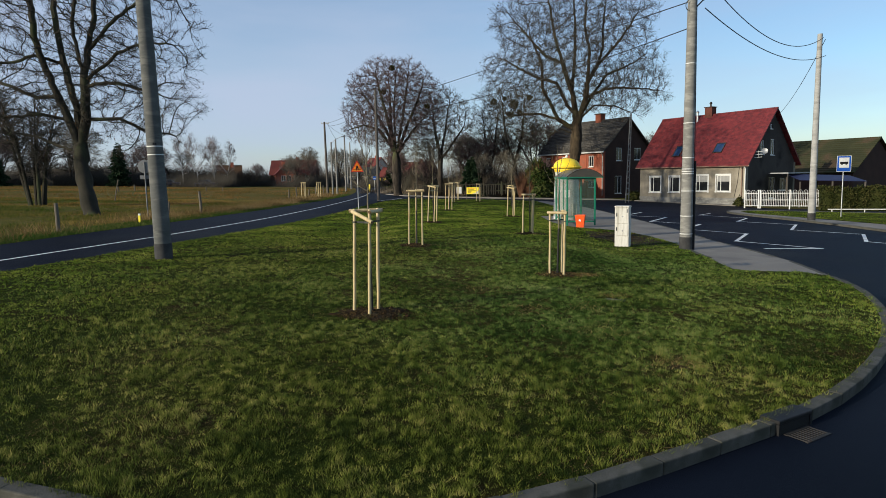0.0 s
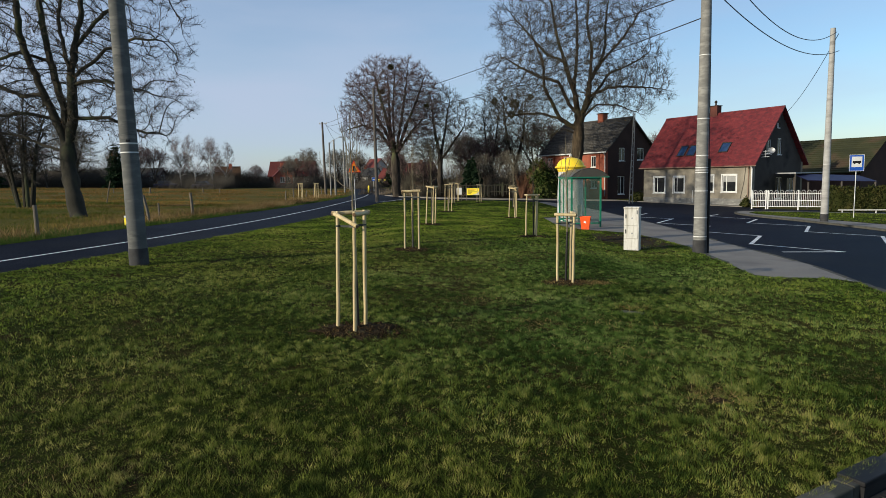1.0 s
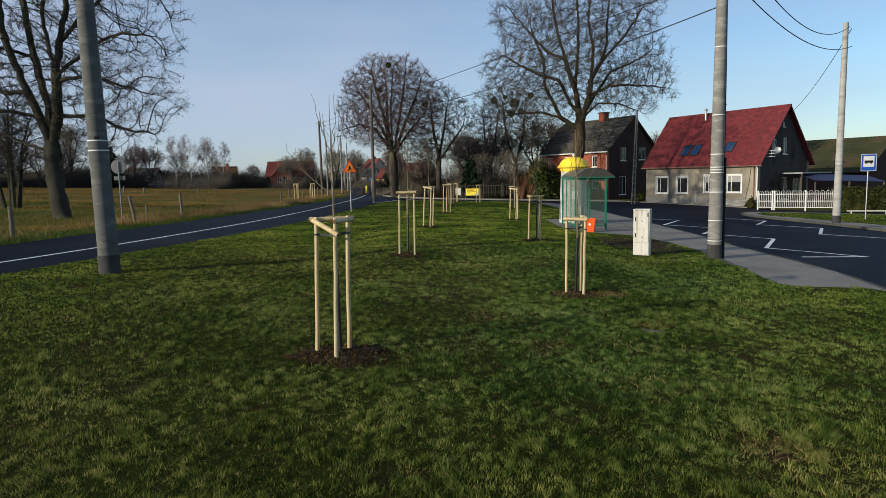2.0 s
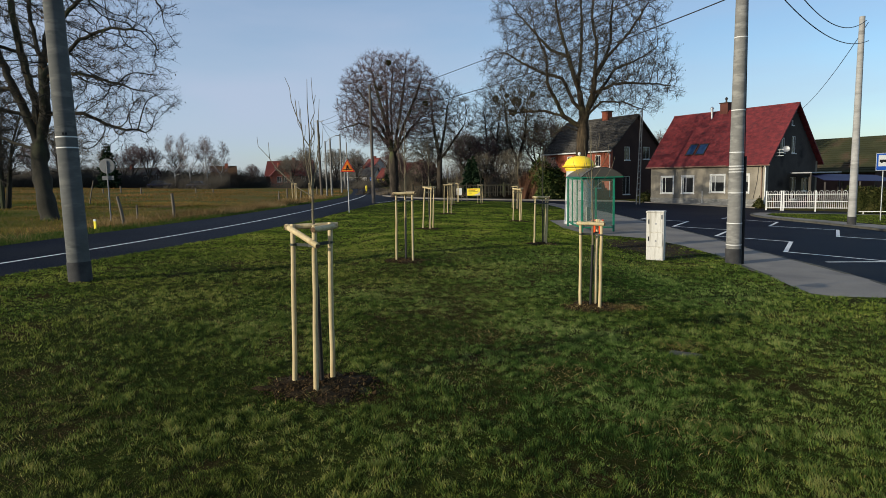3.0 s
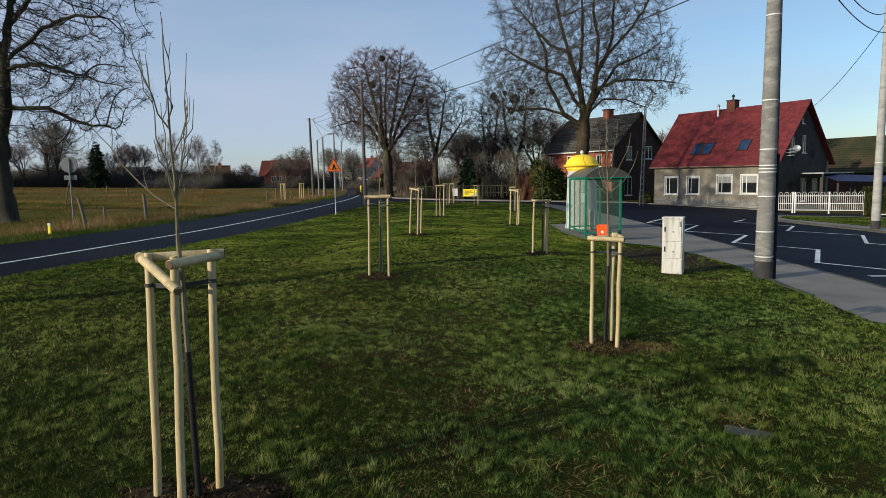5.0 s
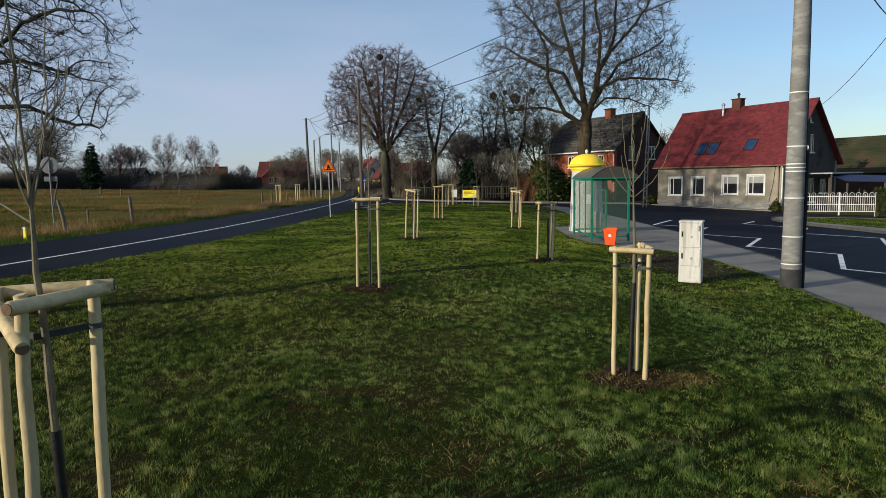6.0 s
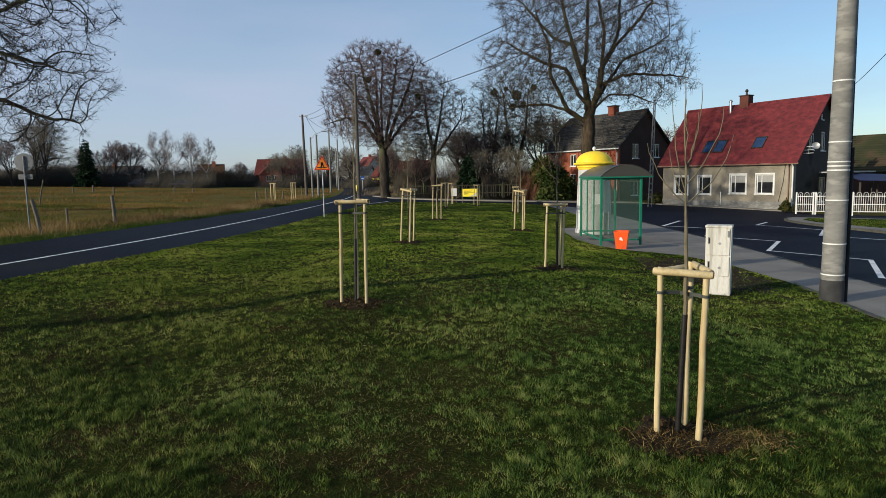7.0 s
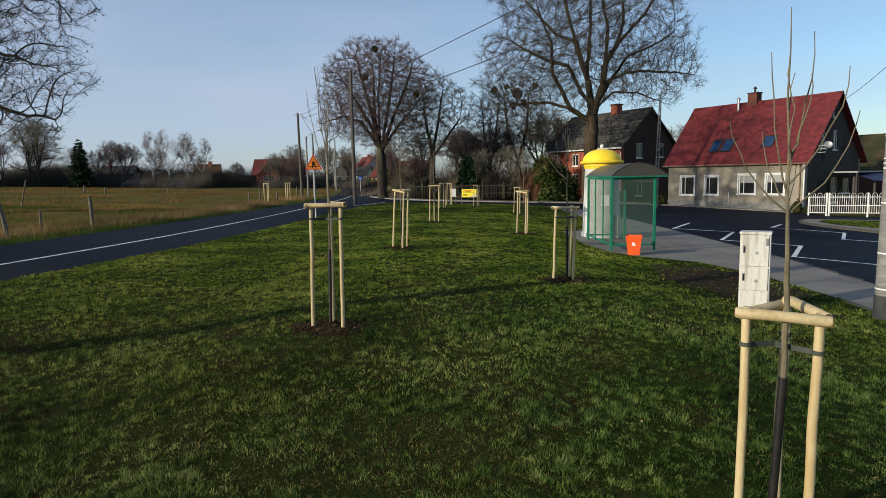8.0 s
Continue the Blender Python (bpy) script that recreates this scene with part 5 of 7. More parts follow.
# background trees: four kinds built once, then set out along the gardens and the wood's edge
kind_a = tree("tree", -38, 158, "bare tree behind far houses", 21, 9, (0, 0, 5.8, 3.6, 3.6, 3.9), .2, .28, 3, 3, (6, 6, 7), 44, (0, 0), .032, "twig_grey", "bark", "bare background trees")
kind_b = tree("tree", -62, 128, "bare tree at the wood's edge", 22, 8, (0, 0, 5, 3.2, 3.2, 3.4), .16, .2, 4, 3, (6, 6, 6), 40, (0, 0), .032, "twig", "bark", "bare background trees")
birch = tree("birch", -55.4, 125, "white-stemmed birch at the meadow's far edge", 23, 10.2, (0, 0, 6.4, 2.3, 2.3, 4.2), .13, .3, 2, 3, (8, 7, 7), 30, (0, 0), .02, "birch_twig", "birch",
             "birches by the meadow", .5, .06, category="birch")
for x, y, s, r in ((-52.4, 125, 1.03, 40), (-49.4, 126, .98, 120), (-47.4, 128, .9, 200), (-50.8, 129, 1.0, 300)):
    copy_thing(birch, upright(pose(x, y, -.1, 0, 0, r) @ Matrix.Scale(s, 4)))
rng = random.Random(31)
for x, y, s in ((-28.5, 150, .95), (-25.5, 165, 1.0), (-33, 170, 1.1), (-46, 165, .9), (-22, 140, .9), (-30, 190, 1.2), (-13.5, 150, .8), (-10.5, 118, .8), (-21, 205, 1.2),
                (-72, 118, 1.15), (-76.5, 122, 1.2), (-66, 126, .8), (-96, 105, 1.3), (-80, 128, 1.1), (-104, 108, 1.2), (-57, 150, .7), (-69, 135, 1.0), (-88, 118, 1.1), (-42, 175, .9),
                (-112, 100, 1.2), (-36, 132, .55), (-31, 138, .6), (-83, 112, 1.0), (-92, 108, 1.2), (-64, 116, .7), (-99, 112, 1.1), (-59, 134, .8), (-44, 136, .6), (-40, 150, .8), (-34.5, 148, .7),
                (-37.5, 145, .75), (-120, 96, 1.1), (-74, 112, .9)):
    copy_thing(kind_a if rng.random() < .6 else kind_b, upright(pose(x, y, -.1, 0, 0, rng.uniform(0, 360)) @ Matrix.Scale(s * rng.uniform(.9, 1.1), 4)))
for x, y, s in ((-3.6, 86, .9), (2.2, 88, 1.05), (4.4, 83, .85), (5.5, 92, 1.2), (0.6, 94, 1.15), (11.5, 92, 1.25), (-9.8, 96, .8), (10.6, 80, .62), (3.2, 79.5, .62), (-4.2, 81, .55), (6.6, 79, .6),
                (33, 104, 1.35), (44, 96, .9), (62, 84, 1.0), (66, 78, .9), (27, 98, 1.1), (14, 100, 1.3)):
    copy_thing(kind_b if rng.random() < .6 else kind_a, upright(pose(x, y, -.1, 0, 0, rng.uniform(0, 360)) @ Matrix.Scale(s * rng.uniform(.9, 1.1), 4)))


# undergrowth and woods that cannot be counted
def thicket(name, count, x0, x1, y0, y1, low, high, wide, material, seed, label, wave=4.0, lean=.12):
    rng = np.random.default_rng(seed)
    xy = np.stack([rng.uniform(x0, x1, count), rng.uniform(y0, y1, count)], 1)
    h = (low + (high - low) * np.clip(.5 + .5 * waves(xy, seed, wave), 0, 1)) * rng.uniform(.35, 1, count)
    blades(name, xy, -.15, h, wide, lean, material, seed, label, "thicket", False)


thicket("thicket", 16000, -5.5, 11.5, 76.5, 92, 1.2, 4.2, .035, "brush", 61, "brown leafless undergrowth behind the footway", 4.0, .4)
thicket("thicket", 4200, 7.5, 9.6, 73.6, 75.6, 1.6, 5.2, .03, "red_brush", 62, "rust-brown bush beside the brick house", 2.5, .2)
thicket("thicket", 9000, -8, 12, 90, 104, 3.0, 8.0, .05, "twig_mid", 68, "bare brown trees deep in the gardens", 5, .35)
thicket("thicket", 46000, -125, -44, 116, 140, 2.6, 5.0, .05, "twig_dark", 63, "dark leafless wood beyond the meadow", 14, .5)
thicket("thicket", 14000, -48, -18, 128, 175, 1.4, 3.4, .08, "twig_dark", 64, "dark bushes round far houses", 9, .6)
thicket("thicket", 22000, -420, -15, 330, 380, 5, 10, .35, "twig_dark", 65, "far bare woodland on the horizon", 60, .5)
thicket("thicket", 9000, 10, 330, 300, 360, 5, 10, .35, "twig_dark", 66, "far bare woodland on the horizon", 60, .5)
thicket("thicket", 2500, -13.5, -6.0, 84, 120, .4, 1.8, .04, "brush", 67, "dry brush beside the far street", 5)


# ---- meadow and verges ----
def meadow():
    rng = np.random.default_rng(17)

    def scatter(n, x0, x1, y0, y1):
        return np.stack([rng.uniform(x0, x1, n), rng.uniform(y0, y1, n)], 1)

    def road_x(y):
        return np.interp(y, [p[1] for p in far_side], [p[0] for p in far_side])

    xy = scatter(110000, -45, -13, 12, 60)
    off = road_x(xy[:, 1]) - xy[:, 0]
    xy, off = xy[off > .9], off[off > .9]
    tuft = np.clip(.45 + .6 * waves(xy, 5, 5), 0.15, 1)
    h = .26 * tuft * rng.uniform(.3, 1, len(xy)) * np.where(off < 2.6, .8, 1)
    blades("meadow_grass", xy, -.14, h, .026, .7, "straw", 71, "dry yellow meadow grass with green patches", "grass", False)
    xy = scatter(60000, -110, -13, 45, 115)
    xy = xy[road_x(xy[:, 1]) - xy[:, 0] > 1]
    h = .3 * np.clip(.45 + .6 * waves(xy, 5, 5), 0.15, 1) * rng.uniform(.3, 1, len(xy))
    blades("meadow_grass", xy, -.14, h, .07, .6, "russet", 72, "dry yellow meadow grass with green patches", "grass", False)
    # reeds and taller dry stalks along the fence
    xy = scatter(24000, -18.0, -15.0, 14, 85)
    xy[:, 0] += road_x(xy[:, 1]) + 14.4
    keep = rng.uniform(0, 1, len(xy)) < np.clip(.05 + .6 * waves(xy, 6, 6) + .9 * np.exp(-((xy[:, 1] - 52) / 14) ** 2), .04, 1)
    xy = xy[keep]
    blades("dry_stalks", xy, -.14, rng.uniform(.15, .55, len(xy)), .022, .8, "straw_pale", 73, "tall dry stalks along the meadow fence", "grass", False)
    # green verge
    n = 60000
    y = rng.uniform(8, 80, n)
    xy = np.stack([road_x(y) - rng.uniform(0.02, 1.9, n), y], 1)
    blades("verge_grass", xy, -.14, rng.uniform(.04, .16, n), .026, .7, "verge", 74, "green grass verge beside the street", "grass", False)
    xy = scatter(60000, 20.6, 40, 22, 47.5)
    xy = xy[inside(STRIP, xy)]
    blades("verge_grass", xy, 0.0, rng.uniform(.015, .05, len(xy)), .034, .7, "grass_far_lit", 75, "short grass verge behind the far footway", "grass", False)
    # a few fallen leaves on the lawn
    xy = np.stack([rng.uniform(-7, 9, 130), rng.uniform(4.5, 26, 130)], 1)
    xy = xy[inside(LAWN, xy)]
    blades("fallen_leaves", xy, .035, rng.uniform(.006, .02, len(xy)), .035, 3.0, "dry", 77, "few pale fallen leaves lying on the lawn", "leaves")
    # mown heaps of dry grass
    xy = np.concatenate([np.stack([rng.normal(cx, sx, m), rng.normal(cy, sy, m)], 1) for cx, cy, sx, sy, m in
                         ((3.1, 13.95, .24, .13, 900), (2.45, 13.95, .16, .14, 350), (3.35, 11.6, .26, .14, 240), (2.6, 10.5, .26, .24, 220), (1.5, 10.3, .25, .3, 260), (3.0, 7.3, .2, .16, 300),
                          (-1.3, 9.75, .32, .22, 260), (2.4, 8.9, .4, .3, 300), (.9, 12.2, .35, .3, 300), (-1.0, 18.9, .25, .16, 160), (2.9, 23.0, .3, .16, 160))])
    blades("dry_grass", xy, 0.03, rng.uniform(.01, .05, len(xy)), .006, 2.8, "dry", 76, "loose dry grass clippings on the lawn", "grass")


meadow()


# ---- poles and wires ----
def lean_pole(name, x, y, height, r0, r1, label, lean=(0, 0), mat="concrete", tar=True, bands=(), category="utility pole", group="poles along the streets"):
    ob = thing(name, pose(x, y, 0), label, category, group)
    top = Vector((lean[0], lean[1], height))
    k = 9
    part("shaft", Geo().tube([top * (i / k) + Vector((0, 0, -.2 if i == 0 else 0)) for i in range(k + 1)], [r0 + (r1 - r0) * i / k for i in range(k + 1)], 24), mat, ob, smooth=True)
    if tar:
        part("base_coat", Geo().tube([top * (-.02), top * (.42 / height)], [r0 + .012, r0 + .008], 24), "tar", ob, "black tarred foot", smooth=True)
    for z in bands:
        r = r0 + (r1 - r0) * z / height + .006
        part("band", Geo().tube([top * (z / height), top * ((z + .025) / height)], [r, r], 24), "frame_white", ob, "pale steel strap", smooth=True)
    return ob


lawn_pole = lean_pole("utility_pole", -7.78, 16.4, 10.2, .222, .155, "round grey concrete pole with a tarred foot", bands=(2.80, 3.02), lean=(-.12, 0), mat="concrete_old")
for k in range(2):  # two dark stencilled bars
    part("mark", Geo().box((-.018, -.006, -.028), (.018, .006, .028)), "black", lawn_pole, "dark stencilled bar").matrix_basis = pose(-.04, 0, 3.09, 0, 0, 18 + 14 * k) @ pose(0, -.206, 0)
pr = lean_pole("utility_pole", 8.1, 21.2, 10.4, .205, .135, "grey concrete pole with strapped-on black conduit", bands=(.52, 1.13, 1.98, 2.56, 2.64, 2.72, 3.1, 4.25, 6.2), lean=(.03, 0))
part("conduit", Geo().tube([(.245, -.03, -.05), (.232, -.03, 3.0)], [.045, .042], 12), "black", pr, "black cable conduit", smooth=True)
part("cable", Geo().tube([(.22, -.03, 3.0), (.19, -.02, 6), (.15, 0, 10)], [.014, .014, .014], 8), "wire", pr, "thin black riser cable")
part("wire_bracket", Geo().tube([(.12, -.05, 8.0), (.34, -.05, 8.22), (.52, -.02, 8.3)], [.022, .02, .018], 8), "black", pr, "black iron wire bracket", smooth=True)
part("cable_loop", Geo().tube([(-.13 - .11 * math.sin(a), -.14, 8.05 - .16 * math.cos(a)) for a in np.linspace(0.2, 2.9, 12)], [.012] * 12, 6), "wire", pr, "black slack cable loop", smooth=True)
lean_pole("utility_pole", 21.0, 36.8, 10.6, .20, .13, "slim pale concrete pole on the far footway", bands=(3.2,), mat="concrete_pale")
lean_pole("utility_pole", -7.6, 61, 10.6, .17, .11, "dark wooden pole at the end of the lawn", mat="pole_dark", tar=False)
p5 = lean_pole("utility_pole", -16.4, 79, 9.0, .17, .11, "weathered wooden pole beside the street", mat="pole_dark", tar=False, lean=(-.1, 0))
for ob, z in ((p5, 8.8),):
    part("crossarm", Geo().box((-.5, -.04, z - .04), (.5, .04, z + .04)), "steel", ob)
    for x in (-.45, -.15, .15, .45):
        part("insulator", Geo().lathe([(.03, z + .04), (.045, z + .07), (.03, z + .10), (.045, z + .13), (.02, z + .18)], 10, Matrix.Translation((x, 0, 0))), "frame_white", ob)
for x, y, h in ((-16.15, 84, 7.1), (-17.3, 97, 8.6), (-19.6, 115, 8.4), (-23.0, 131, 7.6), (-26.7, 150, 7.6)):
    lean_pole("utility_pole", x, y, h, .15, .10, "grey pole receding along the street", mat="concrete", tar=False)
lamp = thing("street_lamp", pose(-16.05, 80.5, 0), "street lamp arm on a grey pole by the road", "street lamp")
part("post", Geo().tube([(0, 0, -.2), (0, 0, 6.6)], [.11, .08], 12), "concrete", lamp, smooth=True)
part("arm", Geo().tube([(0, 0, 6.4), (.5, 0, 6.9), (1.4, 0, 7.25)], [.04, .035, .03], 8), "steel", lamp)
part("lamp_head", Geo().box((1.3, -.12, 7.18), (1.9, .12, 7.32), bevel=.04), "zinc", lamp, "grey lamp head")

lattice = thing("utility_pole", pose(17.35, 63.5, 0, 0, 0, 20), "slender openwork concrete pole before a brick house", "utility pole", "poles along the streets")
for s in (-1, 1):
    part("leg", Geo().tube([(s * .18, 0, -.2), (s * .07 + .3, 0, 8.8)], [.06, .05], 6), "concrete", lattice)
for k in range(15):
    z = .7 + k * .56
    f = z / 8.9
    w = .18 - .11 * f
    part("rung", Geo().box((-w + .3 * f, -.05, z), (w + .3 * f, .05, z + .13)), "concrete", lattice)


def wire(a, b, sag, label="thin black overhead wire"):
    a, b = upright(pose(*a)).translation, upright(pose(*b)).translation
    pts = []
    for i in range(25):
        t = i / 24
        p = a.lerp(b, t)
        p.z -= sag * 4 * t * (1 - t)
        pts.append(p)
    tagged(part("wire", Geo().tube(pts, [.018] * 25, 5), "wire"), label, "wire", "overhead wires")


# the wire ends are given over level ground; the helper sets them on the site
wire((8.09, 21.2, 8.3), (-7.6, 61, 9.15), .05)
wire((7.94, 21.2, 7.4), (-7.6, 61, 8.3), .7)
wire((-7.9, 61, 10.3), (-16.3, 79, 8.9), .5)
wire((-7.3, 61, 10.2), (-16.2, 79, 8.5), .7)
wire((-16.5, 79, 8.9), (-17.3, 97, 8.5), .3)
wire((-16.4, 79, 8.9), (-16.15, 84, 7.0), .2)
wire((8.24, 21.2, 9.0), (20.9, 36.8, 10.4), 1.2)
wire((8.3, 21.2, 8.0), (21.1, 36.8, 9.4), .8)
wire((21.0, 36.8, 10.3), (30.2, 59.9, 8.5), .4)


# ---- street furniture ----
def bus_shelter():
    ob = thing("bus_shelter", pose(5.6, 30.3, -.012), "green-framed glass bus shelter with a barrel roof", "bus shelter")
    W, L, H = 1.34, 3.5, 2.3

    def bar(name, lo, hi, label=""):
        return part(name, Geo().box(lo, hi, bevel=.008), "green_frame", ob, label)

    for x, y in ((0, 0), (W, 0), (0, L), (W, L), (0, L / 3), (0, 2 * L / 3)):
        thin = y in (L / 3, 2 * L / 3)
        r = .022 if thin else .04
        bar("post", (x - r, y - r, .12 if thin else 0), (x + r, y + r, H))
    for z0 in (.16, H - .06):
        bar("rail", (-.025, .04, z0), (.025, L - .04, z0 + .06))
        for y in (0, L):
            bar("rail", (.04, y - .025, z0), (W - .04, y + .025, z0 + .06))
    bar("rail", (W - .025, .04, H - .06), (W + .025, L - .04, H))
    for k in range(3):
        pane = part("glass_pane", Geo().box((-.004, .05 + k * L / 3, .23), (.004, (k + 1) * L / 3 - .05, H - .07)), "glass", ob, "clear dusty glass pane")
        pane.visible_shadow = False
    for y in (0, L):
        pane = part("glass_pane", Geo().box((.045, y - .004, .23), (W - .045, y + .004, H - .07)), "glass", ob, "clear dusty glass pane")
        pane.visible_shadow = False
    # barrel roof
    x0, x1, y0, y1, n, rise = -.05, W + .36, -.12, L + .12, 16, .40
    arc = [(x0 + (x1 - x0) * i / n, H + .05 + rise * math.sin(math.pi * i / n) ** .8) for i in range(n + 1)]
    verts = [(x, y, z + d) for y in (y0, y1) for d in (0, .012) for x, z in arc]
    m = n + 1
    faces = []
    for i in range(n):
        faces += [(i, i + 1, 2 * m + i + 1, 2 * m + i), (m + i, 3 * m + i, 3 * m + i + 1, m + i + 1), (i, m + i, m + i + 1, i + 1), (2 * m + i, 2 * m + i + 1, 3 * m + i + 1, 3 * m + i)]
    part("roof_sheet", Geo().add(verts, faces), "smoked", ob, "dark smoked curved roof sheet", smooth=True)
    for y in (y0, y1):
        g = Geo().add([(x, y, z - .002) for x, z in arc], [tuple(range(m))] if y == y1 else [tuple(reversed(range(m)))])
        part("roof_end", g, "smoked", ob, "smoked roof end")
        part("roof_arch", Geo().tube([(x, y, z) for x, z in arc], [.014] * m, 8), "iron", ob)
    for x in (x0, x1):
        part("eaves_bar", Geo().box((x - .03, y0, H + .01), (x + .03, y1, H + .065), bevel=.006), "green_frame", ob)
    for y in (y0, y1):
        part("tie_bar", Geo().box((x0, y - .022, H + .004), (x1, y + .022, H + .05), bevel=.006), "green_frame", ob)
    part("fascia", Geo().box((W + .14, .6, H - .16), (W + .17, L - .2, H - .01), bevel=.005), "cabinet", ob, "pale fascia board")
    board = part("timetable", Geo().box((.45, L - .03, 1.25), (.75, L - .015, 1.65)), "frame_white", ob, "white timetable sheet")


bus_shelter()

kiosk = thing("advertising_column", pose(6.42, 35.3, -.02) @ Matrix.Scale(.955, 4), "white advertising column with a yellow domed cap", "advertising column")
part("column", Geo().lathe([(.80, 0), (.80, .18), (.76, .22), (.745, .9), (.71, 1.8), (.675, 2.80)], 40), "white_wall", kiosk, smooth=True)
part("cornice", Geo().lathe([(.675, 2.80), (.70, 2.83), (.70, 2.88), (.73, 2.90), (.73, 2.97), (.78, 3.0), (.86, 3.02), (.88, 3.06), (.86, 3.10), (.78, 3.12)], 40), "yellow", kiosk, "yellow moulded rim", smooth=True)
part("dome", Geo().lathe([(.78, 3.12), (.76, 3.2), (.70, 3.32), (.59, 3.44), (.43, 3.53), (.22, 3.585), (.06, 3.60)], 40), "yellow", kiosk, "yellow dome", smooth=True)
part("finial", Geo().lathe([(.03, 3.59), (.03, 3.62), (.06, 3.64), (.08, 3.69), (.07, 3.75), (.03, 3.79), (.005, 3.80)], 16), "frame_white", kiosk, "white ball finial", smooth=True)
part("meter_box", Geo().box((.24, -.84, .0), (.48, -.6, .95), bevel=.02), "cabinet", kiosk, "pale box on the column's foot")

can = thing("waste_bin", pose(6.08, 29.45, -.01, 0, 0, -18), "bright orange-red tapered litter bin", "waste bin")


def frustum(a, b, z0, z1, wall=.012):
    g = Geo()
    v = [(s * h[0], u * h[1], z) for h, z in (((a, a), z0), ((b, b), z1)) for s, u in ((-1, -1), (1, -1), (1, 1), (-1, 1))]
    v += [(s * (b - wall), u * (b - wall), z1) for s, u in ((-1, -1), (1, -1), (1, 1), (-1, 1))] + [(s * (a - wall), u * (a - wall), z0 + .02) for s, u in ((-1, -1), (1, -1), (1, 1), (-1, 1))]
    f = [(3, 2, 1, 0)] + [(i, (i + 1) % 4, 4 + (i + 1) % 4, 4 + i) for i in range(4)] + [(4 + i, 4 + (i + 1) % 4, 8 + (i + 1) % 4, 8 + i) for i in range(4)]
    f += [(8 + i, 8 + (i + 1) % 4, 12 + (i + 1) % 4, 12 + i) for i in range(4)] + [(12, 13, 14, 15)]
    return g.add(v, f)


part("body", frustum(.165, .225, 0, .56), "bin", can)
part("rim", Geo().box((-.24, -.24, .54), (.24, -.215, .58)).box((-.24, .215, .54), (.24, .24, .58)).box((-.24, -.215, .54), (-.215, .215, .58)).box((.215, -.215, .54), (.24, .215, .58)), "bin", can)
part("sticker", Geo().prism([(-.06, -.03), (.06, -.05), (.03, .05), (-.04, .06)], 0, .004, pose(0, -.212, .33, 84, 0, 0)), "frame_white", can, "white sticker")

cab = thing("cable_cabinet", pose(6.08, 21.74, 0, 0, 0, -28), "weathered pale grey cable cabinet with two doors", "cabinet")
w, d, h = .245, .16, 1.44
part("body", Geo().box((-w, -d + .02, 0), (w, d, h - .05), bevel=.01), "cabinet", cab)
part("lid", Geo().box((-w - .012, -d - .01, h - .05), (w + .012, d + .012, h), bevel=.012), "cabinet", cab)
for z0, z1 in ((.40, .80), (.83, 1.37)):
    door = part("door", Geo().box((-w + .03, -d - .004, z0), (w - .03, -d + .02, z1), bevel=.006), "cabinet", cab)
    for k in range(4):
        x = -w + .13 + k * (2 * w - .2) / 4
        part("rib", Geo().box((x - .004, -d - .006, z0 + .04), (x + .004, -d - .003, z1 - .04)), "cabinet", door)
    part("lock_plate", Geo().box((-w + .052, -d - .008, (z0 + z1) / 2 - .04), (-w + .092, -d - .003, (z0 + z1) / 2 + .10), bevel=.002), "zinc_dull", door, "worn grey lock plate")
    part("handle", Geo().box((-w + .062, -d - .024, (z0 + z1) / 2 - .02), (-w + .082, -d - .006, (z0 + z1) / 2 + .08), bevel=.005), "black", door, "black latch handle")
    part("plate", Geo().prism([(-.035, 0), (0, -.035), (.035, 0), (0, .035)], 0, .004, pose(.03, -d - .006, (z0 + z1) / 2 - .03, 90)), "zinc", door, "small faded warning plate")
part("label", Geo().box((w - .075, -d - .007, 1.20), (w - .035, -d - .003, 1.33)), "zinc_dull", cab, "small dull label plate")
part("base_panel", Geo().box((-w + .02, -d + .006, .02), (w - .02, -d + .022, .37), bevel=.005), "cabinet", cab, "plain lower panel")
part("plinth", Geo().box((-w + .012, -d + .03, -.3), (w - .012, d - .012, .04)), "kerb", cab, "concrete plinth")

stop = thing("bus_stop_sign", pose(24.95, 40.5, -.05, 0, 0, -6), "blue bus stop sign on a grey post", "road sign")
part("post", Geo().tube([(0, .03, -.2), (0, .03, 3.6)], [.03, .03], 12), "steel", stop, smooth=True)
panel = part("panel", Geo().box((-.43, -.02, 2.95), (.43, .0, 3.96), bevel=.01), "blue_sign", stop)
part("border", Geo().box((-.43, -.024, 2.95), (-.405, -.02, 3.96)).box((.405, -.024, 2.95), (.43, -.02, 3.96)).box((-.405, -.024, 3.935), (.405, -.02, 3.96)).box((-.405, -.024, 2.95), (.405, -.02, 2.975)), "frame_white", panel, "white rim")
field_ = part("white_field", Geo().box((-.30, -.025, 3.20), (.30, -.021, 3.84)), "frame_white", panel, "white square")
part("bus_symbol", Geo().box((-.24, -.03, 3.44), (.24, -.026, 3.58)).box((-.18, -.03, 3.39), (-.08, -.026, 3.44)).box((.08, -.03, 3.39), (.18, -.026, 3.44)), "black", field_, "black bus silhouette")

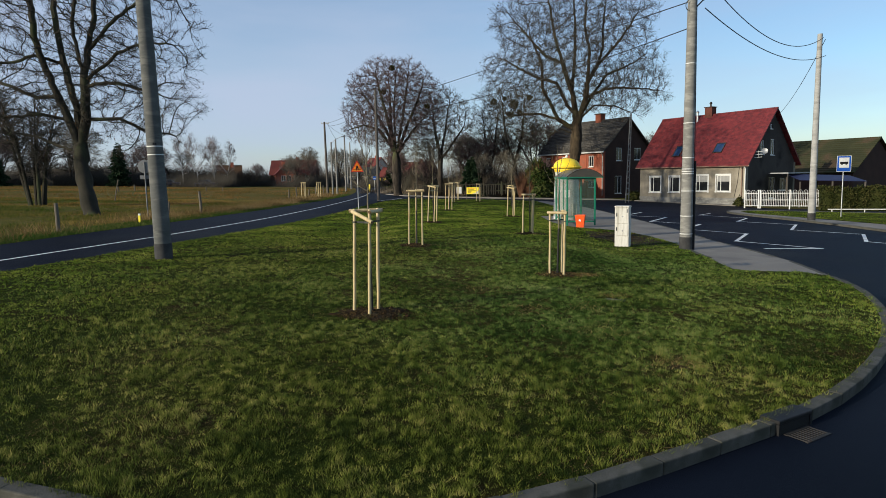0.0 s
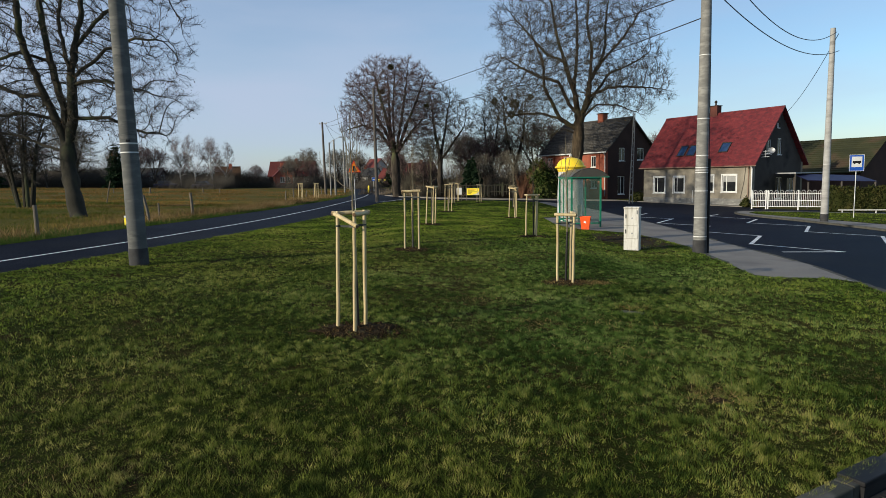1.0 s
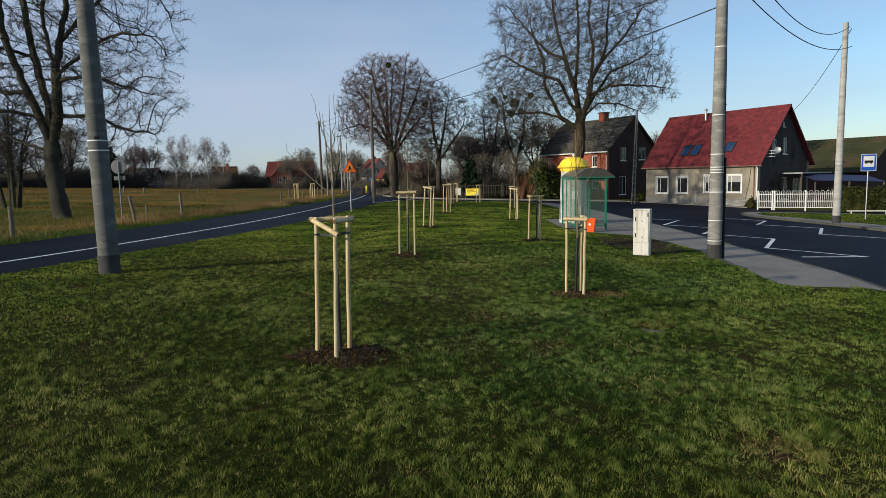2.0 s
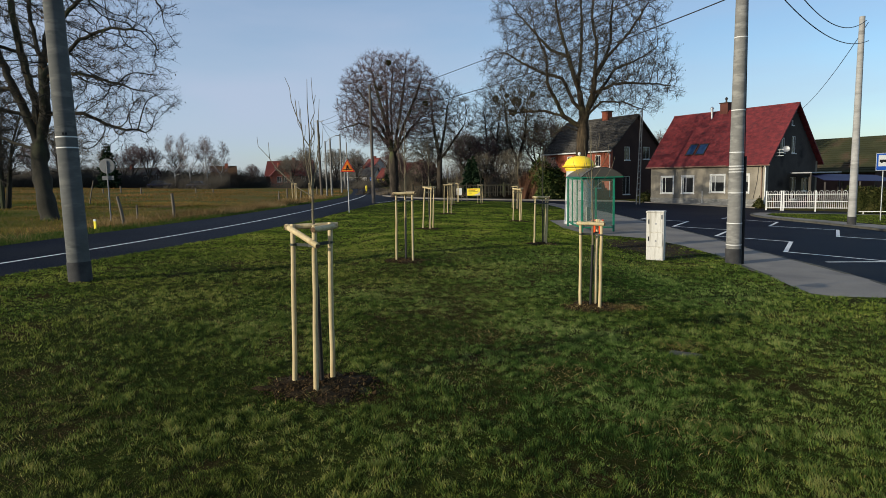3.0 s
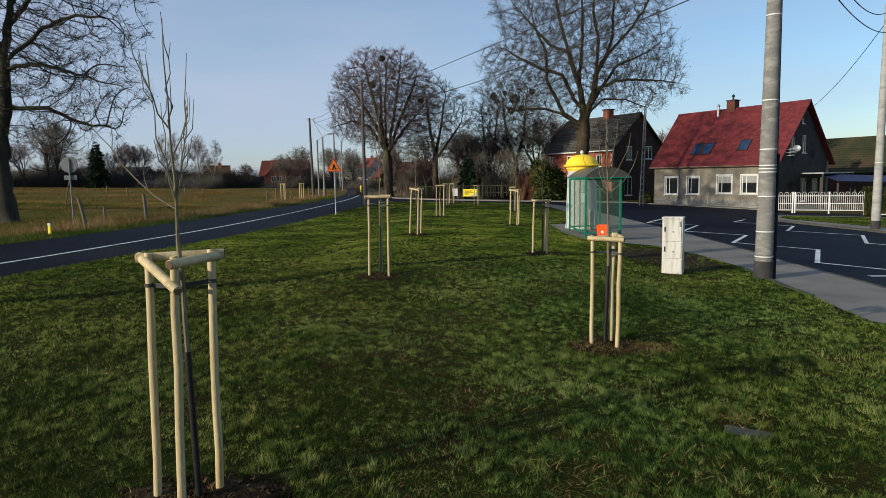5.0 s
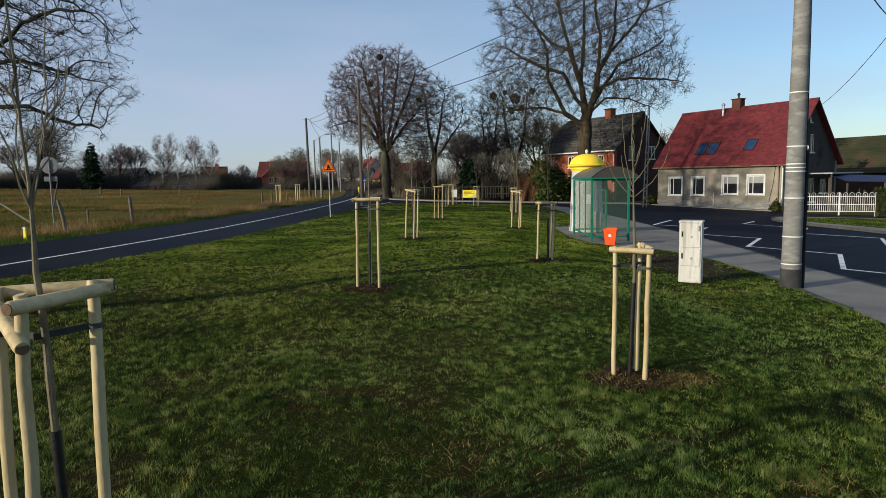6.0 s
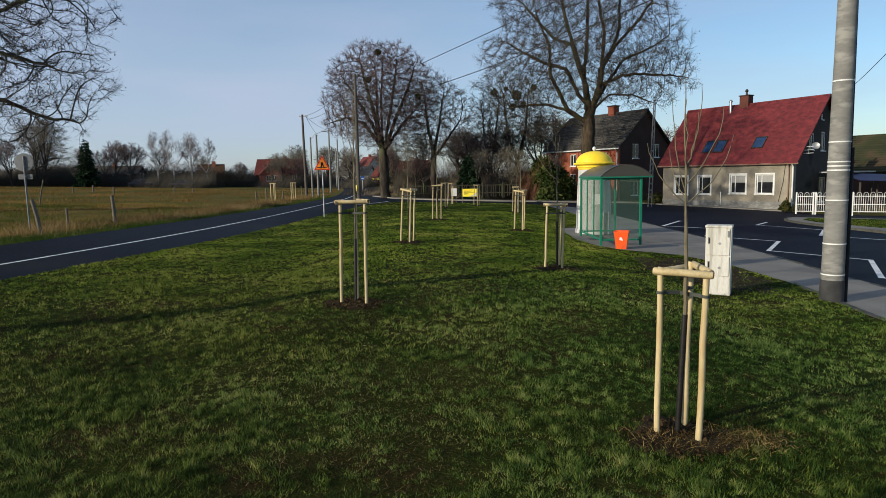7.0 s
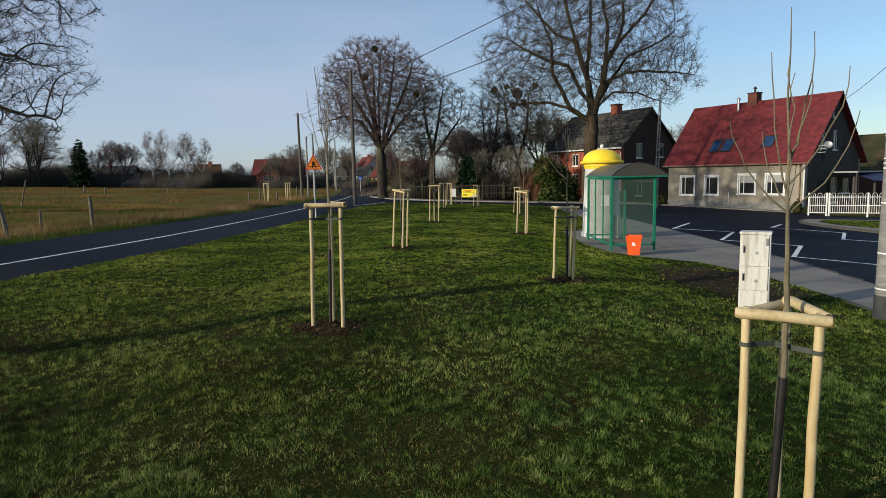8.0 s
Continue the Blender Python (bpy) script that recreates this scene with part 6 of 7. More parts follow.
warn = thing("warning_sign", pose(-6.7, 43.0, 0, 0, 0, 4), "orange triangular roadworks-style warning sign on a post", "road sign")
part("post", Geo().tube([(0, .03, -.2), (0, .03, 3.3)], [.03, .03], 12), "steel", warn, smooth=True)
tri = [(-.45, 0), (.45, 0), (0, .80)]
back = part("rim_plate", Geo().prism(tri, 0, .012, pose(0, .0, 2.58, 90)), "sign_red", warn, "red triangular rim")
part("face", Geo().prism([(-.36, .05), (.36, .05), (0, .69)], 0, .004, pose(0, -.013, 2.58, 90)), "orange", back, "orange face")
part("symbol", Geo().prism([(-.10, .10), (-.03, .10), (.02, .26), (.10, .10), (.15, .12), (.06, .32), (.05, .42), (-.05, .42), (-.07, .28)], 0, .004, pose(0, -.018, 2.58, 90)), "black", back, "dark symbol")
part("bar", Geo().prism([(-.28, .13), (.28, .13), (.26, .17), (-.26, .17)], 0, .003, pose(0, -.0172, 2.58, 90)), "black", back, "dark stripe")

give = thing("road_sign", pose(-17.3, 34.5, -.1, 0, 0, 8), "round road sign seen from its grey back", "road sign")
part("post", Geo().tube([(0, 0, -.25), (0, 0, 3.06)], [.035, .035], 12), "zinc_dull", give, smooth=True)
part("disc", Geo().lathe([(.0, 0), (.35, 0), (.375, .008), (.375, .016), (.35, .024), (0, .024)], 32, pose(.0, .05, 2.80, 90)), "zinc_dull", give, "grey metal disc")
part("plate", Geo().box((-.28, .04, 2.1), (.28, .06, 2.31), bevel=.005), "zinc_dull", give, "grey supplementary plate")
for z in (2.6, 2.84, 2.2):
    part("clamp", Geo().box((-.08, -.04, z), (.08, .05, z + .03)), "zinc_dull", give)

for x, y, label in ((-15.4, 29.9, "small yellow marker post beside the road"),):
    mk = thing("marker_post", pose(x, y, -.14), label, "marker post")
    part("post", Geo().box((-.05, -.03, 0), (.05, .03, .42), bevel=.01), "sign_yellow", mk)
    part("cap", Geo().box((-.052, -.032, .40), (.052, .032, .49), bevel=.01), "frame_white", mk, "pale cap")


# meadow fence posts
def fence_post(x, y, h, lean, r, seed, label="weathered grey wooden fence post in dry grass"):
    rng = random.Random(seed)
    ob = thing("fence_post", pose(x, y, -.14), label, "fence post", "meadow fence posts")
    top = Vector((lean, rng.uniform(-.05, .05), h))
    part("post", Geo().tube([(0, 0, -.2), top * .5 + Vector((rng.uniform(-.02, .02), 0, 0)), top], [r, r * .95, r * .85], 9), "post", ob, smooth=True)


for k, (x, y, h, lean, r) in enumerate(((-16.3, 25.0, 1.2, -.03, .085), (-15.8, 33.0, 1.38, -.24, .08), (-15.95, 38.6, 1.38, -.08, .09), (-17.2, 36.9, .8, .02, .055),
                                        (-17.5, 64.8, .95, .02, .07), (-17.45, 67.6, 1.15, .0, .08),
                                        (-17.2, 72.0, .85, .1, .08), (-17.1, 75.4, 1.1, .0, .07), (-17.0, 79.2, 1.2, .0, .08), (-29.8, 53.5, 1.9, .5, .05),
                                        (-45.5, 87, .9, 0, .11), (-41, 83.6, .8, .04, .11), (-46.2, 84, .6, 0, .08), (-36.8, 90.7, .7, 0, .08), (-34.7, 91.6, .6, 0, .08))):
    fence_post(x, y, h, lean, r, k, "leaning grey wooden fence post in dry grass" if abs(lean) > .1 else "weathered grey wooden fence post in dry grass")

# pale stake frames of more young trees across the road
for k, (x, y) in enumerate(((-15.9, 64.6), (-15.6, 70.4))):
    fr = thing("tree_stake_frame", pose(x, y, -.14, 0, 0, 20 * k), "pale wooden stake frame beside the road", "tree stakes", "tree stakes by the road")
    for sx, sy in ((-.2, 0), (.2, 0), (0, .3)):
        part("stake", Geo().tube([(sx, sy, -.1), (sx, sy, 1.7)], [.04, .04], 8), "stake", fr)
    part("crossbar", Geo().box((-.28, -.05, 1.64), (.28, -.0, 1.72), bevel=.01), "stake", fr)
    part("crossbar", Geo().box((-.05, 0, 1.66), (.0, .34, 1.72), bevel=.01), "stake", fr)

# notice boards at the end of the lawn
yb = thing("notice_board", pose(1.72, 64.0, -.02, 0, 0, -4), "yellow printed banner board on two posts", "notice board")
for x in (-.66, .66):
    part("post", Geo().box((x - .04, .0, -.1), (x + .04, .08, 1.35)), "post", yb)
pb = part("board", Geo().box((-.62, -.03, .60), (.62, .0, 1.28), bevel=.006), "sign_yellow", yb)
part("print_band", Geo().prism([(-.1, .62), (.60, .62), (.60, 1.0), (.42, .78)], 0, .004, pose(0, -.031, 0, 90)), "cabinet", pb, "grey printed corner")
for k, (a, b, z) in enumerate(((-.5, .3, 1.16), (-.5, .15, 1.06), (-.5, .4, .96), (-.5, -.12, .84), (-.5, -.2, .74))):
    part("print_line", Geo().box((a, -.036, z), (b, -.031, z + .035)), "black" if k else "sign_red", pb, "dark printed line")
wb = thing("notice_board", pose(.32, 64.2, -.02), "small white board on posts", "notice board")
for x in (-.2, .2):
    part("post", Geo().box((x - .03, 0, -.1), (x + .03, .06, 1.25)), "post", wb)
part("board", Geo().box((-.26, -.03, .62), (.26, .0, 1.30), bevel=.006), "frame_white", wb)

slab = new("manhole_slab")
slab.matrix_basis = pose(3.25, 11.37, float(elev(3.25, 11.37)), 0, 0, -28)
laid(slab, "small grey concrete slab sunk in the lawn", "slab")
part("slab", Geo().box((-.20, -.10, -.05), (.20, .10, .010), bevel=.012), "kerb", slab)

# far street signs
bs = thing("road_sign", pose(-13.2, 100, -.1, 0, 0, 10), "blue and white direction sign by the far street", "road sign")
part("post", Geo().tube([(0, .03, 0), (0, .03, 2.3)], [.04, .04], 8), "steel", bs)
part("panel", Geo().box((-.25, -.02, 1.8), (.25, 0, 2.35), bevel=.01), "blue_sign", bs)
part("arrow", Geo().prism([(-.18, -.03), (.04, -.03), (.04, -.1), (.19, .02), (.04, .14), (.04, .07), (-.18, .07)], 0, .004, pose(0, -.021, 2.0, 90)), "frame_white", bs, "white arrow")
yp = thing("bollard", pose(-13.6, 97, -.1), "yellow traffic island bollard", "bollard")
part("post", Geo().lathe([(.18, 0), (.18, .1), (.14, .15), (.14, 1.0), (.10, 1.1), (.02, 1.12)], 16), "sign_yellow", yp, smooth=True)


# ---- houses ----
def walling(x0_x1, zs, openings, thick, step=.3):
    """An upright wall in the local xz plane, of strips that leave the openings free; x0_x1(z) gives its width."""
    g = Geo()
    levels = sorted(set([zs[0], zs[1]] + [z for o in openings for z in (o[2], o[3])] + list(np.arange(zs[0], zs[1], step))))
    for za, zb in zip(levels, levels[1:]):
        if zb - za < 1e-4:
            continue
        zm = (za + zb) / 2
        a, b = x0_x1(zm)
        cuts = sorted((o[0], o[1]) for o in openings if o[2] <= zm <= o[3])
        x = a
        for c, d in cuts + [(b, b)]:
            if c - x > 1e-3:
                g.box((x, 0, za), (c, thick, zb))
            x = max(x, d)
    return g


def window(parent, x0, x1, z0, z1, m, frame_w=.09, mullion=True, pane_mat="pane", frame_mat="frame_white", curtain=0.0, surround=.0, depth=.12):
    """A window in an opening of a wall in the local xz plane at m: frame, mullion, sill, panes behind."""
    fw = frame_w
    g = Geo()
    for lo, hi in (((x0, z0), (x0 + fw, z1)), ((x1 - fw, z0), (x1, z1)), ((x0 + fw, z0), (x1 - fw, z0 + fw)), ((x0 + fw, z1 - fw), (x1 - fw, z1))):
        g.box((lo[0], depth - .06, lo[1]), (hi[0], depth, hi[1]), m)
    win = part("window", g, frame_mat, parent, "window with a pale frame")
    if mullion:
        xm = x0 + (x1 - x0) * (.30 if surround else .5)
        part("mullion", Geo().box((xm - .03, depth - .055, z0 + fw), (xm + .03, depth - .005, z1 - fw), m), frame_mat, win)
    if surround:
        s = surround
        g = Geo()
        for lo, hi in (((x0 - s, z0 - s), (x0, z1 + s)), ((x1, z0 - s), (x1 + s, z1 + s)), ((x0, z1), (x1, z1 + s))):
            g.box((lo[0], -.02, lo[1]), (hi[0], .06, hi[1]), m)
        part("surround", g, frame_mat, win, "white painted surround")
    part("sill", Geo().box((x0 - surround - .04, -.07, z0 - .07), (x1 + surround + .04, depth, z0), m), frame_mat, win)
    part("pane", Geo().box((x0 + fw, depth - .035, z0 + fw), (x1 - fw, depth - .025, z1 - fw), m), pane_mat, win, "dark reflecting pane")
    if curtain:
        zc = z1 - (z1 - z0) * curtain
        part("blind", Geo().box((x0 + fw + .01, depth - .045, zc), (x1 - fw - .01, depth - .038, z1 - fw - .01), m), "curtain", win, "pale blind")
    return win


def gabled(name, x, y, turn, L, D, eave, ridge, wall, gable, roof, label, front=(), side=(), over=.35, sheets=0, thick=.3, roof_thick=.10, eaves_over=.35, floor_drop=.5,
           curtains=(), surround=.0, category="house", courses=0):
    """A gabled house: local x runs along the front, y to its back."""
    ob = thing(name, pose(x, y, 0, 0, 0, turn), label, category)
    I = Matrix.Identity(4)
    slope = (ridge - eave) / (D / 2)
    part("front_wall", walling(lambda z: (0, L), (-floor_drop, eave), front, thick, 50), wall, ob)
    back = walling(lambda z: (0, L), (-floor_drop, eave), (), thick, 50)
    part("back_wall", Geo().add(back.v, back.f, Matrix.Translation((0, D - thick, 0))), wall, ob)
    right = Matrix.Translation((L, 0, 0)) @ Matrix.Rotation(math.pi / 2, 4, 'Z')

    def width(z):
        inset = max(0, (z + .15 - eave) / slope)
        return inset + thick * (z <= eave), D - inset - thick * (z <= eave)

    if side:
        r = walling(width, (-floor_drop, ridge - .15), side, thick)
        part("gable_wall", Geo().add(r.v, r.f, right), gable, ob)
    else:
        part("gable_wall", Geo().prism([(thick, -floor_drop), (D - thick, -floor_drop), (D - thick, eave - .1), (D / 2, ridge - .12), (thick, eave - .1)], L - thick, L,
                                       Matrix(((0, 0, 1, 0), (1, 0, 0, 0), (0, 1, 0, 0), (0, 0, 0, 1)))), gable, ob)
    plain = [(thick, -floor_drop), (D - thick, -floor_drop), (D - thick, eave - .1), (D / 2, ridge - .12), (thick, eave - .1)]
    stand = Matrix(((0, 0, 1, 0), (1, 0, 0, 0), (0, 1, 0, 0), (0, 0, 0, 1)))
    part("gable_wall", Geo().prism(plain, 0, thick, stand), gable, ob)
    for k, o in enumerate(front):
        window(ob, *o, I, curtain=curtains[k] if k < len(curtains) else 0, surround=surround)
    for o in side:
        window(ob, *o, right, .07)
    # roof slopes
    run = math.hypot(D / 2, ridge - eave)
    a = math.atan2(ridge - eave, D / 2)
    for k, m in enumerate((Matrix.Translation((0, 0, eave)) @ Matrix.Rotation(a, 4, 'X'), Matrix.Translation((L, D, eave)) @ Matrix.Rotation(math.pi, 4, 'Z') @ Matrix.Rotation(a, 4, 'X'))):
        rf = part("roof", Geo().box((-over, -eaves_over, 0), (L + over, run, roof_thick), m), roof, ob, "roof slope")
        if sheets and k == 0:
            n = sheets
            w = (L + 2 * over) / n
            for i in range(n):
                s = part("roof_sheet", Geo().box((-over + i * w + .012, -eaves_over - .03, roof_thick + .004 + .006 * (i % 2)), (-over + (i + 1) * w + .012, run - .01, roof_thick + .022 + .006 * (i % 2)), m), roof, rf)
        if courses and k == 0:
            n = courses
            for i in range(n):
                y0, y1 = -eaves_over + i * (run + eaves_over) / n, -eaves_over + (i + 1) * (run + eaves_over) / n
                g = Geo().add([(-over, y0, roof_thick + .05), (L + over, y0, roof_thick + .05), (L + over, y1 + .04, roof_thick + .006), (-over, y1 + .04, roof_thick + .006),
                               (-over, y0, roof_thick), (L + over, y0, roof_thick)], [(0, 1, 2, 3), (4, 5, 1, 0)], m)
                part("tile_course", g, roof, rf)
    part("ridge_cap", Geo().tube([(-over, D / 2, ridge + roof_thick * .9), (L + over, D / 2, ridge + roof_thick * .9)], [.11, .11], 8), roof, ob)
    return ob


HX, HY, HT = 20.1, 68.6, -57.56
house = gabled("house", HX, HY, HT, 12.4, 7.9, 3.72, 8.65, "render_wall", "dark_wall", "red_roof", "grey rendered house with a steep red roof",
               ((1.35, 2.75, .88, 2.52), (3.85, 5.1, .92, 2.52), (7.0, 8.42, 1.02, 2.6), (9.35, 10.8, 1.02, 2.6)),
               ((1.95, 2.65, 4.45, 5.75), (3.65, 4.3, 4.4, 5.9), (3.5, 3.85, 6.85, 7.3), (3.6, 4.6, .3, 2.3), (5.4, 6.5, 1.0, 2.2)), .42, 13, eaves_over=.45, curtains=(.0, .1, .42, .4), surround=.11)
tri_m = Matrix.Translation((0, 0, 3.72)) @ Matrix.Rotation(math.atan2(4.93, 3.95), 4, 'X')
for x0, x1, y0, y1 in ((3.72, 4.62, .95, 2.3), (4.8, 5.8, .95, 2.3), (8.35, 9.35, 1.2, 2.4)):
    sl = part("skylight", Geo().box((x0, y0, .10), (x1, y0 + .08, .2), tri_m).box((x0, y1 - .08, .10), (x1, y1, .2), tri_m).box((x0, y0 + .08, .10), (x0 + .08, y1 - .08, .2), tri_m)
              .box((x1 - .08, y0 + .08, .10), (x1, y1 - .08, .2), tri_m), "iron", house, "roof window")
    part("pane", Geo().box((x0 + .08, y0 + .08, .15), (x1 - .08, y1 - .08, .17), tri_m), "sky_pane", sl, "blue sky-reflecting pane")
part("chimney", Geo().box((5.15, 3.65, 8.1), (6.0, 4.35, 9.5), bevel=.02), "brick_red", house, "dark red brick chimney")
part("chimney_cap", Geo().box((5.09, 3.59, 9.5), (6.06, 4.41, 9.58)), "brick_dark", house)
part("chimney_pot", Geo().lathe([(.09, 9.56), (.08, 9.86), (.14, 9.9), (.14, 9.98), (.05, 10.1)], 12, Matrix.Translation((5.6, 4.0, 0))), "iron", house, "dark chimney cowl", smooth=True)
part("flue", Geo().tube([(4.45, 3.45, 7.9), (4.45, 3.45, 9.1)], [.11, .11], 14), "steel", house, "bright steel flue pipe", smooth=True)
part("flue_cap", Geo().lathe([(.11, 9.05), (.17, 9.1), (.17, 9.15), (.03, 9.3)], 14, Matrix.Translation((4.45, 3.45, 0))), "steel", house, smooth=True)
part("gutter", Geo().tube([(-.4, -.33, 3.44), (12.9, -.33, 3.40)], [.065, .065], 10), "rust_pipe", house, "brown gutter")
part("downpipe", Geo().tube([(12.05, -.28, 3.4), (12.05, -.08, 3.1), (12.05, -.08, .1)], [.05, .05, .05], 10), "rust_pipe", house, "brown rain pipe")
part("downpipe", Geo().tube([(12.38, -.30, 3.4), (12.38, -.09, 3.15), (12.38, -.09, .1)], [.055, .055, .055], 10), "frame_white", house, "white rain pipe")
part("cable", Geo().tube([(11.2, -.02, .1), (11.6, -.02, 2.0), (11.75, -.02, 3.6)], [.02, .02, .02], 6), "wire", house)
part("vent_pipe", Geo().tube([(6.15, -.05, .0), (6.15, -.05, 1.15)], [.03, .03], 8), "frame_white", house, "short white pipe")
part("plinth", Geo().box((-.02, -.05, -.5), (12.52, -.002, .42)), "concrete", house, "grey plinth")
gx = 12.4
aim = Matrix.Translation((gx + .62, 1.75, 4.7)) @ Vector((.55, -.8, .35)).to_track_quat("Z", "Y").to_matrix().to_4x4()
dish = part("satellite_dish", Geo().lathe([(.02, 0), (.14, .02), (.23, .06), (.28, .10), (.285, .11), (.23, .08), (.14, .035), (.02, .02)], 24, aim), "zinc", house, "grey satellite dish", smooth=True)
part("bracket", Geo().tube([(gx, 2.0, 4.4), (gx + .45, 1.8, 4.4), (gx + .62, 1.75, 4.68)], [.025, .025, .025], 8), "steel", dish)
ant = part("antenna", Geo().tube([(gx, 1.2, 4.15), (gx + .55, .95, 4.15), (gx + .55, .95, 4.75)], [.02, .02, .02], 6), "steel", house, "small aerial")
for z in (4.05, 4.3, 4.55):
    part("element", Geo().tube([(gx + .3, .75, z + .1), (gx + .8, 1.15, z + .13)], [.02, .02], 6), "frame_white", ant)
part("lean_to", Geo().box((gx + .3, 3.0, 2.62), (gx + 2.2, 7.8, 2.72)), "zinc", house, "pale porch roof")
for y in (3.1, 7.6):
    part("porch_post", Geo().box((gx + 2.05, y - .06, -.5), (gx + 2.17, y + .06, 2.62)), "dark_wall", house)

# clipped bushes at the house corner
def bush(name, x, y, rx, rz, n, size, mat, label, seed, z=0.0, ry=None):
    rng = np.random.default_rng(seed)
    d = rng.normal(size=(n, 3))
    d /= np.linalg.norm(d, axis=1)[:, None]
    d[:, 2] = np.abs(d[:, 2])
    lump = 1 + .16 * np.sin(d[:, 0] * 5 + seed) + .12 * np.sin(d[:, 2] * 9 + d[:, 1] * 6)
    p = d * np.array([rx, ry or rx, rz]) * (lump * rng.uniform(.72, 1, n))[:, None]
    e = p + rng.normal(size=(n, 3)) * size
    ob = thing(name, pose(x, y, z), label, "bush")
    core = Geo().lathe([(rx * .6, -.1), (rx * .75, rz * .3), (rx * .6, rz * .65), (rx * .25, rz * .82), (.02, rz * .86)], 12)
    part("core", core, mat, ob, smooth=True)
    strips("foliage", p, e, size * .8, mat, seed, ob, "dense small leaves")


bush("bush", 26.0, 57.7, .42, .75, 900, .08, "hedge", "small rounded evergreen bush at a house corner", 1)
bush("bush", 26.5, 56.9, .3, .5, 600, .08, "hedge", "small rounded evergreen bush at a house corner", 2)
bush("bush", 10.3, 75.6, 2.5, 3.9, 9000, .2, "ivy", "broad ivy-grown evergreen bush before a brick house", 3)
bush("bush", 8.9, 75.9, 1.0, 1.9, 1600, .16, "ivy", "dark evergreen bush on the footway", 4)
bush("bush", 19.6, 69.2, .8, 1.0, 900, .1, "hedge", "low dark bush by the house wall", 5)

# the gable takes the darker brick, so its shade is painted in
brick = gabled("house", 11.8, 88.1, HT, 12, 8.5, 5.6, 9.6, "brick", "brick_dark", "old_roof", "old red-brick house with a mossy tile roof",
               ((1.2, 2.2, 1.0, 2.7), (1.2, 2.2, 3.6, 5.0), (4.4, 5.4, 1.0, 2.7), (4.4, 5.4, 3.6, 5.0), (9.4, 10.5, 1.0, 2.9), (9.4, 10.3, 3.6, 5.0)),
               ((2.2, 3.2, 4.3, 5.9), (5.4, 6.6, 4.4, 5.9), (2.0, 3.2, .2, 2.4)), .35, 0, eaves_over=.4, courses=20)
part("chimney", Geo().box((6.6, 3.9, 9.0), (7.6, 4.7, 10.5), bevel=.02), "brick", brick, "red brick chimney")
part("chimney_cap", Geo().box((6.5, 3.8, 10.5), (7.7, 4.8, 10.62)), "brick_dark", brick)
part("gutter", Geo().tube([(-.35, -.4, 5.38), (12.35, -.4, 5.36)], [.08, .08], 8), "frame_white", brick, "pale gutter")
part("downpipe", Geo().tube([(11.9, -.35, 5.3), (11.9, -.08, 5.0), (11.9, -.08, 0)], [.06, .06, .06], 8), "zinc", brick)
for x in (.9, 2.5, 4.1, 5.7, 9.0, 10.8):
    part("brick_pilaster", Geo().box((x - .12, -.06, -.5), (x + .12, -.002, 5.3)), "brick", brick)
part("brick_band", Geo().box((0, -.08, 3.1), (12, -.003, 3.3)), "brick", brick, "moulded brick band")

barn = gabled("barn", 38.3, 86.8, HT, 15, 11, 3.2, 7.1, "brick_dark", "brick_dark", "moss_roof", "long barn with a moss-covered roof", ((3, 5.4, -.2, 2.6),), (), .3, 0, courses=16, category="barn")

# canopy beside the house
can2 = thing("canopy", pose(33.6, 57.5, 0, 0, 0, -6), "dark blue tarpaulin canopy on posts", "canopy")
part("sheet", Geo().add([(-2.8, -1.5, 2.45), (2.8, -1.5, 2.25), (2.8, 1.6, 2.75), (-2.8, 1.6, 3.0), (-2.8, -1.5, 2.41), (2.8, -1.5, 2.21), (2.8, 1.6, 2.71), (-2.8, 1.6, 2.96)],
                       [(0, 1, 2, 3), (7, 6, 5, 4), (0, 4, 5, 1), (1, 5, 6, 2), (2, 6, 7, 3), (3, 7, 4, 0)]), "blue_tarp", can2)
for x in (-2.7, 0, 2.7):
    part("post", Geo().box((x - .05, -1.45, -.6), (x + .05, -1.35, 2.28)), "pole_dark", can2)
    part("post", Geo().box((x - .05, 1.45, -.6), (x + .05, 1.55, 2.75)), "pole_dark", can2)

# white metal fence
fen = thing("metal_fence", pose(25.0, 54.3, -.05, 0, 0, math.degrees(math.atan2(-2.6, 5.0))), "white metal fence with hooped tops", "fence")
FL = 5.7
for x in (0, 1.05, 1.2, 3.4, FL - .12, FL):
    part("post", Geo().box((x - .05, -.05, -.2), (x + .05, .05, 1.5), bevel=.01), "frame_white", fen)
for z in (.12, .62, 1.18):
    part("rail", Geo().box((.05, -.015, z), (1.0, .015, z + .05)), "frame_white", fen)
    part("rail", Geo().box((1.25, -.015, z), (3.35, .015, z + .05)), "frame_white", fen)
    part("rail", Geo().box((3.45, -.015, z), (FL - .17, .015, z + .05)), "frame_white", fen)
x = .12
k = 0
while x < FL - .2:
    if not any(abs(x - p) < .09 for p in (1.05, 1.2, 3.4)):
        part("picket", Geo().box((x - .012, -.012, .1), (x + .012, .012, 1.34)), "frame_white", fen)
        if k % 3 == 0:
            part("hoop", Geo().tube([(x + .13 + .13 * math.cos(a), 0, 1.34 + .14 * math.sin(a)) for a in np.linspace(math.pi, 0, 9)], [.012] * 9, 6), "frame_white", fen)
    x += .13
    k += 1
orn = thing("garden_ornament", pose(25.7, 54.7, -.05), "small tan garden ornament behind the fence", "ornament")
part("body", Geo().lathe([(.12, 0), (.16, .2), (.12, .5), (.14, .62), (.10, .78), (.01, 1.0)], 12), "stake_end", orn, smooth=True)

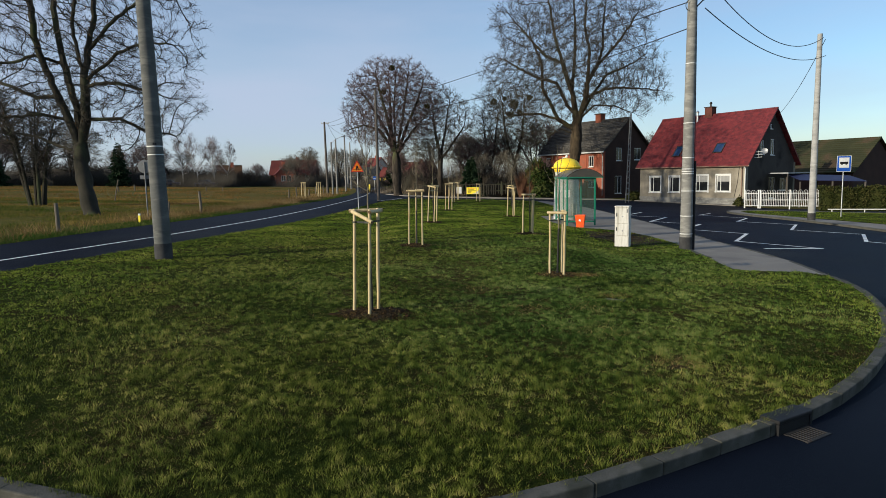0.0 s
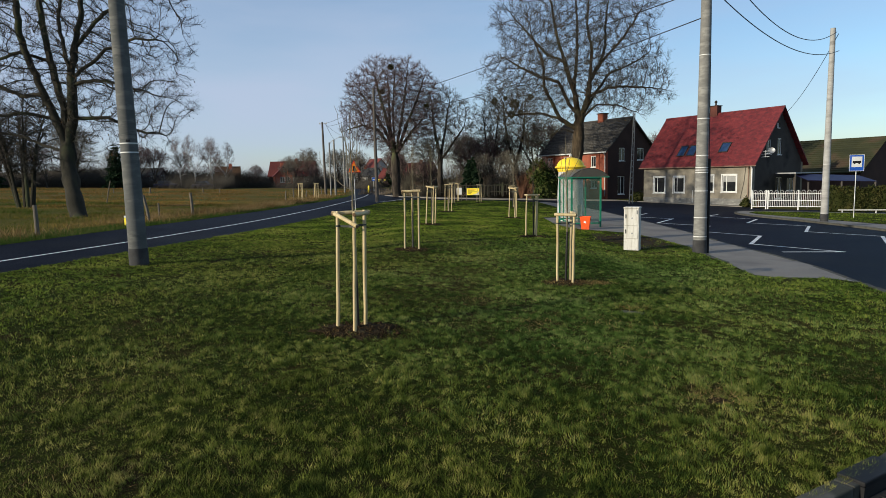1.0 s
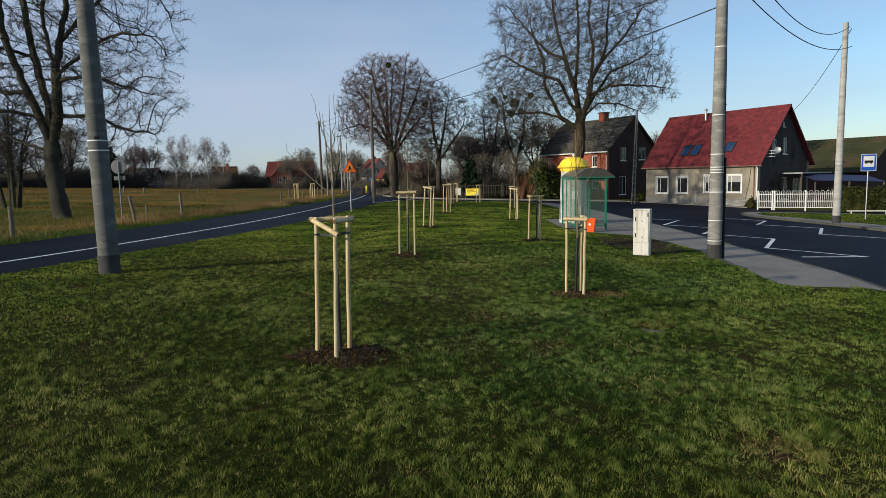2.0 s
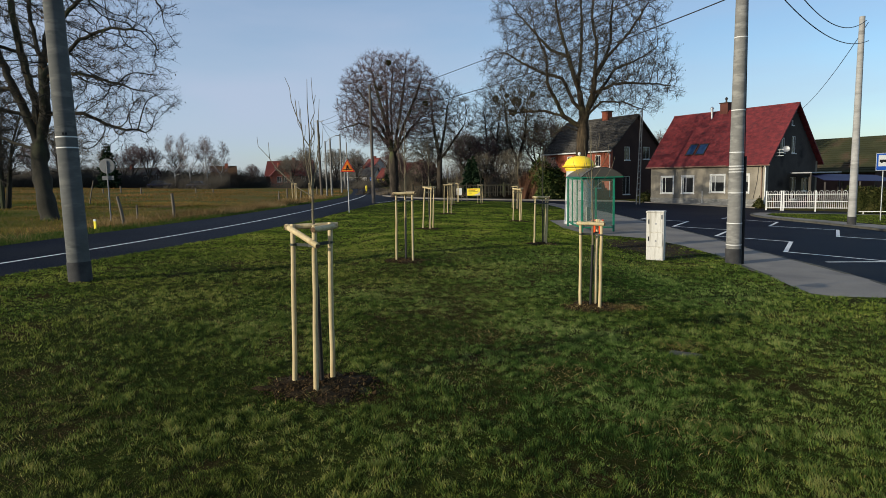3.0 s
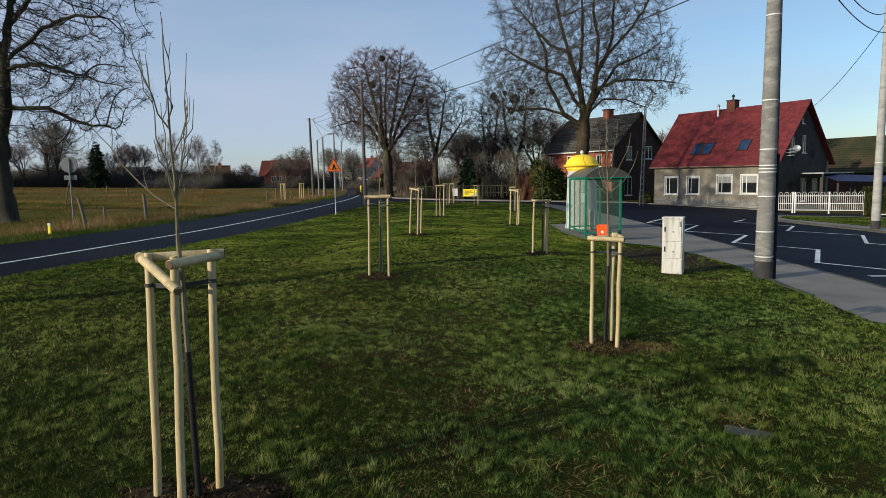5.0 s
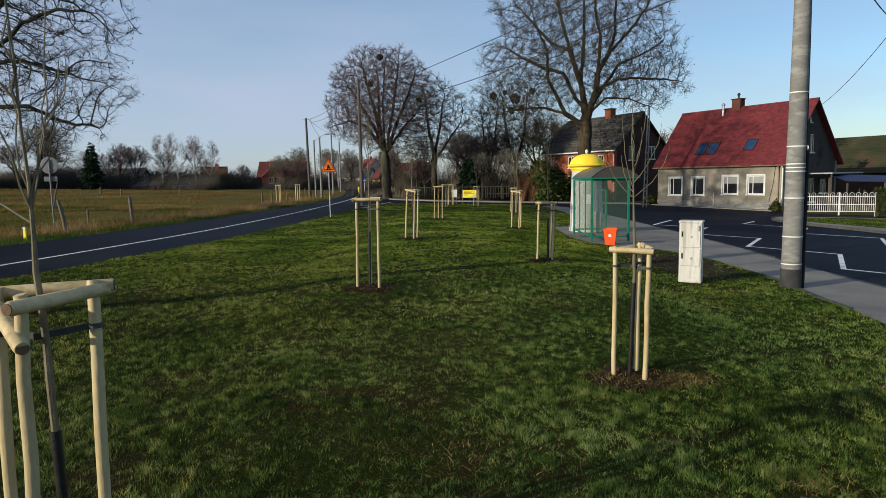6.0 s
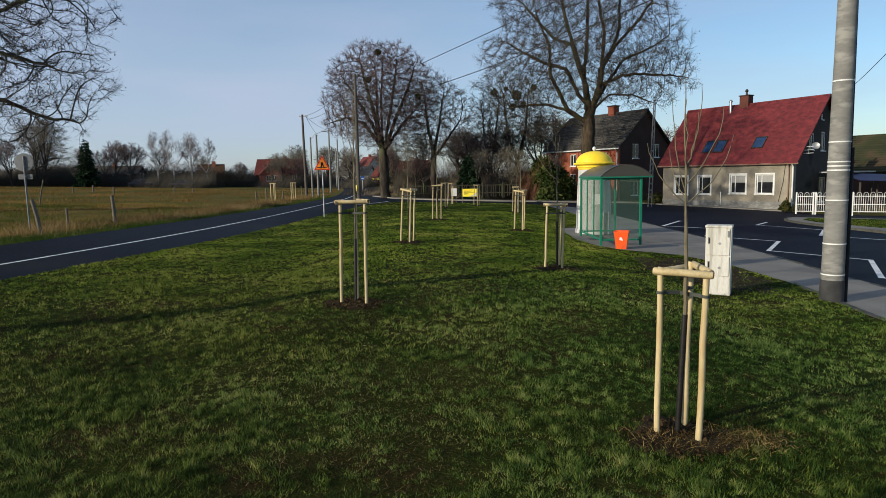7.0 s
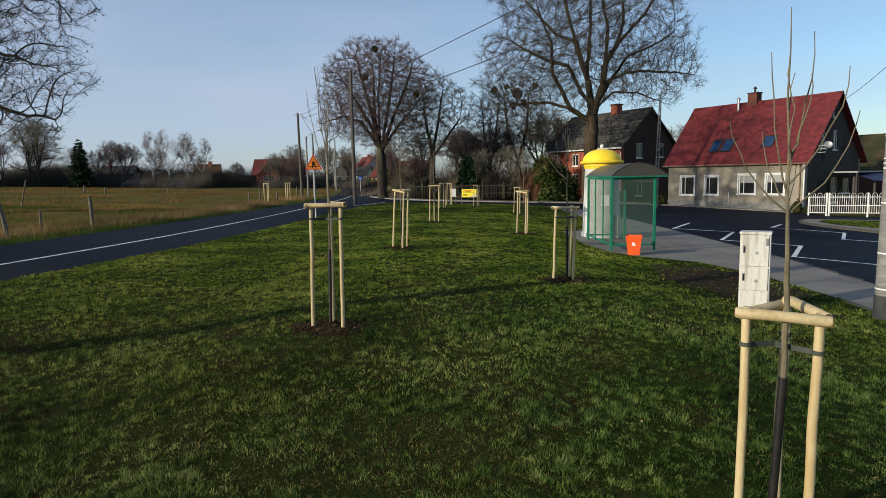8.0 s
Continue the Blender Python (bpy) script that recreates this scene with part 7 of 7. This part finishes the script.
# hedge
hd = thing("hedge", pose(28.9, 49.9, -.1, 0, 0, -18), "clipped dense green hedge behind the footway", "hedge")
rngh = np.random.default_rng(9)
HLn = 24.0
part("core", Geo().box((.1, .15, 0), (HLn - .1, 1.0, 1.75), bevel=.1), "hedge", hd)
n = 16000
face = rngh.uniform(0, 1, n)
px_ = rngh.uniform(0, HLn, n)
wob = .08 * np.sin(px_ * 2.1) + .05 * np.sin(px_ * 5.3)
pts = np.where((face < .7)[:, None], np.stack([px_, .1 + wob + rngh.normal(0, .05, n), rngh.uniform(0, 1.85, n)], 1), np.stack([px_, rngh.uniform(.05, 1.05, n), 1.8 + wob + rngh.normal(0, .05, n)], 1))
strips("foliage", pts, pts + rngh.normal(size=(n, 3)) * .09, .07, "hedge", 10, hd, "small dense hedge leaves")
wbd = thing("fence_rail", pose(29.2, 49.3, 0, 0, 0, -18), "low white rail before the hedge", "rail")
part("rail", Geo().box((0, 0, .06), (14, .05, .12)), "frame_white", wbd)
for x in np.arange(.3, 14, 2.2):
    part("post", Geo().box((x - .03, .06, -.2), (x + .03, .12, .12)), "frame_white", wbd)
pale = thing("boat_cover", pose(38.5, 53, 0, 0, 0, -18), "white covered hull showing over the hedge", "cover")
part("cover", Geo().lathe([(1.0, 0), (1.1, 1.2), (.9, 1.75), (.4, 1.95), (.05, 2.0)], 20, Matrix.Diagonal((1.9, .8, 1, 1))), "frame_white", pale, smooth=True)

blk = thing("stone_block", pose(24.4, 34.2, 0, 0, 0, 12), "low brown stone block beside the footway", "stone")
part("block", Geo().box((-.45, -.3, -.2), (.45, .3, .75), bevel=.08), "soil_stone", blk)

# garden fence behind the far footway
gf = thing("garden_fence", pose(-5.2, 78.2, 0, 0, 0, -14.5), "low weathered wooden garden fence", "fence")
for k in range(8):
    part("post", Geo().box((k * 2.2 - .07, -.07, -.2), (k * 2.2 + .07, .07, 1.5)), "bark_dark", gf)
for k in range(7):
    for z in (.35, 1.15):
        part("rail", Geo().box((k * 2.2 + .07, -.03, z), (k * 2.2 + 2.13, .03, z + .08)), "bark_dark", gf)
pk = Geo().box((-.04, -.05, .1), (.04, -.03, 1.3)).mesh("picket")
pk.materials.append(M["bark_dark"])
for k in range(52):
    ob = new("picket", pk)
    ob.location = (.15 + k * .29 + .05 * math.sin(k * 2.3), 0, -.12 - .08 * math.sin(k * 1.7))
    ob.parent = gf


# far houses
def cottage(x, y, turn, L, D, eave, ridge, wall, roof, label, n=3):
    wins = tuple((L * (k + .5) / n - .5, L * (k + .5) / n + .5, .9, min(2.2, eave - .2)) for k in range(n))
    ob = gabled("house", x, y, turn, L, D, eave, ridge, wall, wall, roof, label, wins, ((D * .3, D * .3 + 1, .9, 2.1), (D * .6, D * .6 + 1, .9, 2.1)), .3)
    part("chimney", Geo().box((L * .55, D / 2 - .4, ridge - .4), (L * .55 + .7, D / 2 + .3, ridge + .8)), "brick", ob, "brick chimney")
    return ob


cottage(-45.2, 150, 6, 10.5, 8, 2.4, 5.7, "brick_dark", "tile_far", "dark brick farmhouse with a tiled roof beyond the meadow")
cottage(-43.0, 146, -70, 5, 4, 2.4, 4.4, "brick", "tile_far", "small red outbuilding beside a farmhouse", 1)
cottage(-54, 140, 20, 5, 4, 1.8, 4.2, "wood_far", "wood_far", "small orange-brown wooden shed by the meadow", 1)
cottage(-21.8, 172, -30, 4.6, 5, 2.1, 4.6, "sign_yellow", "tile_far", "yellow house with a red tiled roof", 2)
cottage(-32, 176, -10, 9, 7, 2.4, 4.6, "plaster_far", "old_roof", "pale low house with a brown roof", 3)
cottage(-31, 195, -60, 9, 8, 3.0, 7.6, "plaster_far", "tile_far", "far house with a steep red roof", 3)
cottage(-15, 160, -25, 8, 7, 2.6, 5.8, "brick_dark", "tile_far", "red-roofed house behind a big tree", 2)
cottage(-77, 134, 10, 12, 6, 2.0, 3.4, "brick_dark", "old_roof", "long low dark farm shed before the wood", 4)


def far_car(x, y, turn, mat, label):
    ob = thing("car", pose(x, y, -.14, 0, 0, turn), label, "car", "cars beyond the meadow")
    part("body", Geo().box((-2.1, -.85, .3), (2.1, .85, .85), bevel=.15), mat, ob, smooth=True)
    cabin = Geo().add([(-1.5, -.8, .85), (1.1, -.8, .85), (1.1, .8, .85), (-1.5, .8, .85), (-1.1, -.65, 1.42), (.5, -.65, 1.42), (.5, .65, 1.42), (-1.1, .65, 1.42)],
                      [(0, 1, 5, 4), (1, 2, 6, 5), (2, 3, 7, 6), (3, 0, 4, 7), (4, 5, 6, 7)])
    part("cabin", cabin, "pane", ob, "dark windows")
    for wx in (-1.3, 1.3):
        for s in (-1, 1):
            part("wheel", Geo().lathe([(.1, -.1), (.31, -.1), (.33, 0), (.31, .1), (.1, .1)], 14, pose(wx, s * .8, .33, 90)), "black", ob)


far_car(-55.6, 119, 10, "car_blue", "dark blue parked car beyond the meadow")
far_car(-48.3, 119, 0, "car_blue", "blue parked car beyond the meadow")
